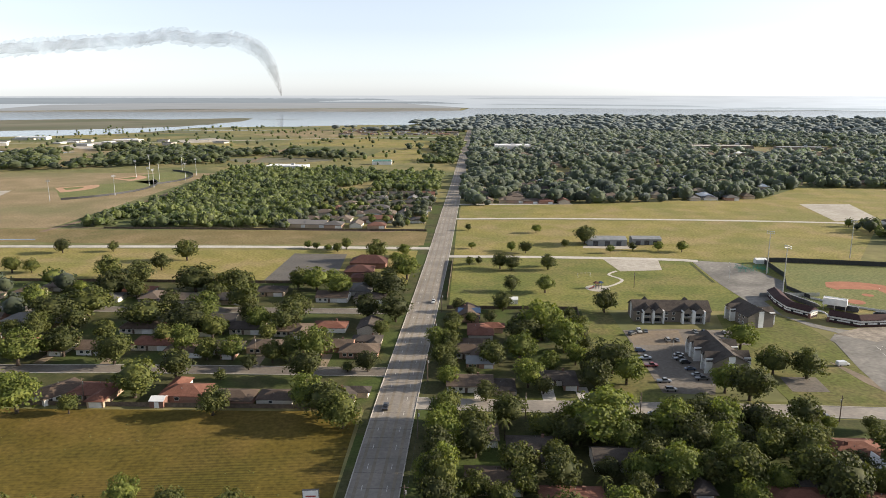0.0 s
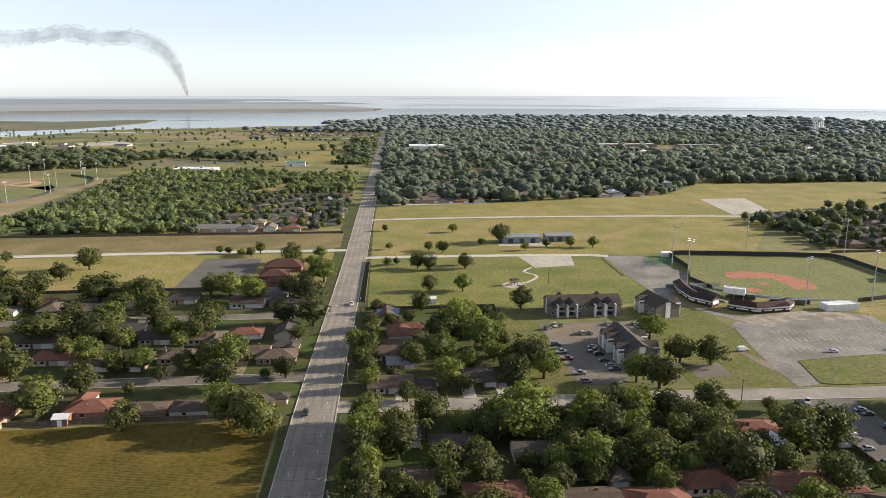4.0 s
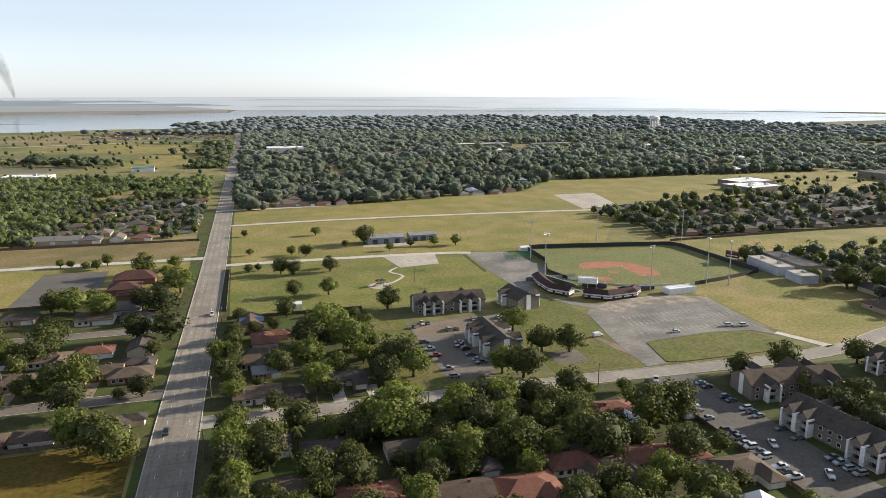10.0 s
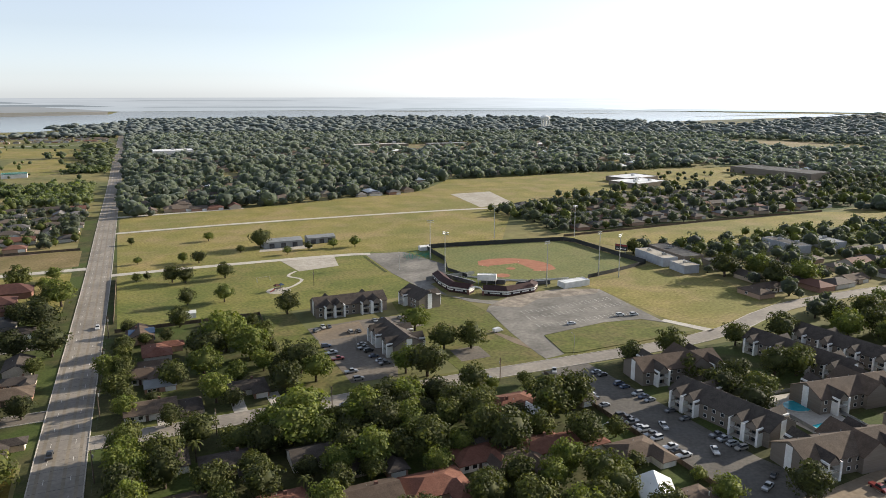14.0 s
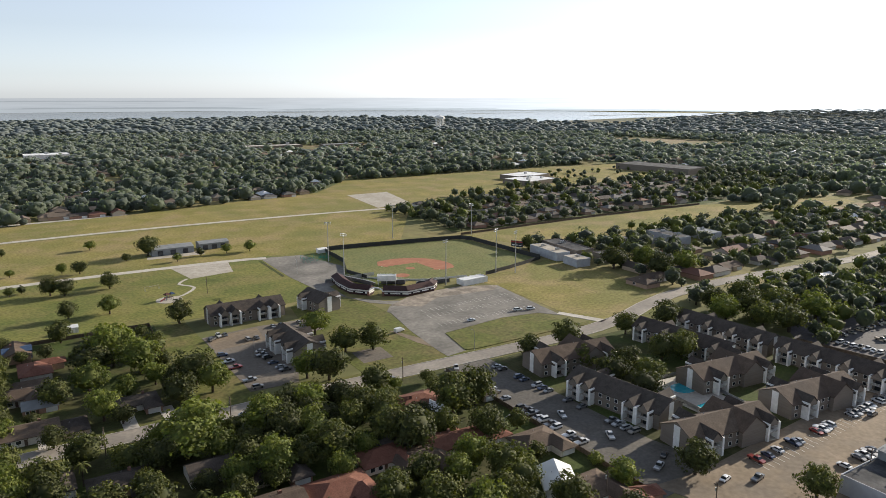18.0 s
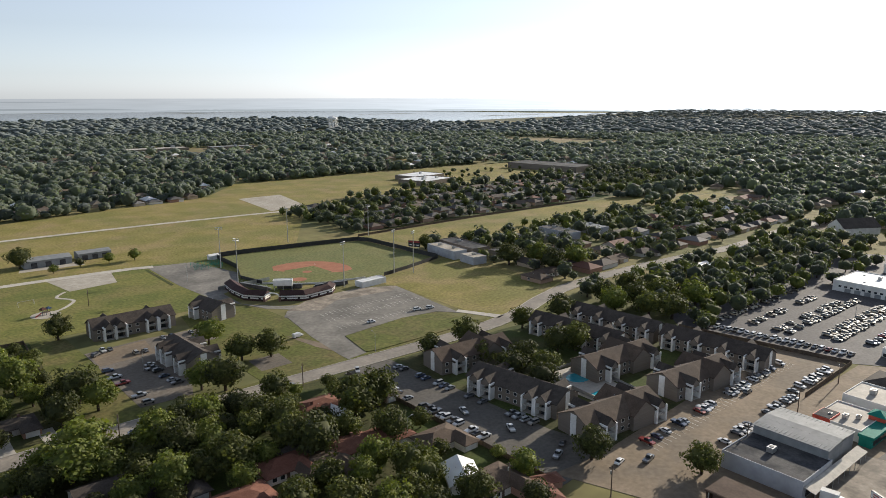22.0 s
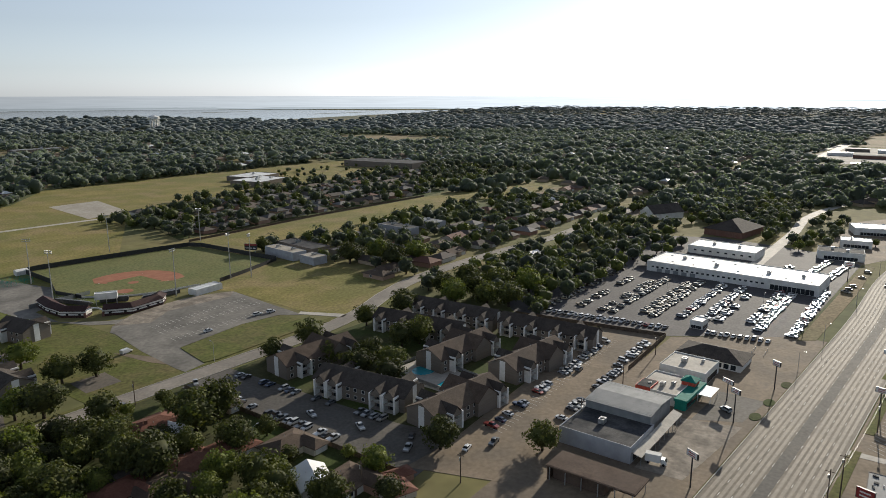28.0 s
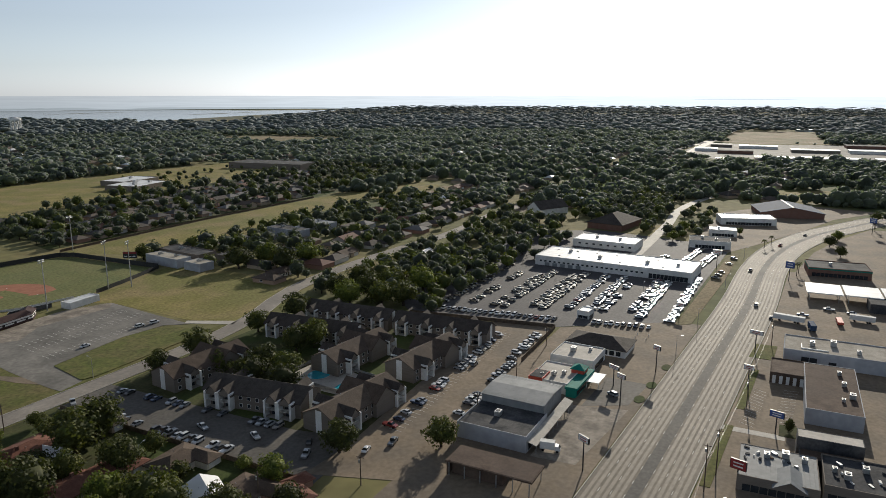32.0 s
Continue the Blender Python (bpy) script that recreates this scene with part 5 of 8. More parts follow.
for i in range(18):
    part("roof_rib", Geo().box(18.3, -10.6 + i * 1.29, 8.42, 18.6, 0.14, 0.1), GREYROOF, store)
    part("roof_rib", Geo().box(18.3, -10.6 + i * 1.29, 8.72, 7.0, 0.12, 0.06), GREYROOF, store)
aw = Geo()
aw.add([(-9, -12.1, 4.0), (28, -12.1, 4.0), (28, -15.2, 3.1), (-9, -15.2, 3.1), (-9, -12.1, 3.8), (28, -12.1, 3.8), (28, -15.2, 2.95), (-9, -15.2, 2.95)], [(0, 3, 2, 1), (4, 5, 6, 7), (0, 4, 7, 3), (1, 2, 6, 5), (3, 7, 6, 2)])
part("awning", aw, CONCRETE, store, "pale metal awning along the shop front")
for i in range(10):
    part("awning_post", Geo().box(-8.4 + i * 4, -14.9, 0, 0.16, 0.16, 3.1), STEEL, store)
for i in range(8):
    part("shop_window", Geo().box(-6 + i * 4, -12.06, 0.4, 3.0, 0.1, 2.2), GLASS, store)
blocked.append((208, 79, 20, 14))

canopy = new("drive_canopy")
tagged(canopy, "long brown metal canopy on posts beside a wall", "canopy")
part("roof", Geo().box(0, 0, 4.3, 10.5, 27, 0.45).box(0, 0, 4.75, 9.8, 26.3, 0.08), BROWNROOF, canopy)
for i in range(6):
    for sx in (-4.8, 4.8):
        part("post", Geo().box(sx, -12.6 + i * 5.0, 0, 0.25, 0.25, 4.4), STEEL, canopy)
part("back_wall", Geo().box(0, 13.0, 0, 9.8, 0.3, 4.2), BROWNROOF, canopy)
part("car_wash_bay", Geo().box(0.6, 4, 0, 8, 16, 3.6), BROWNROOF, canopy, "closed brown bays")
place(canopy, 173.5, 71, 0, -1)
blocked.append((176.5, 72.5, 9, 17))

rest = flat_building("restaurant", "small restaurant with red walls, white roof and green awning", 239, 258, 69, 84, 4.0, WHITEWALL, CONCRETE, "restaurant", ((-3, 0, 1.2), (0, -3, 1.0), (-5, 4, 0.8)), -2, None, (("-y", -9, 9, 2.0),))
part("green_front", Geo().box(-1, -9.4, 0, 20, 3.8, 3.5).box(-1, -9.6, 3.3, 21, 4.8, 0.9), TEAL, rest, "green front with awning")
for i in range(7):
    part("front_window", Geo().box(-8.4 + i * 2.6, -11.36, 0.6, 2.3, 0.1, 1.9), GLASS, rest)
part("red_wing", Geo().box(-5.6, 5.0, -0.1, 8.2, 5.6, 4.9), REDPANEL, rest, "orange-red rear block")
part("red_wing_roof", Geo().box(-5.6, 5.0, 4.8, 7.6, 5.0, 0.1), TAR, rest)
part("turret", Geo().box(5, -7.5, 4, 5, 5, 1.8), REDPANEL, rest)
part("turret_roof", Geo().hip(2.5, 7.5, -10, -5, 5.9, 7.4, 0.4), TEAL, rest, "green turret roof")
part("patio_cover", Geo().box(4.5, -14.2, 3.0, 10, 5.2, 0.18), METALROOF, rest, "white patio cover")
for px, py in ((0, -16.5), (9, -16.5), (0, -12), (9, -12)):
    part("patio_post", Geo().box(px, py, 0, 0.16, 0.16, 3.0), TRIM, rest)
flat_building("corner_shop", "white flat-roofed shop with dark awning", 264, 281, 66, 84, 4.6, WHITEWALL, CONCRETE, "shop", ((0, 2, 1.5), (4, -4, 0.8)), -2, None, (("-y", -6, 6, 2.2),))
hip_shop = new("hip_roof_shop")
tagged(hip_shop, "low white shop under a dark hip roof", "shop")
part("wall", Geo().box(0, 0, -0.2, 16, 26, 3.6), WHITEWALL, hip_shop)
r = Geo().hip(-13, 13, -8, 8, 3.5, 6.4, 0.9)
r.v = [(-y, x, z) for x, y, z in r.v]
part("roof", r, SHINGLE_D, hip_shop)
for i in range(8):
    part("shop_window", Geo().box(-8.04, -10 + i * 2.8, 0.6, 0.1, 2.0, 2.0), GLASS, hip_shop)
place(hip_shop, 293.5, 71, 0, -2)
blocked.append((293.5, 71, 10, 15))
for i in range(6):
    t = new("pump_bollard")
    tagged(t, "short pale bollard on the forecourt", "bollard", "forecourt bollards")
    part("post", Geo().cone((0, 0, 0), (0, 0, 1.0), 0.12, 0.12, 8), TRIM, t)
    place(t, 311 + (i % 3) * 3.5, 60 - (i // 3) * 5, 0.1)

# dealer halls
dealer = flat_building("dealer_hall", "long low white dealer hall with white metal roof", 425, 457, 50, 148, 6.0, WHITEWALL, METALROOF, "car dealer", ((-3, 10, 1.6), (-3, -20, 1.6), (4, 32, 1.4), (0, -38, 1.4)), -2.5, None, (("-x", -47, -24, 3.0),))
for i in range(22):
    part("hall_window", Geo().box(-16.05, -20 + i * 3.1, 2.6, 0.1, 1.5, 1.0), GLASS, dealer)
for i in range(5):
    part("workshop_door", Geo().box(-16.05, 20 + i * 5.2, 0.1, 0.1, 3.2, 2.2), GREYROOF, dealer)
for i in range(14):
    part("skylight", Geo().box(-9 + (i % 2) * 17, -44 + i * 6.6, 6.13, 1.2, 1.2, 0.2), GLASS, dealer)
ribs(dealer, -15.6, 15.6, -48.5, 48.5, 6.1, 34, TRIM, "x")
hall2 = flat_building("dealer_workshop", "white dealer workshop with metal roof", 493, 517, 98, 143, 5.2, WHITEWALL, METALROOF, "car dealer", ((0, 8, 1.4), (0, -9, 1.4)), -2)
for i in range(8):
    part("hall_window", Geo().box(-12.04, -19 + i * 5.2, 2.2, 0.1, 1.8, 1.1), GLASS, hall2)
kiosk = flat_building("sales_kiosk", "small white sales kiosk in the lot", 330, 338, 86, 92, 3.6, WHITEWALL, METALROOF, "kiosk", (), -4, None, (("-x", -2.5, 2.5, 1.4), ("-y", -3, 3, 1.4)))

# south of the highway
# Dark siding on strip and annex puts their fronts' shade into the colour.
strip = flat_building("strip_shop", "grey metal-roofed shop with rooftop clutter", 199, 219, -13, 8, 4.6, SIDING, GREYROOF, "shop", ((4, 3, 1.2), (6, -2, 1.5), (5, -7, 1.2)), 2, None, (("-x", -9, 9, 2.0),), 0.25)
ribs(strip, -9.6, 9.6, -10, 10, 4.72, 16, GREYROOF, "x")
r = gable_roof(10, 8, 4.0, 6.2, 0.5, 0.15)
r.v = [(x - 7, y - 3, z) for x, y, z in r.v]
part("porch_roof", r, GREYROOF, strip, "metal porch gable")
rs = random.Random(12)
for i in range(14):
    part("roof_junk", Geo().box(rs.uniform(0, 8), rs.uniform(-9, 9), 4.72, rs.uniform(0.4, 2.0), rs.uniform(0.3, 1.2), rs.uniform(0.2, 0.7), rs.uniform(0, 90)), rs.choice((STEEL, TRIM, TAR, BROWNROOF)), strip)
annex = flat_building("strip_annex", "flat-roofed shop annex with cluttered tar roof", 204, 223, -42, -14, 4.4, SIDING, TAR, "shop", ((-3, 8, 1.4), (3, 3, 1.3), (-4, -3, 1.5), (4, -8, 1.2), (0, 11, 1.0)), 2, None, (("-x", -13, 13, 2.0),))
for i in range(16):
    part("roof_junk", Geo().box(rs.uniform(-8, 8), rs.uniform(-12, 12), 4.52, rs.uniform(0.4, 2.4), rs.uniform(0.3, 1.0), rs.uniform(0.2, 0.6), rs.uniform(0, 90)), rs.choice((STEEL, TRIM, TAR, BROWNROOF)), annex)
# Tar-dark walls carry the west side's shade in their colour.
flat_building("metal_store", "tall dark grey metal store with pale roof", 226, 232, -25, -7, 7.2, TAR, CONCRETE, "shop", (), 2, None, (), 0.2)
flat_building("low_store_front", "low dark front of the metal store", 219, 225.5, -25, -8, 3.8, TAR, BROWNROOF, "shop", (), 2, None, (), 0.2)
flat_building("brown_roof_shop", "flat shop with rusty brown roof", 253, 299, -26.5, -9, 5.6, STOREWALL, BROWNROOF, "shop", ((14, -3, 1.1), (3, -4, 1.2), (-8, -6, 1.5), (-12, -3, 0.9)), 1, None, (), 0.25)
w = flat_building("brown_front_shop", "low brown shop front with white bays", 286, 303, -10, 3, 4.0, BROWNROOF, BROWNROOF, "shop", (), 1)
for i in range(5):
    part("white_bay", Geo().box(-8.6, -4.6 + i * 2.4, 0, 0.3, 1.2, 3.2), TRIM, w)
long = flat_building("long_white_store", "long white flat-roofed store with stained pale roof", 312, 332, -62, -1, 5.6, STOREWALL, GRAVEL, "shop", ((0, 20, 1.5), (3, 12, 1.8), (-4, 3, 1.3), (2, -12, 1.4)), 1, None, (("-x", 11, 14, 2.4), ("-x", -22, -18, 2.4), ("-x", 18, 24, 3.2)))
part("roof_pipe", Geo().box(-3, 24, 5.72, 6, 0.4, 0.4).box(-6, 19, 5.72, 0.4, 10, 0.4), TRIM, long)
for k, (x, y) in enumerate(((426, -17.5), (428, -36), (430, -54.5))):
    c = new("canopy_shelter")
    tagged(c, "large white canopy roof on steel posts", "canopy", "canopy shelters")
    part("roof", Geo().box(0, 0, 4.6, 22, 17.5, 0.5), METALROOF, c)
    for sx in (-9, 0, 9):
        for sy in (-7, 7):
            part("post", Geo().box(sx, sy, 0, 0.3, 0.3, 4.6), STEEL, c)
    place(c, x, y, 0, 3)
flat_building("dark_store", "dark flat-roofed store building", 405, 418, -58, -38, 4.5, TAR, TAR, "shop", (), 3)
flat_building("green_store", "low store with dark green mansard roof", 476, 498, -43, -9, 5.2, BRICK, TAR, "shop", ((0, 4, 1.4),), 6, TEAL, (("-x", -15, 15, 2.2),))
flat_building("far_store", "flat grey store by the highway", 560, 590, -110, -66, 5.5, BRICK, TAR, "shop", ((2, 4, 1.5),), 20)
flat_building("motel", "low pale building by the highway bend", 638, 662, 16, 60, 5.5, WHITEWALL, METALROOF, "building", (), 16, None, (("-x", -18, 18, 2.2),))
blue_hall = new("blue_roof_store")
tagged(blue_hall, "wide store under a dark blue metal gable roof", "shop")
part("wall", gable_walls(46, 52, 4.6, 9.6), BRICK, blue_hall)
part("roof", gable_roof(46, 52, 4.6, 9.6, 0.9), BLUE, blue_hall, "dark blue ribbed metal roof")
part("ridge_cap", Geo().box(0, 0, 9.9, 47, 1.6, 0.18), TRIM, blue_hall, "white ridge strip")
for i in range(12):
    part("shop_window", Geo().box(-20 + i * 3.6, -26.05, 0.5, 2.6, 0.1, 2.4), GLASS, blue_hall)
place(blue_hall, 714, 8, 0, 14)
blocked.append((714, 8, 34, 32))
flat_building("drive_in", "small white drive-in restaurant", 578, 592, 40, 60, 5.0, WHITEWALL, METALROOF, "restaurant", ((0, 3, 1.2),), 8, None, (("-x", -8, 8, 2.0),))
flat_building("parts_shop", "grey flat-roofed parts shop", 528, 546, 40, 68, 5.2, WHITEWALL, TAR, "shop", ((2, 5, 1.3), (-3, -4, 1.2)), 8, None, (("-x", -10, 10, 2.2),))
hallh = new("church_hall")
tagged(hallh, "dark brick church hall under a large hip roof", "church")
part("wall", Geo().box(0, 0, -0.2, 40, 30, 5.2), BRICK, hallh)
part("roof", Geo().hip(-20, 20, -15, 15, 5.1, 12.0, 1.0), SHINGLE_D, hallh)
place(hallh, 585, 135, 0, -10)
blocked.append((585, 135, 24, 20))
hall = new("church_roof_hall")
tagged(hall, "church with steep dark roof and white gables", "church")
part("wall", gable_walls(34, 18, 6, 12), WHITEWALL, hall)
part("roof", gable_roof(34, 18, 6, 12, 0.8), SHINGLE_D, hall)
place(hall, 622, 206, 0, -30)
blocked.append((618, 206, 34, 28))
blocked.append((575, 150, 30, 26))
patch("church_lawn", [(560, 100), (606, 100), (600, 118), (560, 116)], 0.1, GRASS, "green lawn beside the church hall", "lawn")
for k, (x, y, w, d, m, r) in enumerate(((1283, 40, 30, 60, WHITEWALL, METALROOF), (1306, -45, 34, 95, WHITEWALL, METALROOF), (1318, -150, 40, 90, BRICK, METALROOF), (1308, 190, 22, 34, SIDING, TAR), (1400, 110, 26, 60, BRICK, TAR), (1440, 165, 22, 40, WHITEWALL, METALROOF), (1545, 80, 26, 70, WHITEWALL, METALROOF), (1560, 150, 30, 40, SIDING, CONCRETE), (1480, -20, 30, 80, SIDING, METALROOF), (1500, -120, 36, 90, WHITEWALL, METALROOF), (1640, -110, 40, 70, BRICK, TAR), (1760, -90, 30, 60, WHITEWALL, METALROOF), (2280, -20, 40, 90, WHITEWALL, METALROOF), (1230, 110, 20, 30, BRICK, METALROOF), (1410, -160, 30, 60, BRICK, TAR))):
    flat_building("warehouse", "distant long low warehouse with flat roof", x - w / 2, x + w / 2, y - d / 2, y + d / 2, 5.5, m, r, "warehouse", (), 4)
patch("distant_field", [(2149, 178), (2249, -22), (1720, -40), (1670, 66), (1701, 165)], 0.12, DRY, "pale dry field beyond the woods", "field")
patch("distant_yard", [(1250, 60), (1290, 210), (1480, 200), (1660, 175), (1650, 60), (1700, -45), (1700, -200), (1330, -260), (1270, -110)], 0.1, PALELOT, "paved industrial yards far off", "forecourt")
patch("roadside_grass", [(882, 40), (910, -45), (815, -38), (790, 15)], 0.1, GRASS, "rough grass plot beside the highway", "field")
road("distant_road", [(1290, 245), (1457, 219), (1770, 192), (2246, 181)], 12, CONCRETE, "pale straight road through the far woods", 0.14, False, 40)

patch("forecourt_slab", [(190, 66), (231, 66), (236, 46), (191, 52)], 0.115, SLAB, "pale stained concrete slab before the store", "forecourt")
patch("shop_forecourt_dark", [(232, 62), (262, 60), (262, 44), (240, 47)], 0.112, ASPHALT, "patched asphalt before the restaurant", "forecourt")
for cx, cy in ((262, 43), (247, 44.5), (283, 41)):
    patch("planting_island", [(cx + 3.4 * math.cos(a * 0.4), cy + 1.9 * math.sin(a * 0.4)) for a in range(16)], 0.25, YARD, "kerbed oval planting island on the forecourt", "planting bed")
patch("verge_strip", [(255, 12.6), (297, 9.8), (297, 7.0), (255, 9.5)], 0.2, LAWN, "narrow grass strip beside the highway", "lawn")
patch("verge_strip", [(196, 17.2), (240, 14.2), (240, 11.6), (196, 14.2)], 0.2, LAWN, "narrow grass strip beside the highway", "lawn")
patch("verge_strip", [(311, 12), (330, 10), (330, 1.5), (311, 2.5)], 0.2, LAWN, "square of grass beside the highway", "lawn")
patch("verge_strip", [(340, 47), (520, 38), (520, 32), (440, 34), (345, 40)], 0.17, DRY, "dry grass verge beside the dealer lot", "lawn")
patch("pavement", [(236, 17), (239.5, 16.8), (239.5, -4), (236, -4)], 0.13, CONCRETE, "pale concrete drive entrance", "pavement")
patch("planting_bed", [(239, -2), (248, -2), (248, -8), (239, -8)], 0.22, YARD, "dark shrub bed beside the sign", "planting bed")


def bay_lines(name, x0, y0, x1, y1, n, length, ang, label):
    """Painted parking bay lines side by side."""
    g = Geo()
    for i in range(n + 1):
        t = i / n
        g.box(x0 + (x1 - x0) * t, y0 + (y1 - y0) * t, 0.13, length, 0.12, 0.022, ang)
    tagged(part(name, g, PAINT), label, "parking lines", kind="structure")


bay_lines("bay_lines", 243, 8, 275, 5, 12, 5.0, 60, "faded white parking bay lines")
bay_lines("bay_lines", 250, -3, 280, -5, 11, 5.0, 100, "faded white parking bay lines")
bay_lines("bay_lines", 180, 300, 236, 303, 20, 5.0, 86, "faded white parking bay lines")
bay_lines("bay_lines", 178, 291, 236, 292, 20, 5.0, 86, "faded white parking bay lines")
bay_lines("bay_lines", 176, 278, 232, 277, 20, 5.0, 86, "faded white parking bay lines")
bay_lines("bay_lines", 186, 112, 292, 115, 38, 5.2, 84, "faded white parking bay lines")
patch("old_court", [(122, 252), (136, 252), (137, 266), (123, 266)], 0.09, STREET, "faded old basketball court on the lawn", "court")
patch("gravel_shoulder", [(150.5, 283), (154, 277), (158.6, 264), (157.5, 250), (153.5, 262)], 0.10, LOTCON, "pale gravel shoulder of the drive", "gravel lot")
for x in (16, 43, 30, 5):
    patch("driveway", rect(x - 2.4, x + 2.4, 240.4, 253), 0.12, CONCRETE, "pale concrete house driveway", "driveway")
for x in (-60, -88, -118, -150, -178, -210):
    patch("driveway", rect(x - 2.2, x + 2.2, 269, 284), 0.12, LOTCON, "concrete house driveway", "driveway")
patch("ditch_bank", [(144.5, 456), (146.5, 456), (145.5, 408), (143.5, 408)], 0.10, YARD, "dark ditch beside the drive", "ditch")

# ---- park and meadow things ----
def metal_barn(x0, x1, y0, y1, h, label):
    root = new("metal_barn")
    tagged(root, label, "barn")
    w, d = x1 - x0, y1 - y0
    part("wall", gable_walls(w, d, h, h + 1.3), GREYROOF, root)
    part("roof", gable_roof(w, d, h, h + 1.3, 0.4, 0.12), GREYROOF, root)
    for i in range(3):
        part("roller_door", Geo().box(-w * 0.3 + i * w * 0.3, -d / 2 - 0.04, 0.1, 3.6, 0.1, h * 0.75), TAR, root)
    blocked.append(((x0 + x1) / 2, (y0 + y1) / 2, w / 2, d / 2))
    return place(root, (x0 + x1) / 2, (y0 + y1) / 2)


metal_barn(87, 115, 508, 522, 4.6, "long grey metal park shed with gable roof")
metal_barn(120, 141, 512, 523, 4.4, "small grey metal shed with gable roof")
patch("shed_yard", [(82, 500), (120, 498), (120, 510), (84, 508)], 0.09, GRAVEL, "pale gravel yard before the sheds", "gravel lot")
road("park_path", [(93, 434), (86, 424), (92, 412), (82, 398), (74, 396)], 1.8, CONCRETE, "curved concrete park path", 0.12, False, 4)
patch("play_circle", [(74 + 7 * math.cos(a * 0.42), 393 + 7 * math.sin(a * 0.42)) for a in range(15)], 0.13, GRAVEL, "round gravel bed under the playground", "playground")
play = new("playground_tower")
tagged(play, "small playground tower with slide and roofs", "playground")
for px, py in ((-1, -1), (1, -1), (1, 1), (-1, 1), (3, -1), (3, 1)):
    part("post", Geo().box(px, py, 0, 0.14, 0.14, 3.2), BLUE, play)
part("deck", Geo().box(1, 0, 1.3, 4.2, 2.2, 0.15), BROWNROOF, play)
part("tower_roof", Geo().hip(-1.2, 1.2, -1.2, 1.2, 3.2, 4.3, 0.2), ROOF_MAROON, play)
part("tower_roof", Geo().hip(1.9, 3.9, -1.2, 1.2, 3.2, 4.0, 0.2), BLUE, play)
part("slide", Geo().add([(-1.2, -0.5, 1.4), (-1.2, 0.5, 1.4), (-4.2, 0.5, 0.15), (-4.2, -0.5, 0.15), (-1.2, -0.5, 1.25), (-1.2, 0.5, 1.25), (-4.2, 0.5, 0.0), (-4.2, -0.5, 0.0)], [(0, 1, 2, 3), (7, 6, 5, 4), (0, 4, 5, 1), (1, 5, 6, 2), (2, 6, 7, 3), (3, 7, 4, 0)]), REDPANEL, play, "red slide")
place(play, 73, 393, 0.13, 20)
swing = new("swing_frame")
tagged(swing, "steel swing frame on the grass", "swing")
for sx in (-4, 4):
    part("leg", Geo().cone((sx, -1.2, 0), (sx, 0, 2.6), 0.06, 0.06, 6).cone((sx, 1.2, 0), (sx, 0, 2.6), 0.06, 0.06, 6), STEEL, swing)
part("crossbar", Geo().cone((-4, 0, 2.6), (4, 0, 2.6), 0.06, 0.06, 6), STEEL, swing)
place(swing, 70, 418, 0.05, 10)
shed(24, 362, 4.5, 4, 2.6, 0, METALROOF, WHITEWALL, "small white shed on the lawn")
shed(-110.5, 231.5, 5, 4.5, 2.6, 0, METALROOF, BRICK, "small brick shed with white roof in a yard")
blue = shed(0.5, 338, 11, 8, 3.4, 0, BLUE, BLUE, "blue metal shed with pale roof")

# church by the car park
church = new("church")
tagged(church, "low brick church with red-brown hip roofs", "church")
part("wall", Geo().box(0, 0, -0.2, 30, 17, 4.4).box(-4, -25, -0.2, 22, 18, 4.0).box(3, -43, -0.2, 20, 11, 3.6), BRICK, church)
part("hall_roof", Geo().hip(-15, 15, -8.5, 8.5, 4.3, 9.0, 0.8), ROOF_MAROON, church)
part("wing_roof", Geo().hip(-15, 7, -34, -16, 3.9, 7.2, 0.8), ROOF_MAROON, church)
part("wing_roof", Geo().hip(-7, 13, -48.5, -37.5, 3.5, 5.6, 0.7), ROOF_MAROON, church)
place(church, -64, 441, 0, 0, (0.75, 0.82, 0.85))
blocked.append((-67, 425, 17, 32))

# fences
def fence(line, h, material, label, gap=2.4, thick=0.06, name="fence", posts=True):
    """Posts and panels along a line; each bay is a part."""
    root = new(name)
    tagged(root, label, "fence")
    for a, b in zip(line, line[1:]):
        d = math.hypot(b[0] - a[0], b[1] - a[1])
        ang = math.degrees(math.atan2(b[1] - a[1], b[0] - a[0]))
        n = max(1, round(d / (gap * 1.6)))
        bay = data_of("panel", Geo().box(0, 0, 0.08, d / n - 0.1, thick, h - 0.1), material)
        post = data_of("post", Geo().box(0, 0, -0.2, 0.12, 0.12, h + 0.28), material)
        for i in range(n):
            t, u = (i + 0.5) / n, i / n
            p = part("panel", bay, material, root)
            place(p, a[0] + (b[0] - a[0]) * t, a[1] + (b[1] - a[1]) * t, 0, ang)
            if gap > 5:
                continue
            p = part("post", post, material, root)
            place(p, a[0] + (b[0] - a[0]) * u, a[1] + (b[1] - a[1]) * u, 0, ang)
    return root


fence([(-11.5, 366), (-10.5, 458)], 1.9, FENCEWOOD, "dark wooden fence beside the boulevard", 4.0)
fence([(-11, 351), (56, 351)], 1.9, FENCEWOOD, "wooden back-yard fence at the park edge", 4.0)
fence([(56, 351), (50, 246)], 1.9, FENCEWOOD, "wooden fence beside the apartment lawn", 4.0)
fence([(-420, 229), (-45, 230.5)], 1.8, FENCEWOOD, "weathered wooden fence behind the gardens", 5.0)
fence([(-420, 396), (-90, 397)], 1.8, FENCEWOOD, "weathered wooden fence at the field edge", 6.0)
fence([(310, 97), (299, 170)], 2.0, FENCEWOOD, "dark board fence of the dealer lot", 4.0)
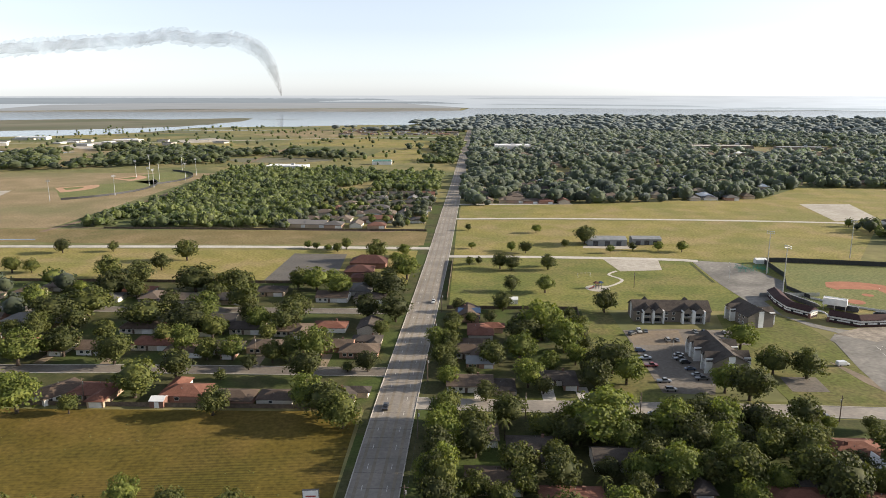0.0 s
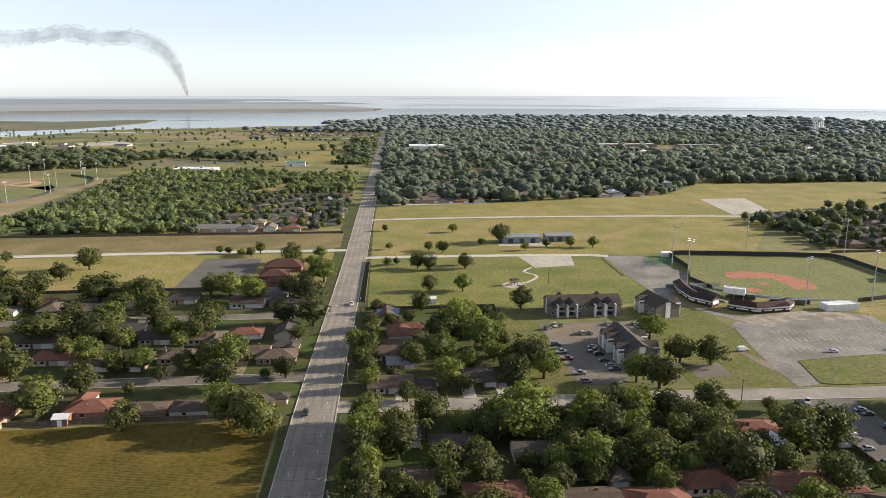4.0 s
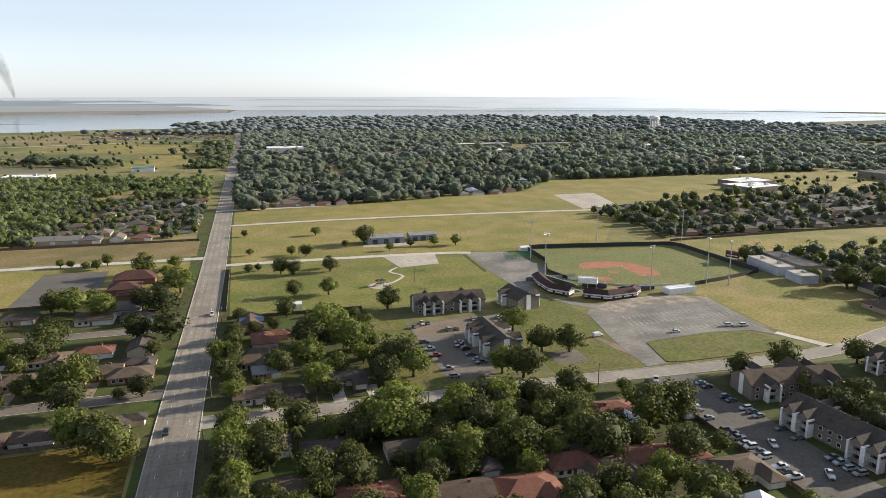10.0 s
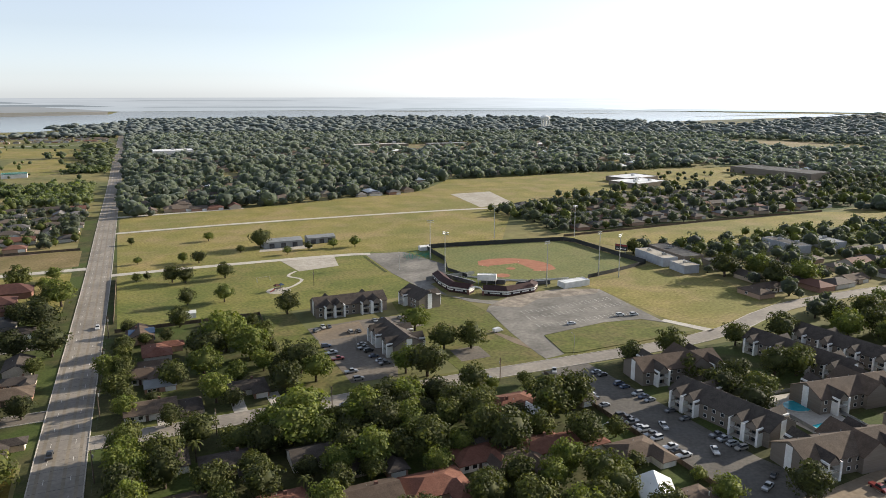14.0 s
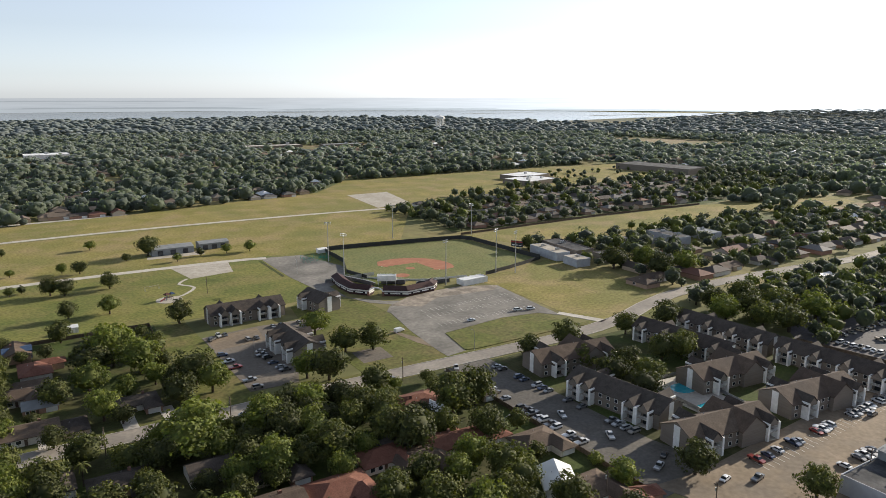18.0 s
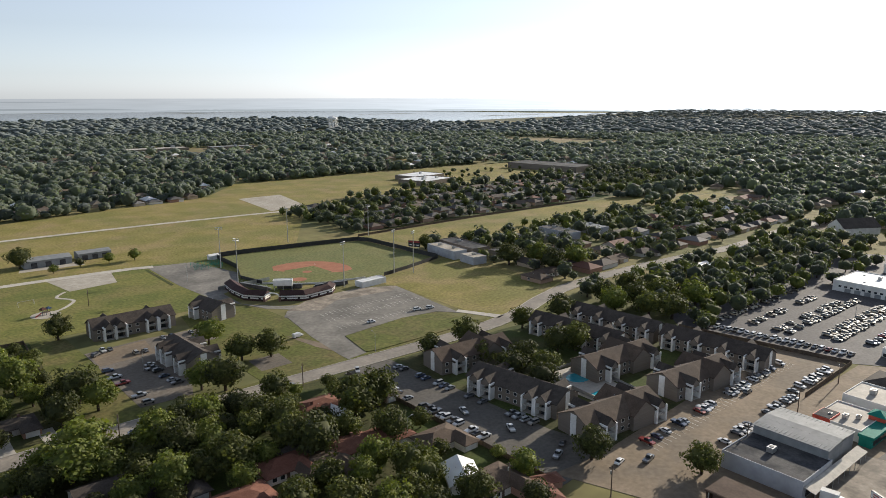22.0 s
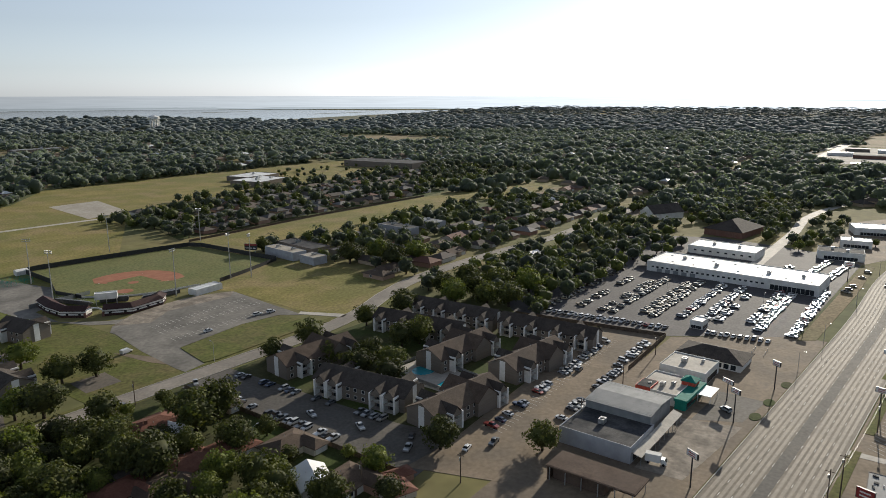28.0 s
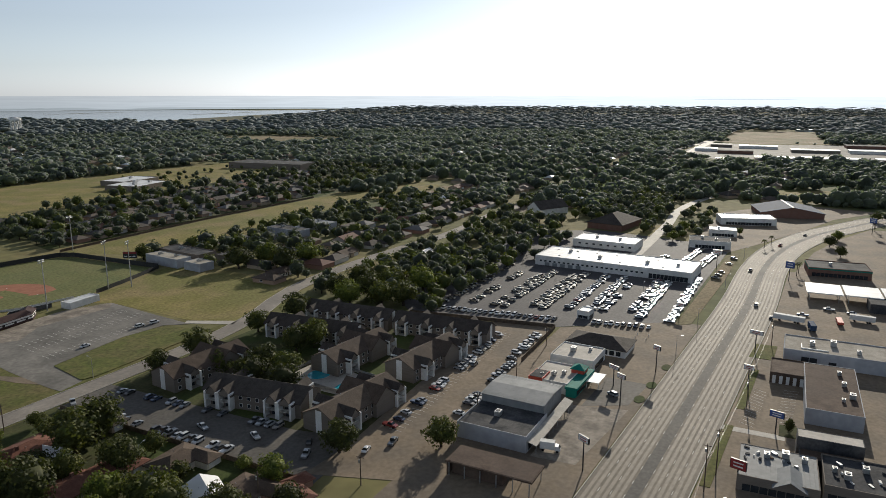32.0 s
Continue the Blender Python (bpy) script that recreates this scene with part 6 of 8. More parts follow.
fence([(262, 96), (309, 97)], 2.0, FENCEWOOD, "dark board fence behind the shops", 4.0)
fence([(310, 458), (458, 463), (602, 458)], 1.9, FENCEWOOD, "wooden fence behind a row of houses", 6.0)
fence([(146, 118), (146, 226)], 1.8, FENCEWOOD, "dark board fence at the car park edge", 4.0)
fence([(-300, 560), (-34, 558)], 1.8, FENCEWOOD, "dark fence along the ditch", 6.0)

# ---- ballpark ----
HOME = (207.5, 371)
field = patch("outfield", [(191, 421), (193, 455), (204, 461), (228, 457.5), (280, 448.5), (300, 444), (304.5, 436), (306.5, 380), (307.5, 360), (274, 350), (252, 346.5), (214, 352), (200, 361), (188, 374), (182.5, 396)], 0.09, TURF, "bright green ballpark turf", "ball field")


def sector(cx, cy, r, a0, a1, n=26):
    return [(cx, cy)] + [(cx + r * math.cos(radians(a0 + (a1 - a0) * i / n)), cy + r * math.sin(radians(a0 + (a1 - a0) * i / n))) for i in range(n + 1)]


arc = [(HOME[0] + 13.7 + 28.5 * math.cos(radians(a)), HOME[1] + 13.7 + 28.5 * math.sin(radians(a))) for a in range(-28, 119, 7)]
patch("infield_dirt", arc + [(HOME[0] - 1.5, HOME[1] + 30), (HOME[0] + 10, HOME[1] + 10.5), (HOME[0] + 30, HOME[1] - 1.5)], 0.115, CLAY, "red clay infield dirt", "infield")
patch("infield_grass", [(HOME[0] + 2, HOME[1] + 2), (HOME[0] + 25.4, HOME[1] + 3), (HOME[0] + 24.6, HOME[1] + 24.6), (HOME[0] + 3, HOME[1] + 25.4)], 0.13, TURF, "square of turf inside the bases", "infield")
patch("home_circle", sector(HOME[0], HOME[1], 4.6, 0, 360), 0.145, CLAY, "round clay patch at home plate", "infield")
patch("mound", sector(HOME[0] + 13.2, HOME[1] + 13.2, 3.0, 0, 360), 0.20, CLAY, "round clay pitching mound", "infield")
for dx, dy in ((27.4, 0), (27.4, 27.4), (0, 27.4)):
    t = part("base_plate", Geo().box(0, 0, 0, 0.4, 0.4, 0.08), TRIM)
    tagged(t, "square white canvas base on the clay", "base", "bases")
    place(t, HOME[0] + dx, HOME[1] + dy, 0.13)
fence([(191, 421), (193, 455), (193, 461), (204, 461.5), (228, 458), (280, 449), (300.5, 444.5), (305, 436), (307, 380), (308.2, 359)], 3.2, BLACKPAINT, "black windscreen fence round the outfield", 4.0, 0.08)
fence([(308.2, 359), (274, 349), (251.5, 344)], 2.4, BLACKPAINT, "black windscreen fence along the foul line", 4.0, 0.08)
fence([(191, 421), (181.5, 396), (185.5, 376)], 2.2, BLACKPAINT, "black windscreen fence along the bullpen", 4.0, 0.08)


def stand_building(front, depth, label, eave=3.5, ridge=5.4):
    """A banded one-storey building that bends along its front line, under one gabled roof."""
    root = new("grandstand_building")
    tagged(root, label, "grandstand")
    mids = []
    for off in (0, 0.9, depth / 2, depth, depth + 0.5, -0.45):
        mids.append(offset_line(front, off))
    n = len(front)

    def band(name, lo, hi, out, material, note=""):
        a, b = offset_line(front, -out), mids[3]
        vs = [(*p, lo) for p in a] + [(*p, hi) for p in a] + [(*p, lo) for p in b] + [(*p, hi) for p in b]
        fs = []
        for i in range(n - 1):
            j = i + 1
            fs += [(i, j, n + j, n + i), (2 * n + j, 2 * n + i, 3 * n + i, 3 * n + j), (n + i, n + j, 3 * n + j, 3 * n + i)]
        fs += [(0, n, 3 * n, 2 * n), (n - 1, 3 * n - 1, 4 * n - 1, 2 * n - 1)]
        part(name, Geo().add(vs, fs), material, root, note)

    band("base_wall", -0.2, 1.2, 0.05, MAROON, "maroon wall base")
    band("white_wall", 1.2, eave + 0.1, 0.0, WHITEWALL, "white upper wall")
    band("stripe", 1.95, 2.3, 0.05, MAROON, "maroon stripe")
    rows = ((mids[5], eave), (mids[2], ridge), (mids[4], eave))
    vs = [(*p, z) for line, z in rows for p in line] + [(*p, z - 0.22) for line, z in rows for p in line]
    fs = []
    for i in range(n - 1):
        for k in range(2):
            q = (k * n + i, k * n + i + 1, (k + 1) * n + i + 1, (k + 1) * n + i)
            fs += [q, tuple(3 * n + v for v in reversed(q))]
        fs += [(i, 3 * n + i, 3 * n + i + 1, i + 1), (2 * n + i, 2 * n + i + 1, 5 * n + i + 1, 5 * n + i)]
    for e in (0, n - 1):
        fs += [(e, n + e, 4 * n + e, 3 * n + e), (n + e, 2 * n + e, 5 * n + e, 4 * n + e), (3 * n + e, 4 * n + e, 5 * n + e)]
    part("roof", Geo().add(vs, fs), MAROON, root, "maroon metal roof that bends with the walls")
    for a, b in zip(front, front[1:]):
        d = math.hypot(b[0] - a[0], b[1] - a[1])
        ang = math.degrees(math.atan2(b[1] - a[1], b[0] - a[0]))
        for i in range(int(d / 5)):
            t = (i + 0.5) / max(1, int(d / 5))
            part("ticket_window", Geo().box(a[0] + (b[0] - a[0]) * t, a[1] + (b[1] - a[1]) * t, 1.2, 1.3, 0.24, 1.0, ang), GLASS, root)
    for p in front:
        blocked.append((p[0] + 3, p[1] + 4, 9, 9))
    return root


stand_building([(164.5, 381), (162, 366), (162.2, 351.5), (169.6, 341.4)], 6.5, "banded white and maroon ballpark building with maroon roof")
stand_building([(175.8, 337.0), (187, 328.6), (205.5, 330.8), (211.5, 337)], 6.5, "long banded white and maroon ballpark building with maroon roof")
arch = new("entrance_arch")
tagged(arch, "white arched ballpark entrance with iron gate", "gate")
g = Geo()
for i in range(12):
    a0, a1 = math.pi * i / 12, math.pi * (i + 1) / 12
    g.cone((4.2 * math.cos(a0), 0, 2.2 + 2.6 * math.sin(a0)), (4.2 * math.cos(a1), 0, 2.2 + 2.6 * math.sin(a1)), 0.4, 0.4, 6)
part("arch", g, TRIM, arch)
for sx in (-4.2, 4.2):
    part("pillar", Geo().box(sx, 0, 0, 1.1, 1.1, 2.6), BRICK, arch)
for i in range(15):
    part("gate_bar", Geo().box(-3.5 + i * 0.5, 0, 0.1, 0.06, 0.06, 2.3), BLACKPAINT, arch)
place(arch, 172.6, 339.2, 0, -37)
box = flat_building("press_box", "white press box over the grandstand", -5.5, 5.5, -2.0, 2.0, 2.6, WHITEWALL, METALROOF, "press box", (), 0, None, (("+y", -5, 5, 1.2),))
for px in (-5, 0, 5):
    part("support", Geo().box(px, 0, -3.8, 0.4, 0.4, 3.8), STEEL, box)
place(box, 188, 355, 3.6, -32)


def bleacher(x, y, L, rows, rot):
    root = new("bleacher")
    tagged(root, "stepped aluminium grandstand seating", "bleacher", "ballpark bleachers")
    for i in range(rows):
        part("bench", Geo().box(0, -i * 0.8, 0.9 + i * 0.42, L, 0.32, 0.06), STEEL, root)
        part("riser", Geo().box(0, -i * 0.8 - 0.35, 0.2, L, 0.3, 0.5 + i * 0.42), TAR, root)
    part("back_rail", Geo().box(0, -rows * 0.8, 0.9 + rows * 0.42 + 0.9, L, 0.06, 0.06).box(0, -rows * 0.8, 0.9 + rows * 0.42 + 0.4, L, 0.06, 0.06), STEEL, root)
    return place(root, x, y, 0.1, rot)


bleacher(180, 371, 22, 5, -70)
bleacher(195, 359, 14, 6, -38)
bleacher(214, 347, 20, 5, -12)
fence([(186, 377), (200, 361.5), (214, 352.5), (240, 347.5)], 1.1, WHITEWALL, "low white wall behind home plate", 4.0, 0.12, "backstop_wall")
dug = flat_building("dugout", "low white ballpark dugout with flat roof", 225, 243, 330, 337, 3.0, WHITEWALL, METALROOF, "dugout", (), 3)
fence([(160, 380), (193, 381)], 2.2, STEEL, "chain fence by the ballpark drive", 4.0, 0.02)
cage = new("batting_cage")
tagged(cage, "batting cage of green netting on posts", "batting cage")
for i in range(5):
    for sy in (0, 9):
        part("post", Geo().cone((i * 4.5, sy, 0), (i * 4.5, sy, 3.6), 0.07, 0.07, 6), TEAL, cage)
for sy in (0, 4.5, 9):
    g = Geo()
    for i in range(37):
        g.box(i * 0.5, sy, 0.05, 0.05, 0.03, 3.5)
    for k in range(7):
        g.box(9, sy, 0.3 + k * 0.5, 18, 0.03, 0.05)
    part("net", g, TEAL, cage, "green net wall")
place(cage, 168, 434, 0.1, -8)
shed(191, 458, 7, 4, 2.6, 0, TRIM, WHITEWALL, "small white equipment shed at the ballpark")


def lamp_mast(x, y, h, rot=0.0, n=5, label="tall steel floodlight mast with lamp racks"):
    root = new("floodlight_mast")
    tagged(root, label, "floodlight", "floodlight masts")
    part("mast", Geo().cone((0, 0, -0.3), (0, 0, h), 0.36, 0.16, 10), STEEL, root)
    for z in (h - 0.3, h - 1.4):
        part("crossarm", Geo().box(0, 0, z, 4.4, 0.16, 0.16), STEEL, root)
        if n < 5:
            part("lamp_rack", Geo().box(0, 0.3, z - 0.1, 4.2, 0.5, 0.5), STEEL, root)
            continue
        for i in range(n):
            part("lamp", Geo().cone((-1.9 + i * 3.8 / (n - 1), 0.1, z + 0.25), (-1.9 + i * 3.8 / (n - 1), 0.55, z - 0.1), 0.12, 0.38, 8), STEEL, root)
    return place(root, x, y, 0, rot)


for x, y, h, rot in ((184, 430, 27, -30), (176, 388, 27, -60), (218.6, 338.5, 27, 20), (260.5, 345.5, 28, 25), (258, 476, 26, 180), (318, 455, 25, 120), (270, 338, 27, 30)):
    lamp_mast(x, y, h, rot)
board = new("scoreboard")
tagged(board, "dark scoreboard with red panel on two posts", "scoreboard")
for sx in (-3, 3):
    part("post", Geo().box(sx, 0, 0, 0.35, 0.35, 4), STEEL, board)
part("panel", Geo().box(0, 0, 3.0, 9, 0.5, 4.4), BLACKPAINT, board)
part("header", Geo().box(0, -0.06, 6.1, 8.6, 0.45, 1.0), SIGNRED, board)
for i in range(3):
    part("score_bar", Geo().box(-2.6 + i * 2.6, -0.3, 4.1, 1.9, 0.08, 0.5), SIGNFACE, board)
place(board, 311, 388, 0, -62)

# ---- signs, poles ----
def pole_sign(x, y, h, w, hh, face, rot=0.0, bars=2, label="shop sign board on a steel pole"):
    root = new("pole_sign")
    tagged(root, label, "sign", "roadside signs")
    part("pole", Geo().cone((0, 0, -0.2), (0, 0, h - hh), 0.22, 0.20, 8), BLACKPAINT, root)
    part("cabinet", Geo().box(0, 0, h - hh, w, 0.6, hh), BLACKPAINT, root)
    for s in (-1, 1):
        fc = part("face", Geo().box(0, s * 0.31, h - hh + 0.15, w - 0.3, 0.06, hh - 0.3), face, root, "coloured sign face")
        for i in range(bars):
            part("text_bar", Geo().box(0, s * 0.35, h - hh + hh * (0.25 + 0.35 * i), w * 0.6, 0.05, hh * 0.14), SIGNFACE if face is not SIGNFACE else SIGNRED, fc)
    return place(root, x, y, 0, rot)


pole_sign(188.5, 49, 11.5, 4.2, 1.9, SIGNFACE, 60, label="white shop sign board on a tall black pole")
pole_sign(238, 49.5, 12.5, 3.6, 1.8, SIGNFACE, 60, label="pale sign board on a slim tall pole")
pole_sign(276, 44, 11.5, 3.4, 2.0, SIGNFACE, 60, label="dark-framed sign on a thick black pole")
pole_sign(255, 56, 8.5, 5.0, 1.6, SIGNFACE, 60, label="wide white sign board on a slim pole")
pole_sign(200, 7.5, 8.6, 4.6, 3.0, SIGNRED, 75, 2, "red shop sign with pale lettering bars")
pole_sign(277, 10, 9.0, 4.0, 1.9, SIGNFACE, 75, label="white sign board over the parking bays")
pole_sign(240, -1, 8.2, 4.6, 2.2, SIGNBLUE, 75, label="blue and white sign on a single pole")
pole_sign(318, 10, 10.0, 5.5, 1.8, SIGNFACE, 75, label="wide blank sign board by the kerb")
pole_sign(455, 0, 12, 5, 4, SIGNBLUE, 80, label="tall blue sign board by the highway")
pole_sign(470, 42, 12, 6, 3, SIGNFACE, 80, label="oval-topped dealer sign on a thick pole")
pole_sign(356, 47, 7, 4, 2, SIGNFACE, 80, label="small white dealer sign by the road")
pole_sign(-41, 166, 8.0, 4.4, 2.6, SIGNFACE, 5, 1, "white and red shop sign by the field")
pole_sign(640, -55, 13, 5, 4, SIGNBLUE, 70, label="tall dark sign at the highway bend")


def utility_pole(x, y, h=10.5, rot=0.0):
    root = new("utility_pole")
    tagged(root, "weathered wooden utility pole with crossarm", "utility pole", "utility poles")
    part("pole", Geo().cone((0, 0, -0.3), (0, 0, h), 0.20, 0.13, 8), WOODPOLE, root)
    part("crossarm", Geo().box(0, 0, h - 0.8, 2.4, 0.12, 0.14), WOODPOLE, root)
    part("transformer", Geo().cone((0.35, 0, h - 2.6), (0.35, 0, h - 1.6), 0.24, 0.24, 8), STEEL, root)
    return place(root, x, y, 0, rot)


def wire_run(pts, h, label="black power lines sagging between poles"):
    g = Geo()
    for a, b in zip(pts, pts[1:]):
        for off in (-0.9, 0.9):
            prev = None
            for i in range(9):
                t = i / 8
                p = (a[0] + (b[0] - a[0]) * t + off, a[1] + (b[1] - a[1]) * t, h - 0.4 - 1.2 * 4 * t * (1 - t) * 0.5)
                if prev:
                    g.cone(prev, p, 0.022, 0.022, 4)
                prev = p
    return tagged(part("power_line", g, BLACKPAINT), label, "power line")


east = [(-16.2, 165), (-16, 210), (-15.5, 256), (-14.5, 300), (-13.5, 345)]
for x, y in east:
    utility_pole(x, y, 10.5)
wire_run(east, 10.5)
for x, y in ((-138.8, 233), (-59, 236), (59.5, 227.5), (127, 227.7), (132.5, 123.6), (152.5, 103.5), (206, 91), (246, 92), (285, 93), (95, 395), (-90, 280), (-200, 280), (20, 226)):
    utility_pole(x, y, 9.5, 90)
south = [(160, 16), (193, 15.5), (204, 13.5), (258, 9), (330, 4)]
for x, y in south:
    utility_pole(x, y, 15 if x < 210 else 11, 90)
wire_run(south, 11)


def street_lamp(x, y, h=9.0, rot=0.0):
    root = new("street_lamp")
    tagged(root, "slim steel lamp post with curved arm", "street lamp", "street lamps")
    part("post", Geo().cone((0, 0, -0.2), (0, 0, h), 0.12, 0.07, 8), STEEL, root)
    part("arm", Geo().cone((0, 0, h), (1.8, 0, h + 0.5), 0.05, 0.04, 6), STEEL, root)
    part("lamp_head", Geo().box(2.0, 0, h + 0.42, 0.8, 0.3, 0.16), STEEL, root)
    return place(root, x, y, 0, rot)


for x, y, r in ((129.5, 166, 0), (86, 284, 0), (154, 410, 90), (158, 420, 90), (177, 7, 90), (300, 40, -90), (345, 37, -90), (420, 32, -90), (380, 70, 0), (380, 120, 0), (500, 28, -90), (170, 240, 90)):
    street_lamp(x, y, 8.5, r)

# ---- pools ----
def pool(x, y, pts, label):
    root = new("swimming_pool")
    tagged(root, label, "pool")
    part("coping", Geo().prism([(px * 1.14, py * 1.14) for px, py in pts], 0.0, 0.22), CONCRETE, root)
    part("water", Geo().prism(pts, 0.05, 0.24), POOL, root, "turquoise pool water")
    return place(root, x, y, 0.05)


patch("pool_deck", [(200, 132), (218, 134), (224, 172), (206, 174), (201, 160)], 0.09, CONCRETE, "pale concrete pool deck", "terrace")
pool(213, 163, [(5 * math.cos(a * 0.4), 4.4 * math.sin(a * 0.4)) for a in range(16)], "round turquoise swimming pool at the apartments")
pool(209, 145, [(-4.5, -5), (4.5, -5), (4.5, 5), (-4.5, 5)], "rectangular turquoise swimming pool at the apartments")
pool(96, 181, [(-4, -2.5), (4, -2.5), (4, 2.5), (-4, 2.5)], "small blue backyard swimming pool")
fence([(200, 131), (219, 133), (225, 173), (205, 175), (200, 131)], 1.5, STEEL, "low metal fence round the pools", 3.0, 0.03)

# ---- cars where they stand ----
for x, y, r in ((74.5, 292, 0), (74.5, 283, 5), (75, 275, 0), (76, 259, 0), (76.5, 251, 0), (90, 306, 90), (94, 306, 95), (89, 283, 8), (90, 279, 5), (91, 266, 5), (91.5, 262, 5), (90, 288, 5), (80, 318, 90), (83, 318, 90), (106, 318, 90), (110, 318, 90), (119, 317, 90), (122, 312, 90), (90, 272, 4), (112, 307, 70), (76, 314, 40)):
    car(x, y, r)
for x, y, r, k in ((192, 274, -5, LIGHTS[0]), (222, 275, -10, CARS[1]), (229, 273, -12, LIGHTS[1]), (154, 279, 10, VAN)):
    car(x, y, r, k)
for x, y, r in ((65, 230, 0), (122, 230.5, 0), (-18.5, 361, 90), (-22.5, 170, 90), (-29, 232, 90), (151, 226, 60)):
    car(x, y, r, None, 0.16)
car_row(150, 212, 150, 150, 20, 0, 0.7, 0.25)
car_row(166, 220, 170, 146, 22, 0, 0.6, 0.05)
for x, y, r in ((158, 170, 70), (159, 128, 20), (166, 132, 30), (178, 124, 20), (161, 150, 60), (170, 113, 10)):
    car(x, y, r)
car_row(186, 114.5, 292, 117, 38, 84, 0.68, 0.28)
car_row(205, 98, 262, 99, 20, 86, 0.55, 0.3)
car_row(262, 101, 300, 101, 12, 86, 0.5, 0.3)
for x, y, r in ((178, 108, 10), (246, 54, 60), (250, 112, 0)):
    car(x, y, r)
for y, x0, x1, n, f in ((50, 342, 436, 34, 0.97), (64.5, 342, 420, 27, 0.85), (70, 350, 420, 24, 0.8), (84, 344, 404, 20, 0.55), (90, 344, 420, 26, 0.85), (100.5, 342, 418, 26, 0.8), (113, 336, 418, 28, 0.85), (118.5, 336, 410, 25, 0.8), (132, 330, 412, 28, 0.75), (137.5, 330, 400, 24, 0.7), (150, 325, 415, 28, 0.5), (163, 320, 420, 30, 0.55), (176, 330, 440, 32, 0.55), (190, 350, 500, 36, 0.5)):
    car_row(x0, y, x1, y - 1.5, n, 88, f, 0.42 if y < 80 else 0.28, far=y > 105)
car_row(330, 56, 326, 84, 10, -2, 0.95, 0.4)
car_row(322, 100, 312, 168, 24, -6, 0.85, 0.5)
car_row(465, 52, 520, 46, 18, 88, 0.9, 0.6, far=True)
car_row(465, 64, 520, 58, 18, 88, 0.9, 0.6, far=True)
car_row(462, 78, 490, 76, 9, 88, 0.9, 0.6, far=True)
car_row(437, 40, 520, 32, 10, 60, 0.7, 0.5, far=True)
for x, y, r in ((372, 6, 0), (378, -2, 10), (384, -8, 90), (338, -4, 80), (344, -18, 85), (400, -20, 90), (398, -30, 85)):
    car(x, y, r)
for x, y, r in ((392, 14, -3), (470, 22, -3), (560, 8, -14), (610, -8, -22)):
    car(x, y, r, None, 0.18)
truck = new("box_truck")
tagged(truck, "white box truck parked by the store", "truck")
part("cargo_box", Geo().box(-0.9, 0, 0.9, 4.6, 2.3, 2.4), WHITEWALL, truck)
part("cab", Geo().extrude_y([(1.5, 0.5), (3.2, 0.5), (3.2, 1.3), (2.6, 2.1), (1.5, 2.2)], -1.05, 1.05), CARWHITE, truck)
part("windscreen", Geo().extrude_y([(3.12, 1.42), (2.64, 2.06), (2.70, 2.08), (3.18, 1.44)], -0.95, 0.95), GLASS, truck)
for sx in (-2.2, 2.3):
    for sy in (-0.95, 0.95):
        part("wheel", Geo().cone((sx, sy - 0.15, 0.42), (sx, sy + 0.15, 0.42), 0.42, 0.42, 10), TYRE, truck)
place(truck, 196, 61.5, 0.1, -80)
for k, (x, y, L, m) in enumerate(((371, -2, 14, WHITEWALL), (378, -24, 9, REDPANEL), (386, -34, 11, WHITEWALL), (362, -12, 8, BLUE))):
    t = new("parked_trailer")
    tagged(t, ("long white box trailer on wheels", "rusty red flat trailer on wheels", "white motor home parked on the lot", "blue utility trailer on the lot")[k], "trailer")
    part("body", Geo().box(0, 0, 0.9, L, 2.5, 2.4 if k != 1 else 1.2), m, t)
    for sx in (-L * 0.3, -L * 0.2, L * 0.3):
        for sy in (-1.05, 1.05):
            part("wheel", Geo().cone((sx, sy - 0.15, 0.48), (sx, sy + 0.15, 0.48), 0.48, 0.48, 10), TYRE, t)
    place(t, x, y, 0.1, (80, 5, 85, 10)[k])

# ---- far buildings ----
flat_building("school", "low school building with pale flat roofs in the meadow", 545, 600, 668, 712, 5.5, SIDING, METALROOF, "school", ((5, 6, 2.5), (-12, -6, 2.5), (12, -8, 2.0)), 12)
flat_building("school_annex", "flat annex of the school with white roof", 570, 625, 712, 752, 5.5, SIDING, METALROOF, "school", ((5, 3, 2.0),), 12)
flat_building("long_school", "long dark-roofed school beyond the trees", 800, 850, 640, 760, 8, SIDING, TAR, "school", (), 8)
flat_building("motel_block", "two-storey flat-roofed apartment block with pale walls", 314.5, 325.5, 347, 379, 5.6, STOREWALL, GRAVEL, "apartment building", ((-1, 7, 1.2), (1, -7, 1.2)), -6, None, (), 0.3)
flat_building("motel_block", "flat-roofed pale apartment wing", 313, 324, 327, 342, 5.0, STOREWALL, GRAVEL, "apartment building", ((0, 0, 1.0),), -6, None, (), 0.3)
flat_building("motel_block", "dark flat-roofed block behind the pale one", 331, 346, 345, 386, 5.4, SIDING, TAR, "apartment building", ((0, 6, 1.4),), -6)
flat_building("motel_block", "low dark-roofed hall behind the apartments", 338, 352, 325, 340, 4.6, SIDING, TAR, "apartment building", (), -6)
flat_building("clinic", "two-storey flat-roofed pale building among trees", 425, 437, 337, 371, 5.8, STOREWALL, TAR, "building", ((0, 6, 1.5), (2, -8, 1.5)), -5, None, (), 0.3)
flat_building("clinic", "low pale building with flat roof among trees", 458, 474, 338, 362, 5.0, STOREWALL, GREYROOF, "building", ((3, 3, 1.5),), -5, None, (), 0.3)
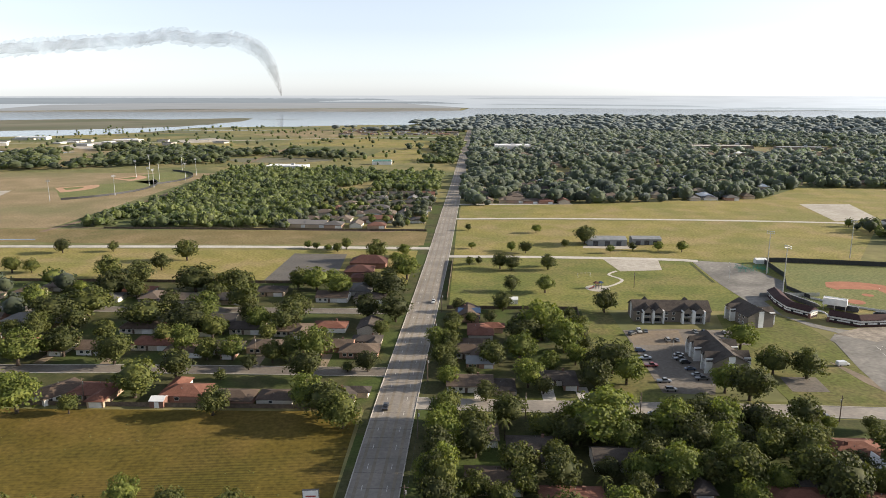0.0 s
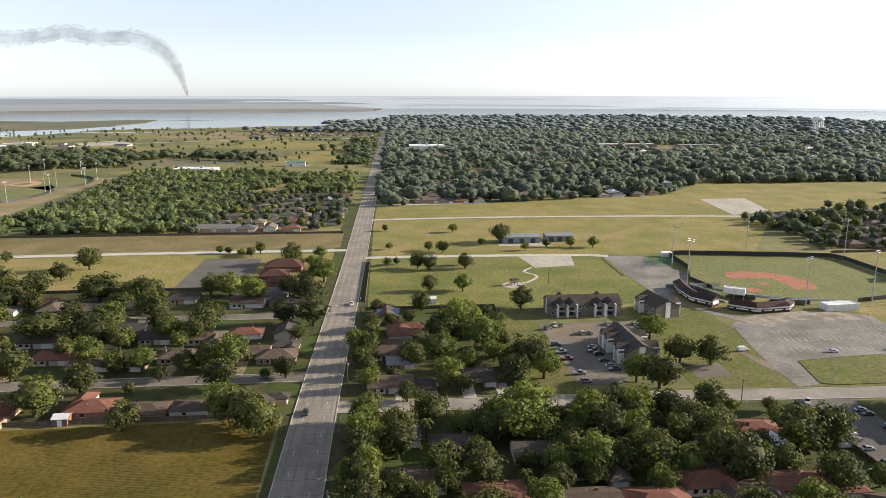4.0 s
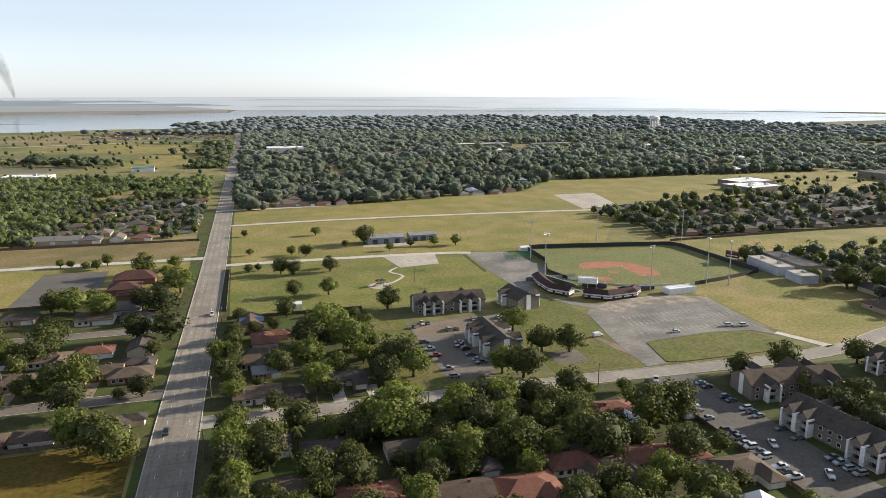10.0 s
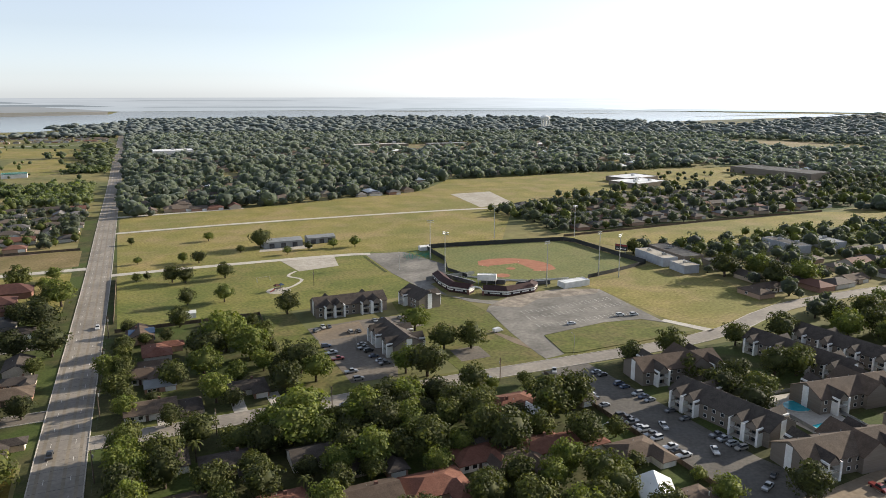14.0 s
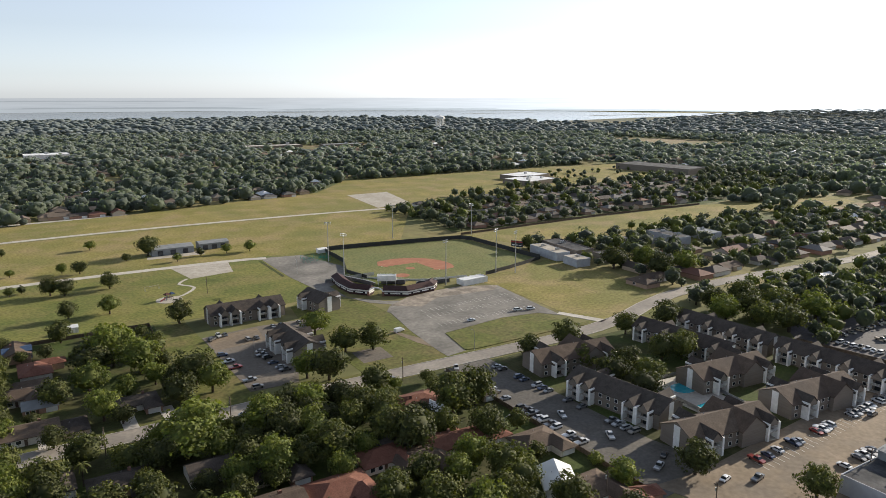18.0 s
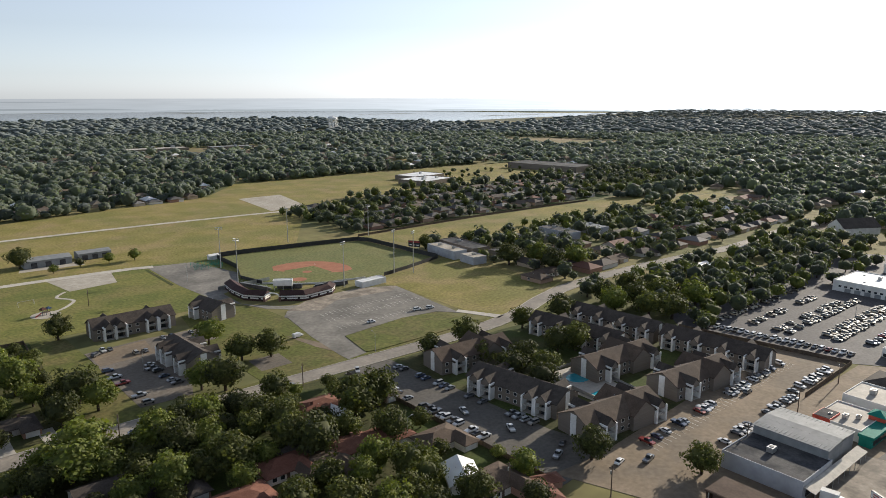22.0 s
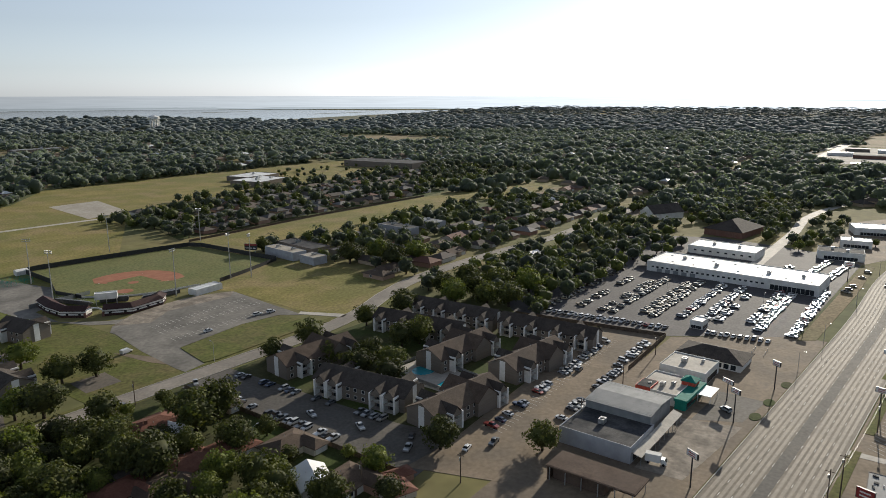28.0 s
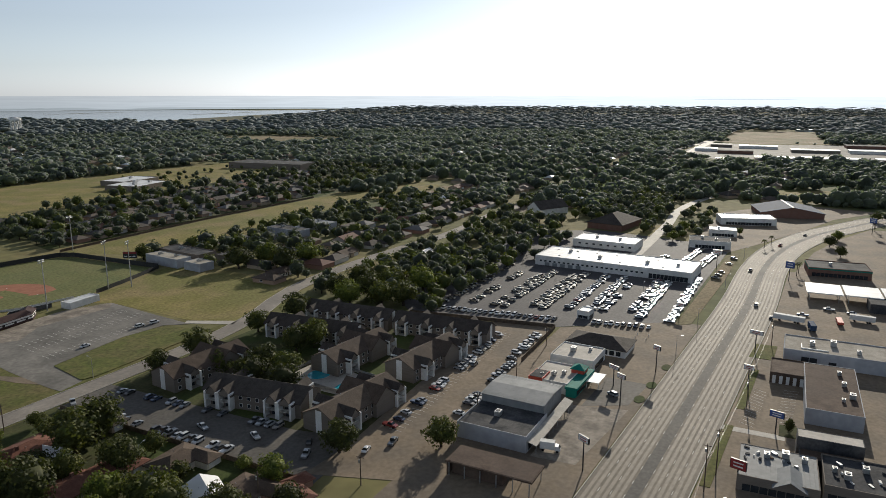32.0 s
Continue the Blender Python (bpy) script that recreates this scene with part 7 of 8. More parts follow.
for ob in [o for o in bpy.data.objects if o.parent is None and o.name.split(".")[0] in ("motel_block", "clinic")]:
    w = ob.children[0].dimensions
    for i in range(int(w[1] / 3.4)):
        part("window_bay", Geo().box(-w[0] / 2 - 0.02, -w[1] / 2 + 1.9 + i * 3.4, 0.4, 0.16, 1.3, 4.4), GLASS, ob, "dark two-storey window strip")
    part("roof_curb", Geo().box(w[0] * 0.36, 0, w[2] - 0.3, w[0] * 0.2, w[1] * 0.86, 1.3), TAR, ob, "raised dark roof part")
patch("clinic_car_park", [(380, 384), (425, 384), (425, 352), (390, 352)], 0.09, ASPHALT, "small car park under trees", "car park")
car_row(386, 372, 420, 372, 10, 90, 0.8, 0.5, far=True)
car_row(386, 362, 420, 362, 10, 90, 0.7, 0.5, far=True)
flat_building("pale_hall", "long pale hall beside the boulevard", 50, 120, 1395, 1440, 7, WHITEWALL, METALROOF, "hall", ((0, 5, 3),), 0)
flat_building("green_roof_hall", "hall with green roof beyond the trees", -150, -120, 1085, 1102, 6, WHITEWALL, TEAL, "hall", (), 4, TEAL)
flat_building("white_hall", "long white hall with pale roof", -290, -235, 1000, 1030, 6, WHITEWALL, METALROOF, "hall", ((8, 0, 2.5),), -8)
flat_building("white_hall", "white industrial hall on the plain", -1060, -990, 1630, 1655, 6, WHITEWALL, METALROOF, "hall", (), 6)
for k in range(26):
    rs = random.Random(300 + k)
    x, y = rs.uniform(-1150, -520), rs.uniform(1420, 1640)
    flat_building("plain_shed", "distant pale shed on the plain", x - rs.uniform(8, 22), x + rs.uniform(8, 22), y - 9, y + 9, rs.uniform(3, 6), CONCRETE, (METALROOF, GREYROOF, TAR)[k % 3], "shed", (), rs.uniform(-20, 20))
flat_building("mall", "long flat stained roof within the woods", 430, 560, 1425, 1460, 5, SIDING, CONCRETE, "school", ((0, 0, 4), (40, 5, 4)), -2)
flat_building("mall", "low flat-roofed wing within the woods", 600, 690, 1400, 1430, 4.5, SIDING, GREYROOF, "school", ((10, 0, 3),), -4)
patch("mall_yard", [(405, 1430), (450, 1325), (590, 1285), (740, 1380), (720, 1450), (440, 1475)], 0.08, DRY, "pale open yard within the woods", "field")
patch("hall_yard", [(8, 1330), (140, 1335), (150, 1440), (12, 1440)], 0.08, LOTCON, "paved yard of the boulevard hall", "car park")
patch("woods_clearing", [(1352, 1312), (1440, 1245), (1450, 990), (1273, 902), (1195, 1001), (1272, 1283)], 0.08, DRY, "pale dry clearing within the woods", "field")

tower = new("water_tower")
tagged(tower, "white water tower on many tall columns", "water tower")
part("tank", Geo().cone((0, 0, 33), (0, 0, 37), 9, 14, 20).cone((0, 0, 37), (0, 0, 42), 14, 14, 20).cone((0, 0, 42), (0, 0, 46), 14, 3, 20), TRIM, tower)
part("riser", Geo().cone((0, 0, 0), (0, 0, 33.5), 2.4, 2.4, 12), TRIM, tower)
for i in range(8):
    a = i * math.pi / 4
    part("column", Geo().cone((12 * math.cos(a), 12 * math.sin(a), 0), (12.4 * math.cos(a), 12.4 * math.sin(a), 38), 1.3, 1.3, 8), TRIM, tower)
place(tower, 1166, 1840)

# ---- ball fields on the left plain ----
for cx, cy, r, a0 in ((-484, 805, 112, -12), (-462, 895, 100, 10)):
    patch("far_ball_field", sector(cx, cy, r, a0 - 45, a0 + 55), 0.07, TURF, "green far ball field", "ball field")
    patch("far_infield", sector(cx, cy, r * 0.42, a0 - 42, a0 + 52), 0.09, DRYCLAY, "pale clay infield of a far ball field", "infield")
    patch("far_infield_grass", sector(cx + 10 * math.cos(radians(a0 + 5)), cy + 10 * math.sin(radians(a0 + 5)), r * 0.20, a0 - 40, a0 + 50), 0.105, TURF, "grass inside a far infield", "infield")
    pts = sector(cx, cy, r, a0 - 45, a0 + 55, 12)[1:]
    fence(pts, 2.4, BLACKPAINT, "dark fence round a far ball field", 8.0)
    for k in range(5):
        a = radians(a0 - 50 + k * 32)
        lamp_mast(cx + (r + 4) * math.cos(a), cy + (r + 4) * math.sin(a), 22, k * 40, 4, "far steel floodlight mast at a ball field")
patch("sports_ground", [(-700, 560), (-345, 560), (-350, 960), (-700, 960)], 0.04, DRY, "dry brown grass round the ball fields", "field")
patch("far_gravel", [(-560, 700), (-500, 720), (-520, 780), (-600, 770)], 0.07, GRAVEL, "pale gravel yard by the ball fields", "gravel lot")


def join_cars():
    """The far rows of the dealer's stock as one mesh."""
    vs, fs, mi, n = [], [], [], 0
    slots = [CARPAINT_FAR, GLASS, TYRE]
    for x, y, rot, k in far_cars:
        m = at(x, y, 0.12, rot)
        for ob, slot in [(k, 0)] + [(c, 1 if c.name.startswith("cabin") else 2) for c in k.children]:
            vs += [tuple(m @ v.co) for v in ob.data.vertices]
            fs += [tuple(n + i for i in p.vertices) for p in ob.data.polygons]
            mi += [slot] * len(ob.data.polygons)
            n += len(ob.data.vertices)
    me = bpy.data.meshes.new("parked_stock")
    me.from_pydata(vs, [], fs)
    for m in slots:
        me.materials.append(m)
    me.polygons.foreach_set("material_index", mi)
    tagged(new("parked_stock", me), "far rows of parked dealer cars", "cars", kind="stuff")


join_cars()


# ---- smoke over the far shore ----
def smoke():
    m, nt, bs = nodes_of("thin grey smoke", 1.0, 0.0)
    bs.inputs["Base Color"].default_value = (0.22, 0.22, 0.23, 1)
    pos = nt.nodes.new("ShaderNodeNewGeometry").outputs["Position"]
    fac = ramp_of(nt, noise_of(nt, pos, 0.012, 4.0), ((0.36, (0.04,) * 3), (0.66, (0.19,) * 3)))
    tr = nt.nodes.new("ShaderNodeBsdfTransparent")
    ms = nt.nodes.new("ShaderNodeMixShader")
    nt.links.new(fac, ms.inputs[0])
    nt.links.new(tr.outputs[0], ms.inputs[1])
    nt.links.new(bs.outputs[0], ms.inputs[2])
    nt.links.new(ms.outputs[0], nt.nodes["Material Output"].inputs["Surface"])
    g = Geo()
    line = smooth_line([(-14.7, 85), (-15.0, 190), (-15.6, 300), (-16.6, 380), (-18.4, 425), (-20.4, 418), (-22.5, 440), (-25, 405), (-29, 375), (-35, 330), (-48, 290)], 1.5)
    n = 14
    for k in (1.0, 0.62):
        vs, fs = [], []
        for i, (az, z) in enumerate(line):
            u = i / (len(line) - 1)
            r = (9 + 62 * min(1.0, u * 3.0) ** 0.8) * k
            for j in range(n):
                a = 2 * math.pi * j / n
                q = r * (1 + 0.55 * noise.noise(Vector((i * 0.78, math.cos(a) * 0.8, math.sin(a) * 0.8 + 3 * k))))
                d, w = 4700 + q * math.cos(a), radians(az)
                lift = q * 0.62 * math.sin(a)
                vs.append((d * math.sin(w) + q * 0.3 * math.sin(a), d * math.cos(w), z + lift))
        for i in range(len(line) - 1):
            fs += [(i * n + j, i * n + (j + 1) % n, (i + 1) * n + (j + 1) % n, (i + 1) * n + j) for j in range(n)]
        g.add(vs, fs)
    tagged(part("smoke_plume", g, m, smooth=True), "thin grey smoke plume drifting from the far shore", "smoke", kind="stuff")


smoke()

for k in range(9):
    q = random.Random(700 + k)
    patch("plain_field", shape(q.uniform(-1000, -120), q.uniform(1150, 2100), q.uniform(60, 180), q.uniform(25, 60), 20 + k, 24, 0.25), 0.05, (DRY, GRASS, MARSH)[k % 3], "patch of different grass on the coastal plain", "field")
road("plain_road", [(-20, 1750), (-300, 1720), (-700, 1560), (-1200, 1500)], 8, CONCRETE, "pale road across the coastal plain", 0.1, False, 40)

# open ground of the plain
patch("bare_ground", [(-572, 1843), (-486, 2024), (-320, 2080), (-240, 1900), (-370, 1706)], 0.06, DRY, "dry bare ground on the coastal plain", "field")
patch("plain_meadow", [(-320, 1590), (-263, 1703), (-72, 1621), (-74, 1423), (-221, 1427)], 0.06, GRASS, "open green meadow on the plain", "field")
patch("plain_meadow", [(-180, 1155), (-166, 1343), (-73, 1395), (-54, 1202), (-102, 1107)], 0.06, GRASS, "dry meadow beside the boulevard", "field")
patch("work_yard", [(-853, 1441), (-815, 1637), (-743, 1564), (-740, 1356)], 0.06, GRAVEL, "pale industrial yard on the plain", "gravel lot")
patch("work_yard", [(-680, 1634), (-612, 1711), (-534, 1594), (-619, 1528)], 0.06, GRAVEL, "pale storage yard on the plain", "gravel lot")
patch("plain_meadow", [(-700, 1498), (-545, 1590), (-446, 1432), (-613, 1353)], 0.055, GRASS, "open grass beyond the thicket", "field")
patch("plain_meadow", [(-618, 1037), (-754, 1272), (-645, 1354), (-611, 1165)], 0.055, DRY, "tan grass beside the thicket", "field")
# rows of roofs of a far subdivision
for k in range(4):
    q = random.Random(900 + k)
    for i in range(16):
        x, y = -335 + i * 20 + q.uniform(-3, 3), 1850 + k * 75 + q.uniform(-6, 6)
        if x < -14 + (y - 900) * 0.0165 - 14 and q.random() < 0.85:
            spawn(q.choice(FAR), at(x, y, 0, q.choice((0, 90, 8)), (1.1, 1.1, 1.1)))

# single trees
tree(-184.6, 266.5, 9.2)
tree(-157.8, 223.7, 8.9)
tree(-203.0, 322.2, 10.3)
tree(-190.2, 332.3, 12.7)
tree(-153.5, 315.0, 10.7)
tree(-146.8, 327.7, 6.9)
tree(-130.1, 307.2, 11.8)
tree(-145.6, 269.2, 8.1)
tree(-171.6, 277.3, 7.2)
tree(-139.2, 223.7, 3.9)
tree(-122.3, 237.6, 8.8)
tree(-114.1, 255.3, 6.6)
oak(-88.4, 224.2, 5.9)
tree(-122.3, 284.2, 6.7)
tree(-128.8, 325.0, 8.3)
fresh(-98.5, 275.4, 5.3)
tree(-115.9, 300.5, 6.4)
tree(-216.3, 403.2, 7.6)
tree(-190.9, 389.3, 9.8)
tree(-193.3, 425.1, 6.2)
tree(-187.5, 451.7, 7.5)
tree(-282.9, 414.7, 6.1)
tree(-271.4, 416.1, 4.9)
tree(-283.0, 470.7, 5.9)
tree(-249.9, 476.2, 4.0)
tree(-153.3, 377.9, 11.1)
tree(-127.6, 372.8, 9.4)
tree(-84.8, 326.6, 8.3)
tree(-70.5, 369.7, 7.7)
tree(-85.2, 380.5, 8.7)
tree(-49.6, 331.4, 6.9)
tree(-35.4, 328.5, 8.3)
tree(-42.7, 370.0, 9.2)
tree(-36.8, 408.7, 8.4)
tree(-61.7, 456.4, 7.5)
tree(-115.3, 491.7, 3.0)
tree(-108.8, 490.0, 3.0)
tree(-99.5, 484.0, 2.8)
tree(-87.2, 489.4, 4.4)
fresh(-64.2, 276.4, 7.6)
tree(-63.1, 255.8, 7.1)
oak(-48.8, 223.5, 7.7)
oak(-41.7, 216.4, 7.0)
tree(-56.1, 229.8, 7.0)
tree(-40.2, 265.3, 5.1)
bush(-48.3, 265.2, 2.8)
tree(-85.0, 311.1, 7.2)
tree(-97.5, 312.8, 6.6)
tree(-115.7, 345.2, 8.7)
tree(-196.4, 297.5, 6.4)
fresh(-92.8, 168.0, 4.6)
tree(-78.6, 165.4, 4.5)
tree(-63.9, 166.4, 3.8)
tree(-184.8, 309.5, 6.6)
tree(-224.5, 343.4, 7.3)
tree(-193.3, 364.4, 9.2)
tree(-134.7, 292.6, 5.0)
tree(-88.4, 265.2, 3.4)
bush(-96.4, 254.9, 2.8)
tree(-13.1, 291.8, 5.5)
tree(-11.1, 274.0, 4.6)
tree(17.7, 347.9, 5.8)
tree(24.2, 385.1, 4.8)
tree(42.9, 382.8, 5.5)
tree(69.2, 347.3, 6.5)
tree(85.4, 513.9, 8.3)
tree(20.0, 437.0, 5.4)
tree(26.9, 432.9, 5.3)
tree(50.1, 435.2, 5.3)
tree(30.1, 488.6, 3.6)
tree(39.5, 482.2, 4.9)
tree(2.2, 495.2, 2.8)
tree(69.7, 503.4, 2.9)
tree(98.5, 484.2, 3.1)
tree(116.3, 493.8, 3.2)
tree(133.7, 492.5, 3.6)
fresh(149.3, 489.2, 4.4)
tree(25.3, 297.0, 9.3)
fresh(33.5, 305.1, 10.2)
fresh(41.7, 290.2, 8.5)
fresh(21.5, 278.1, 7.0)
tree(9.7, 273.1, 6.3)
fresh(23.0, 252.1, 5.9)
tree(50.6, 308.7, 5.8)
tree(57.7, 267.2, 8.4)
tree(48.2, 250.7, 6.4)
tree(61.0, 256.4, 6.5)
tree(41.0, 209.3, 9.9)
tree(48.8, 203.8, 6.1)
fresh(65.7, 211.7, 7.2)
tree(69.3, 202.8, 7.0)
tree(78.6, 204.9, 6.1)
tree(118.9, 296.6, 6.8)
tree(120.6, 266.9, 6.7)
tree(132.7, 264.5, 6.6)
tree(102.7, 243.4, 8.2)
tree(96.1, 249.9, 6.3)
tree(119.9, 221.6, 2.8)
oak(133.9, 220.3, 3.3)
tree(95.3, 216.6, 6.4)
tree(97.1, 203.8, 7.0)
tree(101.9, 195.7, 6.7)
tree(78.5, 184.1, 7.2)
tree(68.0, 185.1, 5.6)
fresh(60.6, 184.9, 7.2)
tree(14.6, 189.2, 5.8)
tree(2.4, 209.3, 6.3)
tree(-3.9, 203.6, 5.3)
fresh(-10.7, 183.7, 4.9)
tree(2.2, 175.5, 4.7)
tree(16.3, 178.9, 4.7)
tree(26.6, 192.8, 5.0)
bush(33.5, 212.5, 3.7)
bush(30.0, 221.3, 3.3)
tree(6.7, 239.3, 4.1)
oak(185.4, 221.0, 5.8)
oak(206.7, 220.4, 7.1)
oak(241.8, 219.3, 6.2)
oak(265.3, 215.0, 7.5)
tree(112.0, 221.7, 6.3)
tree(97.8, 185.1, 7.2)
tree(138.1, 194.2, 7.5)
tree(125.8, 169.8, 6.2)
tree(115.9, 147.7, 6.3)
tree(94.6, 157.9, 5.6)
tree(96.1, 151.1, 3.9)
bush(131.9, 152.6, 3.4)
oak(205.3, 184.2, 6.8)
oak(205.2, 172.4, 6.6)
tree(193.5, 180.5, 6.6)
tree(192.6, 164.0, 6.3)
tree(229.1, 187.1, 6.6)
tree(237.2, 183.4, 7.2)
tree(195.9, 198.6, 5.2)
tree(306.6, 219.4, 7.4)
tree(296.6, 205.3, 8.4)
tree(311.4, 201.1, 8.6)
tree(330.2, 200.6, 8.8)
tree(308.9, 179.7, 9.5)
tree(326.4, 218.1, 7.6)
tree(303.0, 189.3, 8.2)
tree(337.2, 183.2, 8.6)
tree(47.1, 221.7, 9.9)
tree(102.1, 176.4, 7.9)
tree(127.7, 192.7, 8.9)
tree(121.5, 125.5, 6.1)
tree(142.3, 126.6, 4.9)
tree(143.6, 139.1, 2.6)
tree(182.8, 93.2, 5.6)
oak(320.4, 386.5, 6.1)
tree(330.6, 312.9, 9.1)
tree(339.8, 283.5, 8.8)
tree(347.7, 304.3, 7.4)
tree(361.6, 281.6, 9.0)
tree(165.1, 119.7, 6.2)
tree(133.0, 113.5, 4.6)
tree(115.3, 179.9, 5.2)
tree(77.7, 195.1, 6.2)
fresh(87.6, 181.3, 4.7)

tree(0.7, 446.5, 2.9)
tree(6.7, 449.9, 2.6)
tree(49.3, 444.1, 3.3)
tree(53.5, 554.7, 4.1)
tree(-0.4, 564.1, 2.8)
tree(35.1, 345.0, 2.5)
tree(44.2, 340.5, 2.2)

# trees that fill the blocks
grove(-220, -40, 270, 395, 30, 3.5, 6.0, NEAR + TALL, 3, 0.62)
grove(-415, -215, 232, 395, 60, 4.0, 6.5, MID, 3, 0.6)
grove(-210, -45, 232, 258, 3, 2.5, 4.0, NEAR, 4, 0.8)
grove(-8, 52, 246, 348, 20, 2.8, 4.8, NEAR, 5, 0.6)
grove(-6, 140, 125, 226, 74, 3.8, 6.6, NEAR + TALL, 6, 0.54)
for y in (168, 180, 193, 205, 217):
    tree(-8.5, y, 5.2, 12.5)
    tree(-6.5, y + 6, 4.6, 13.0)
for y in (251, 263, 276, 290, 304, 318):
    tree(-7.5, y, 4.2, 9.0)
for i in range(9):
    bush(-150 + i * 11.5, 163 + (i % 3) * 1.5, 3.4)
grove(-62, -37, 232, 395, 5, 2.5, 4.0, NEAR + TALL, 31, 0.6)
for x, y, r in ((587, 79, 4.5), (545, 81, 4), (592, 38, 3), (572, -24, 5), (601, -30, 4.5), (703, -62, 5), (540, -30, 4), (243.5, -5, 2)):
    tree(x, y, r)


def palm(x, y, h):
    root = new("palm_tree")
    tagged(root, "slim palm tree with drooping fronds", "palm tree", "palm trees")
    part("trunk", Geo().cone((0, 0, -0.2), (0.2, 0, h), 0.22, 0.15, 8), BARK, root)
    g = Geo()
    for i in range(18):
        a, up = i * 2.4, 0.5 + 0.5 * math.sin(i * 1.7)
        prev = (0.2, 0, h)
        for k in range(1, 5):
            t = k / 4
            p = (0.2 + math.cos(a) * 2.4 * t, math.sin(a) * 2.4 * t, h + up * 1.6 * t - 2.2 * t * t)
            w = 0.28 * (1 - abs(t - 0.5))
            sx, sy = -math.sin(a) * w, math.cos(a) * w
            n = len(g.v)
            g.add([(prev[0] - sx, prev[1] - sy, prev[2]), (prev[0] + sx, prev[1] + sy, prev[2]), (p[0] + sx, p[1] + sy, p[2]), (p[0] - sx, p[1] - sy, p[2])], [(0, 1, 2, 3)])
            prev = p
    part("fronds", g, LEAF, root)
    return place(root, x, y)


for x, y, h in ((470, -4, 8), (478, -5, 7), (655, -58, 9), (662, -58, 8), (12, 210, 7), (38, 178, 6), (560, 14, 7), (545, 18, 6.5)):
    palm(x, y, h)

# weeds and tufts that speckle the open grass
def tufts():
    rs = np.random.RandomState(9)
    v0, f0 = lumpy(rs, 1, 0.4)
    vs, fs, n = [], [], 0
    for x0, x1, y0, y1, k in ((-8, 255, 356, 610, 900), (0, 340, 625, 690, 350), (350, 800, 660, 810, 400), (-400, -130, 402, 482, 260), (-400, -40, 100, 224, 700), (246, 310, 262, 340, 30), (176, 228, 244, 260, 25), (330, 600, 408, 452, 250)):
        for _ in range(k):
            x, y, r = rs.uniform(x0, x1), rs.uniform(y0, y1), rs.choice((0.1, 0.14, 0.2, 0.32))
            if any(a < x < b and c < y < d for a, b, c, d in ((85, 145, 428, 525), (140, 320, 345, 475), (60, 95, 385, 440), (-20, 200, 463, 476))):
                continue
            vs.append(v0 * (r, r, r * 0.55) + (x, y, 0.05))
            fs.append(np.array(f0) + n)
            n += len(v0)
    me = bpy.data.meshes.new("grass_tufts")
    me.from_pydata(np.concatenate(vs).tolist(), [], np.concatenate(fs).tolist())
    me.materials.append(LAWN)
    tagged(new("grass_tufts", me), "scattered weed tufts in the open grass", "grass", kind="stuff")


tufts()

for x, y, r in ((-44, 470, 5), (-47, 448, 4.5), (-43, 424, 5), (-46, 404, 5.5), (-95, 396, 5), (-92, 480, 3.5)):
    tree(x, y, r)

# ---- blocks with houses and smaller trees ----
for k, y in enumerate((482, 505, 532, 556, 582, 606)):
    far_row(330 + k * 4, 640 + k * 30, y, 17 + k, -2, 40 + k)
for k, y in enumerate((272, 300, 322)):
    far_row(330, 640, y, 17, 0, 60 + k, 0.25)
far_row(500, 760, 350, 12, 0, 66, 0.3)
for k, y in enumerate((575, 600, 632, 660, 695, 720, 752)):
    far_row(-150 + k * 6, -38, y, 7, 0, 80 + k)
for k, y in enumerate((712, 740, 772, 800, 835, 865)):
    far_row(0, (105 if k == 0 else 290 - k * 8), y, 14, 2, 90 + k, 0.4)
far_row(-400, -50, 380, 18, 0, 97, 0.2)
far_row(-400, -50, 320, 18, 0, 98, 0.3)
far_row(-400, -50, 360, 16, 0, 99, 0.3)
grove(315, 420, 470, 600, 90, 2.8, 6.6, MID, 7)
grove(420, 900, 470, 650, 330, 2.8, 6.8, MID, 8)
grove(322, 650, 264, 392, 135, 3.0, 6.6, MID, 9)
grove(300, 430, 160, 245, 72, 4.0, 6.0, MID, 10)
grove(430, 560, 152, 244, 60, 4.0, 6.0, MID, 21)
grove(560, 800, 104, 250, 210, 4.0, 6.0, MID, 22)
grove(560, 720, 64, 92, 26, 3.0, 4.5, MID, 24)
grove(480, 720, -240, -70, 70, 3.5, 5.5, MID, 23)
grove(600, 820, 655, 770, 34, 2.4, 3.4, MID, 25)
grove(420, 640, 392, 404, 14, 3.0, 4.0, MID, 26)
grove(-160, -36, 565, 780, 110, 3.0, 5.0, MID, 11)
grove(-160, -36, 562, 780, 90, 2.6, 4.4, MID, 12, 0.45)
grove(330, 640, 470, 610, 60, 2.6, 4.4, MID, 13, 0.45)
grove(322, 660, 258, 392, 110, 3.0, 5.2, MID, 14, 0.42)


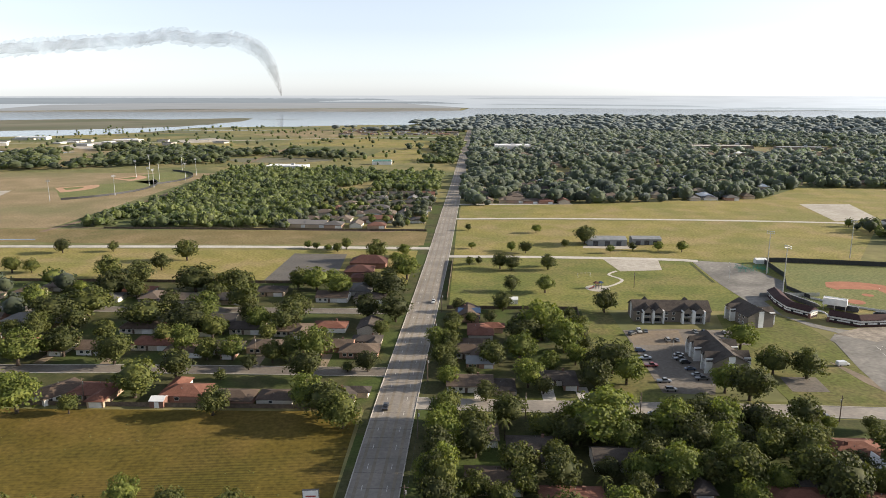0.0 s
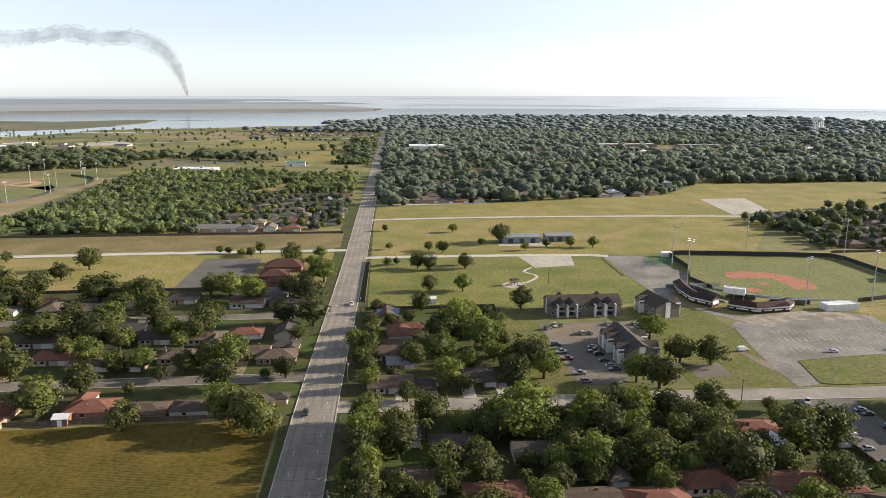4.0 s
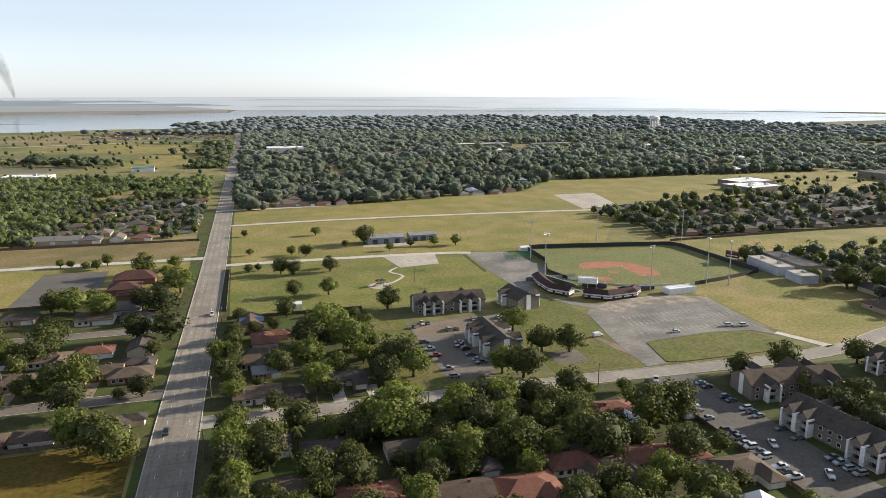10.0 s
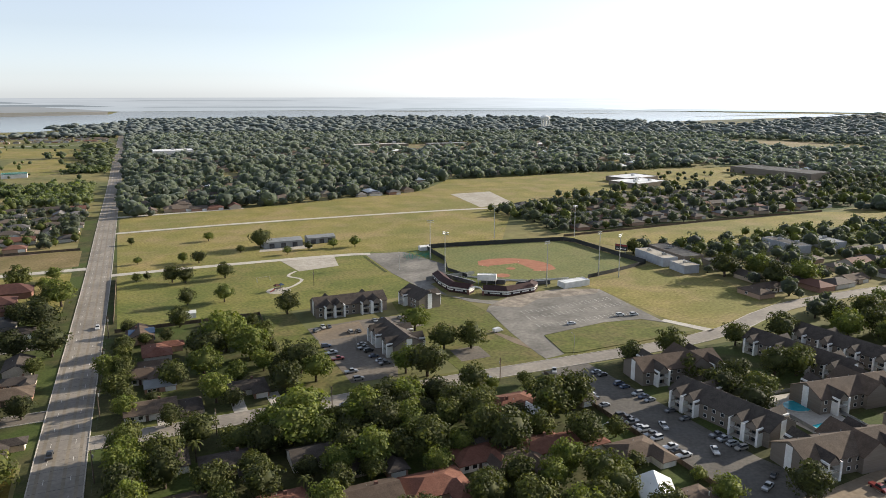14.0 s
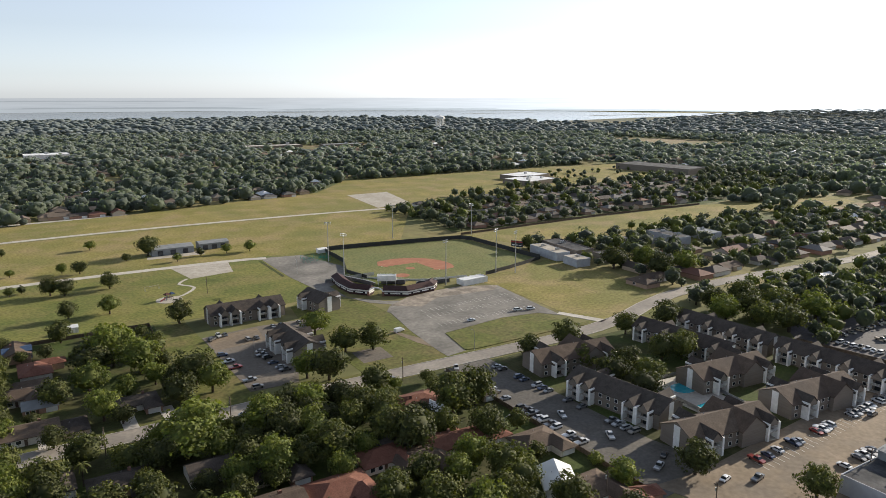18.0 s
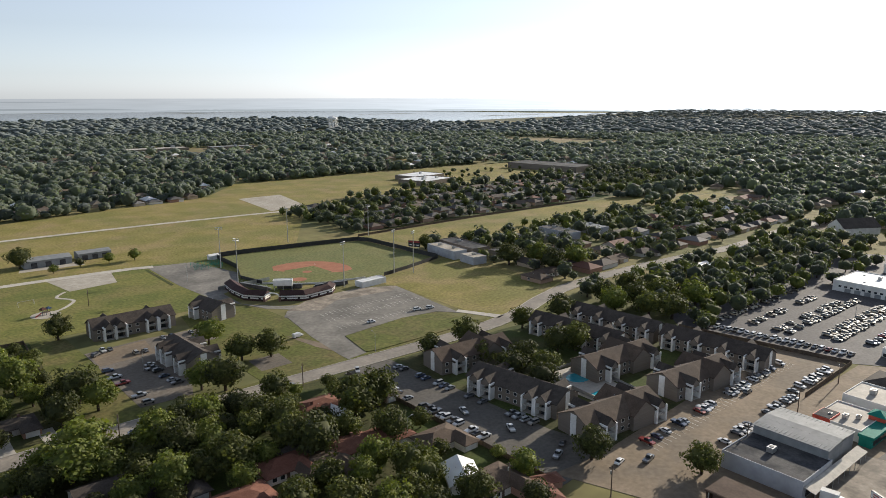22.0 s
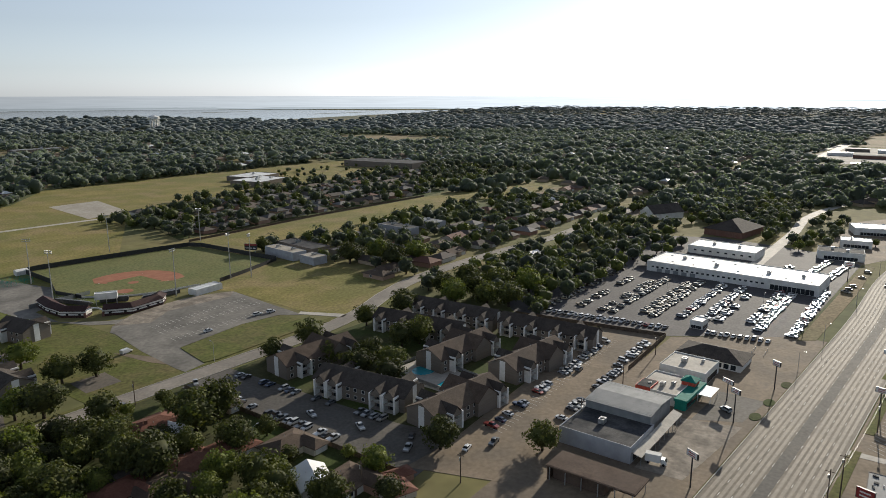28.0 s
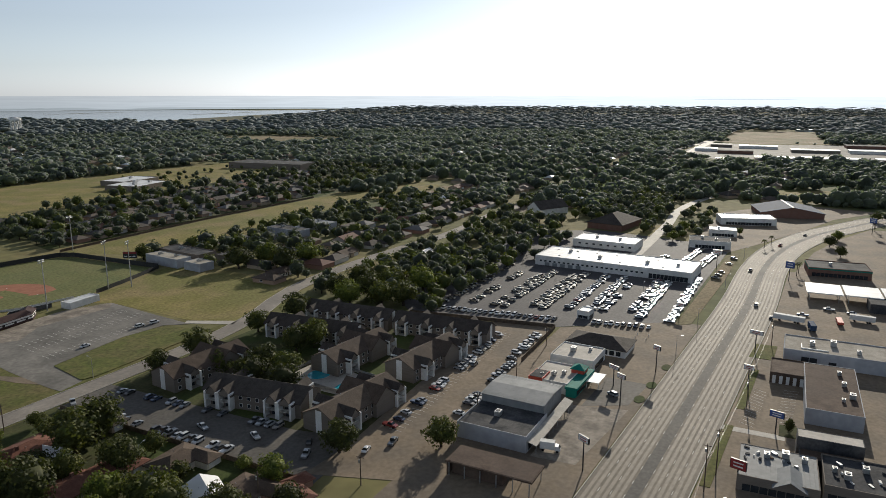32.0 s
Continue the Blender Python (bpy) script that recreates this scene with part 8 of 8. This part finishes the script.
def join_trees(name, label):
    """The smaller block trees as one mesh, crowns and trunks."""
    vs, fs, mi, n = [], [], [], 0
    shapes = []
    for k in MID:
        row = []
        for ch in k.children:
            slot = 0 if ch.name.startswith("trunk") else (1 if k in MID[:4] else 2)
            row.append((np.array([v.co[:] for v in ch.data.vertices]), [tuple(p.vertices) for p in ch.data.polygons], slot))
        shapes.append(row)
    for i, x, y, r, h, a in joined:
        c, s = math.cos(a), math.sin(a)
        for v, f, slot in shapes[i]:
            p = v * (r / TREE_R, r / TREE_R, h / TREE_H)
            vs.append(np.stack([p[:, 0] * c - p[:, 1] * s + x, p[:, 0] * s + p[:, 1] * c + y, p[:, 2]], 1))
            fs += [tuple(n + j for j in q) for q in f]
            mi += [slot] * len(f)
            n += len(p)
    me = bpy.data.meshes.new(name)
    me.from_pydata(np.concatenate(vs).tolist(), [], fs)
    for m in (BARK, LEAF_MID, LEAF_BRIGHT):
        me.materials.append(m)
    me.polygons.foreach_set("material_index", mi)
    me.polygons.foreach_set("use_smooth", [True] * len(fs))
    return tagged(new(name, me), label, "trees", kind="stuff")


def in_poly(x, y, pts):
    c = False
    for i in range(len(pts)):
        (x0, y0), (x1, y1) = pts[i], pts[i - 1]
        if (y0 > y) != (y1 > y) and x < (x1 - x0) * (y - y0) / (y1 - y0) + x0:
            c = not c
    return c


def boulevard_x(y):
    return -14 + (y - 900) * 0.0165


LEFT_WOODS = ([(-327, 566), (-319, 734), (-337, 1000), (-300, 1010), (-222, 1000), (-100, 960), (-36, 960), (-36, 790), (-150, 790), (-150, 566)], [(-760, 1000), (-574, 1000), (-470, 1060), (-300, 1120), (-170, 1180), (-190, 1260), (-420, 1300), (-568, 1410), (-753, 1430), (-820, 1250)], [(-330, 1560), (-30, 1480), (-20, 1640), (-310, 1700)], [(-90, 1120), (-20, 1100), (-16, 1420), (-120, 1400)], [(-380, 2000), (-6, 1990), (0, 2080), (-400, 2090)], [(-900, 960), (-640, 970), (-600, 1030), (-900, 1060)], [(-60, 2000), (0, 2000), (20, 2900), (-50, 2700), (-220, 2500)])


BOXES = [(min(a for a, b in p), max(a for a, b in p), min(b for a, b in p), max(b for a, b in p), p) for p in CLEAR]
CELLS = {}
for a, b, hw, hh in blocked[5:]:
    for i in range(int((a - hw) // 60), int((a + hw) // 60) + 1):
        for j in range(int((b - hh) // 60), int((b + hh) // 60) + 1):
            CELLS.setdefault((i, j), []).append((a, b, hw, hh))


def wooded(x, y):
    if any(x0 < x < x1 and y0 < y < y1 and in_poly(x, y, p) for x0, x1, y0, y1, p in BOXES):
        return False
    if any(abs(x - a) < hw and abs(y - b) < hh for a, b, hw, hh in CELLS.get((int(x // 60), int(y // 60)), ())):
        return False
    if x < boulevard_x(y) + 9:
        return any(in_poly(x, y, p) for p in LEFT_WOODS)
    if in_poly(x, y, BAY):
        return False
    if x > 0 and 715 < y < 1500 and x < 1100 and (y - 730) % 76 < 8:
        return False
    if y > 690 and x < 400 and y < 3300:
        return True
    az = math.degrees(math.atan2(x, y))
    if math.hypot(x, y) > (3300 if az < 40 else 2650 + max(0.0, az - 47) * 170):
        return False
    if x >= 400 and y > 835:
        return True
    r = math.hypot(x, y)
    if r > 560 and 45 < az < 78 and y < 820:
        return not (x < 900 and 455 < y < 660) and x > 640 and not (abs(y - 258) < 9)
    if r > 780 and az >= 78:
        if 1260 < x < 1690 and -250 < y < 205:
            return False
        t = (x - 650) / 450
        hw = -33 - t * 297
        return abs(y - hw) > 45 and y > hw
    return False


def spots(r0, r1, step, seed, size):
    rs = random.Random(seed)
    out = []
    r = r0
    while r < r1:
        n = int(r * radians(150) / step)
        for i in range(n):
            a = radians(-42 + 150 * (i + rs.uniform(-0.4, 0.4)) / n)
            q = r + rs.uniform(-0.45, 0.45) * step
            x, y = q * math.sin(a), q * math.cos(a)
            if wooded(x, y) and rs.random() < 0.93 and noise.noise(Vector((x * 0.012, y * 0.012, 3))) > -0.42:
                out.append((x, y, size * rs.choice((0.55, 0.8, 0.95, 1.1, 1.4)) * rs.uniform(0.85, 1.15)))
        r += step * 0.92
    return out


join_trees("block_trees", "green trees filling the blocks between houses")
for k, (x, y) in zip(MID, ((-330, 300), (-352, 372), (-372, 305), (-392, 372), (-405, 300), (-365, 330))):
    spawn(k, at(x, y))
# roofs that show through the woods
rs = random.Random(77)
made, roofs = 0, []
while made < 330:
    x, y = rs.uniform(-5, 1000), 734 + 76 * rs.randrange(10) + rs.choice((-17, 20)) + rs.uniform(-3, 3)
    if wooded(x, y) and x > boulevard_x(y) + 20 and all(abs(x - q[0]) > 15 or abs(y - q[1]) > 12 for q in roofs):
        k = rs.uniform(0.95, 1.25)
        roofs.append((x, y, rs.choice((0, 90, 5)), k))
        made += 1
while made < 620:
    x, y = rs.uniform(640, 1500), 20 + 44 * rs.randrange(18) + rs.uniform(-5, 5)
    if wooded(x, y) and all(abs(x - q[0]) > 17 or abs(y - q[1]) > 14 for q in roofs):
        roofs.append((x, y, rs.choice((0, 90, 45, 20)), rs.uniform(0.9, 1.3)))
        made += 1
for x, y, rot, k in roofs:
    for i in range(int((x - 22) // 60), int((x + 12) // 60) + 1):
        for j in range(int((y - 22) // 60), int((y + 12) // 60) + 1):
            CELLS.setdefault((i, j), []).append((x - 11 * x / math.hypot(x, y), y - 11 * y / math.hypot(x, y), 10.5, 10.5))
for name, wall, m, few in (("distant_roofs", False, SHINGLE_FAR, [q for i, q in enumerate(roofs) if i % 6]), ("pale_roofs", False, METALROOF, roofs[::6]), ("distant_walls", True, WALLS, roofs)):
    g = Geo()
    for x, y, rot, k in few:
        s = Geo().box(0, 0, 0, 15 * k, 11 * k, 3.2) if wall else Geo().hip(-7.5 * k, 7.5 * k, -5.5 * k, 5.5 * k, 3.2, 3.2 + 2.6 * k, 0.6)
        c, sn = math.cos(radians(rot)), math.sin(radians(rot))
        g.add([(p[0] * c - p[1] * sn + x, p[0] * sn + p[1] * c + y, p[2]) for p in s.v], s.f)
    tagged(part(name, g, m), "suburban house roofs showing through the woods" if not wall else "pale house walls within the woods", "houses", kind="stuff")

near = spots(560, 1150, 10.0, 1, 5.6)
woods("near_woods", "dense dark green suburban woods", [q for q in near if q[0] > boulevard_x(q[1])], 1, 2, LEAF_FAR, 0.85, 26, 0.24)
thick = [q for q in spots(560, 1150, 7.0, 11, 3.7) if q[0] <= boulevard_x(q[1])]
woods("thicket", "bright green thicket beside the plain", thick, 7, 1, LEAF_PLAIN, 0.85, 24, 0.30)
middle = spots(1150, 2000, 14.6, 2, 7.2)
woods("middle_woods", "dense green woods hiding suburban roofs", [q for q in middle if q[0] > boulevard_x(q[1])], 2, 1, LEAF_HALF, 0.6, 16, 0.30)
woods("plain_thicket", "green thickets far out on the plain", [q for q in middle if q[0] <= boulevard_x(q[1])], 8, 1, LEAF_PLAIN, 0.55, 14, 0.30)
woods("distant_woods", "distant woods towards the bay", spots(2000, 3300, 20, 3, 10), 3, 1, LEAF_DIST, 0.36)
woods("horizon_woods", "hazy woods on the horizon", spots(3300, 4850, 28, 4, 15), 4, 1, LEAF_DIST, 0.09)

plain = random.Random(61)
woods("plain_trees", "scattered scrubby trees on the coastal plain", [(plain.uniform(-1150, -45), plain.uniform(1010, 2250), plain.uniform(2.0, 5.0)) for _ in range(420)], 6, 1, LEAF_PLAIN, 0.9, 10)
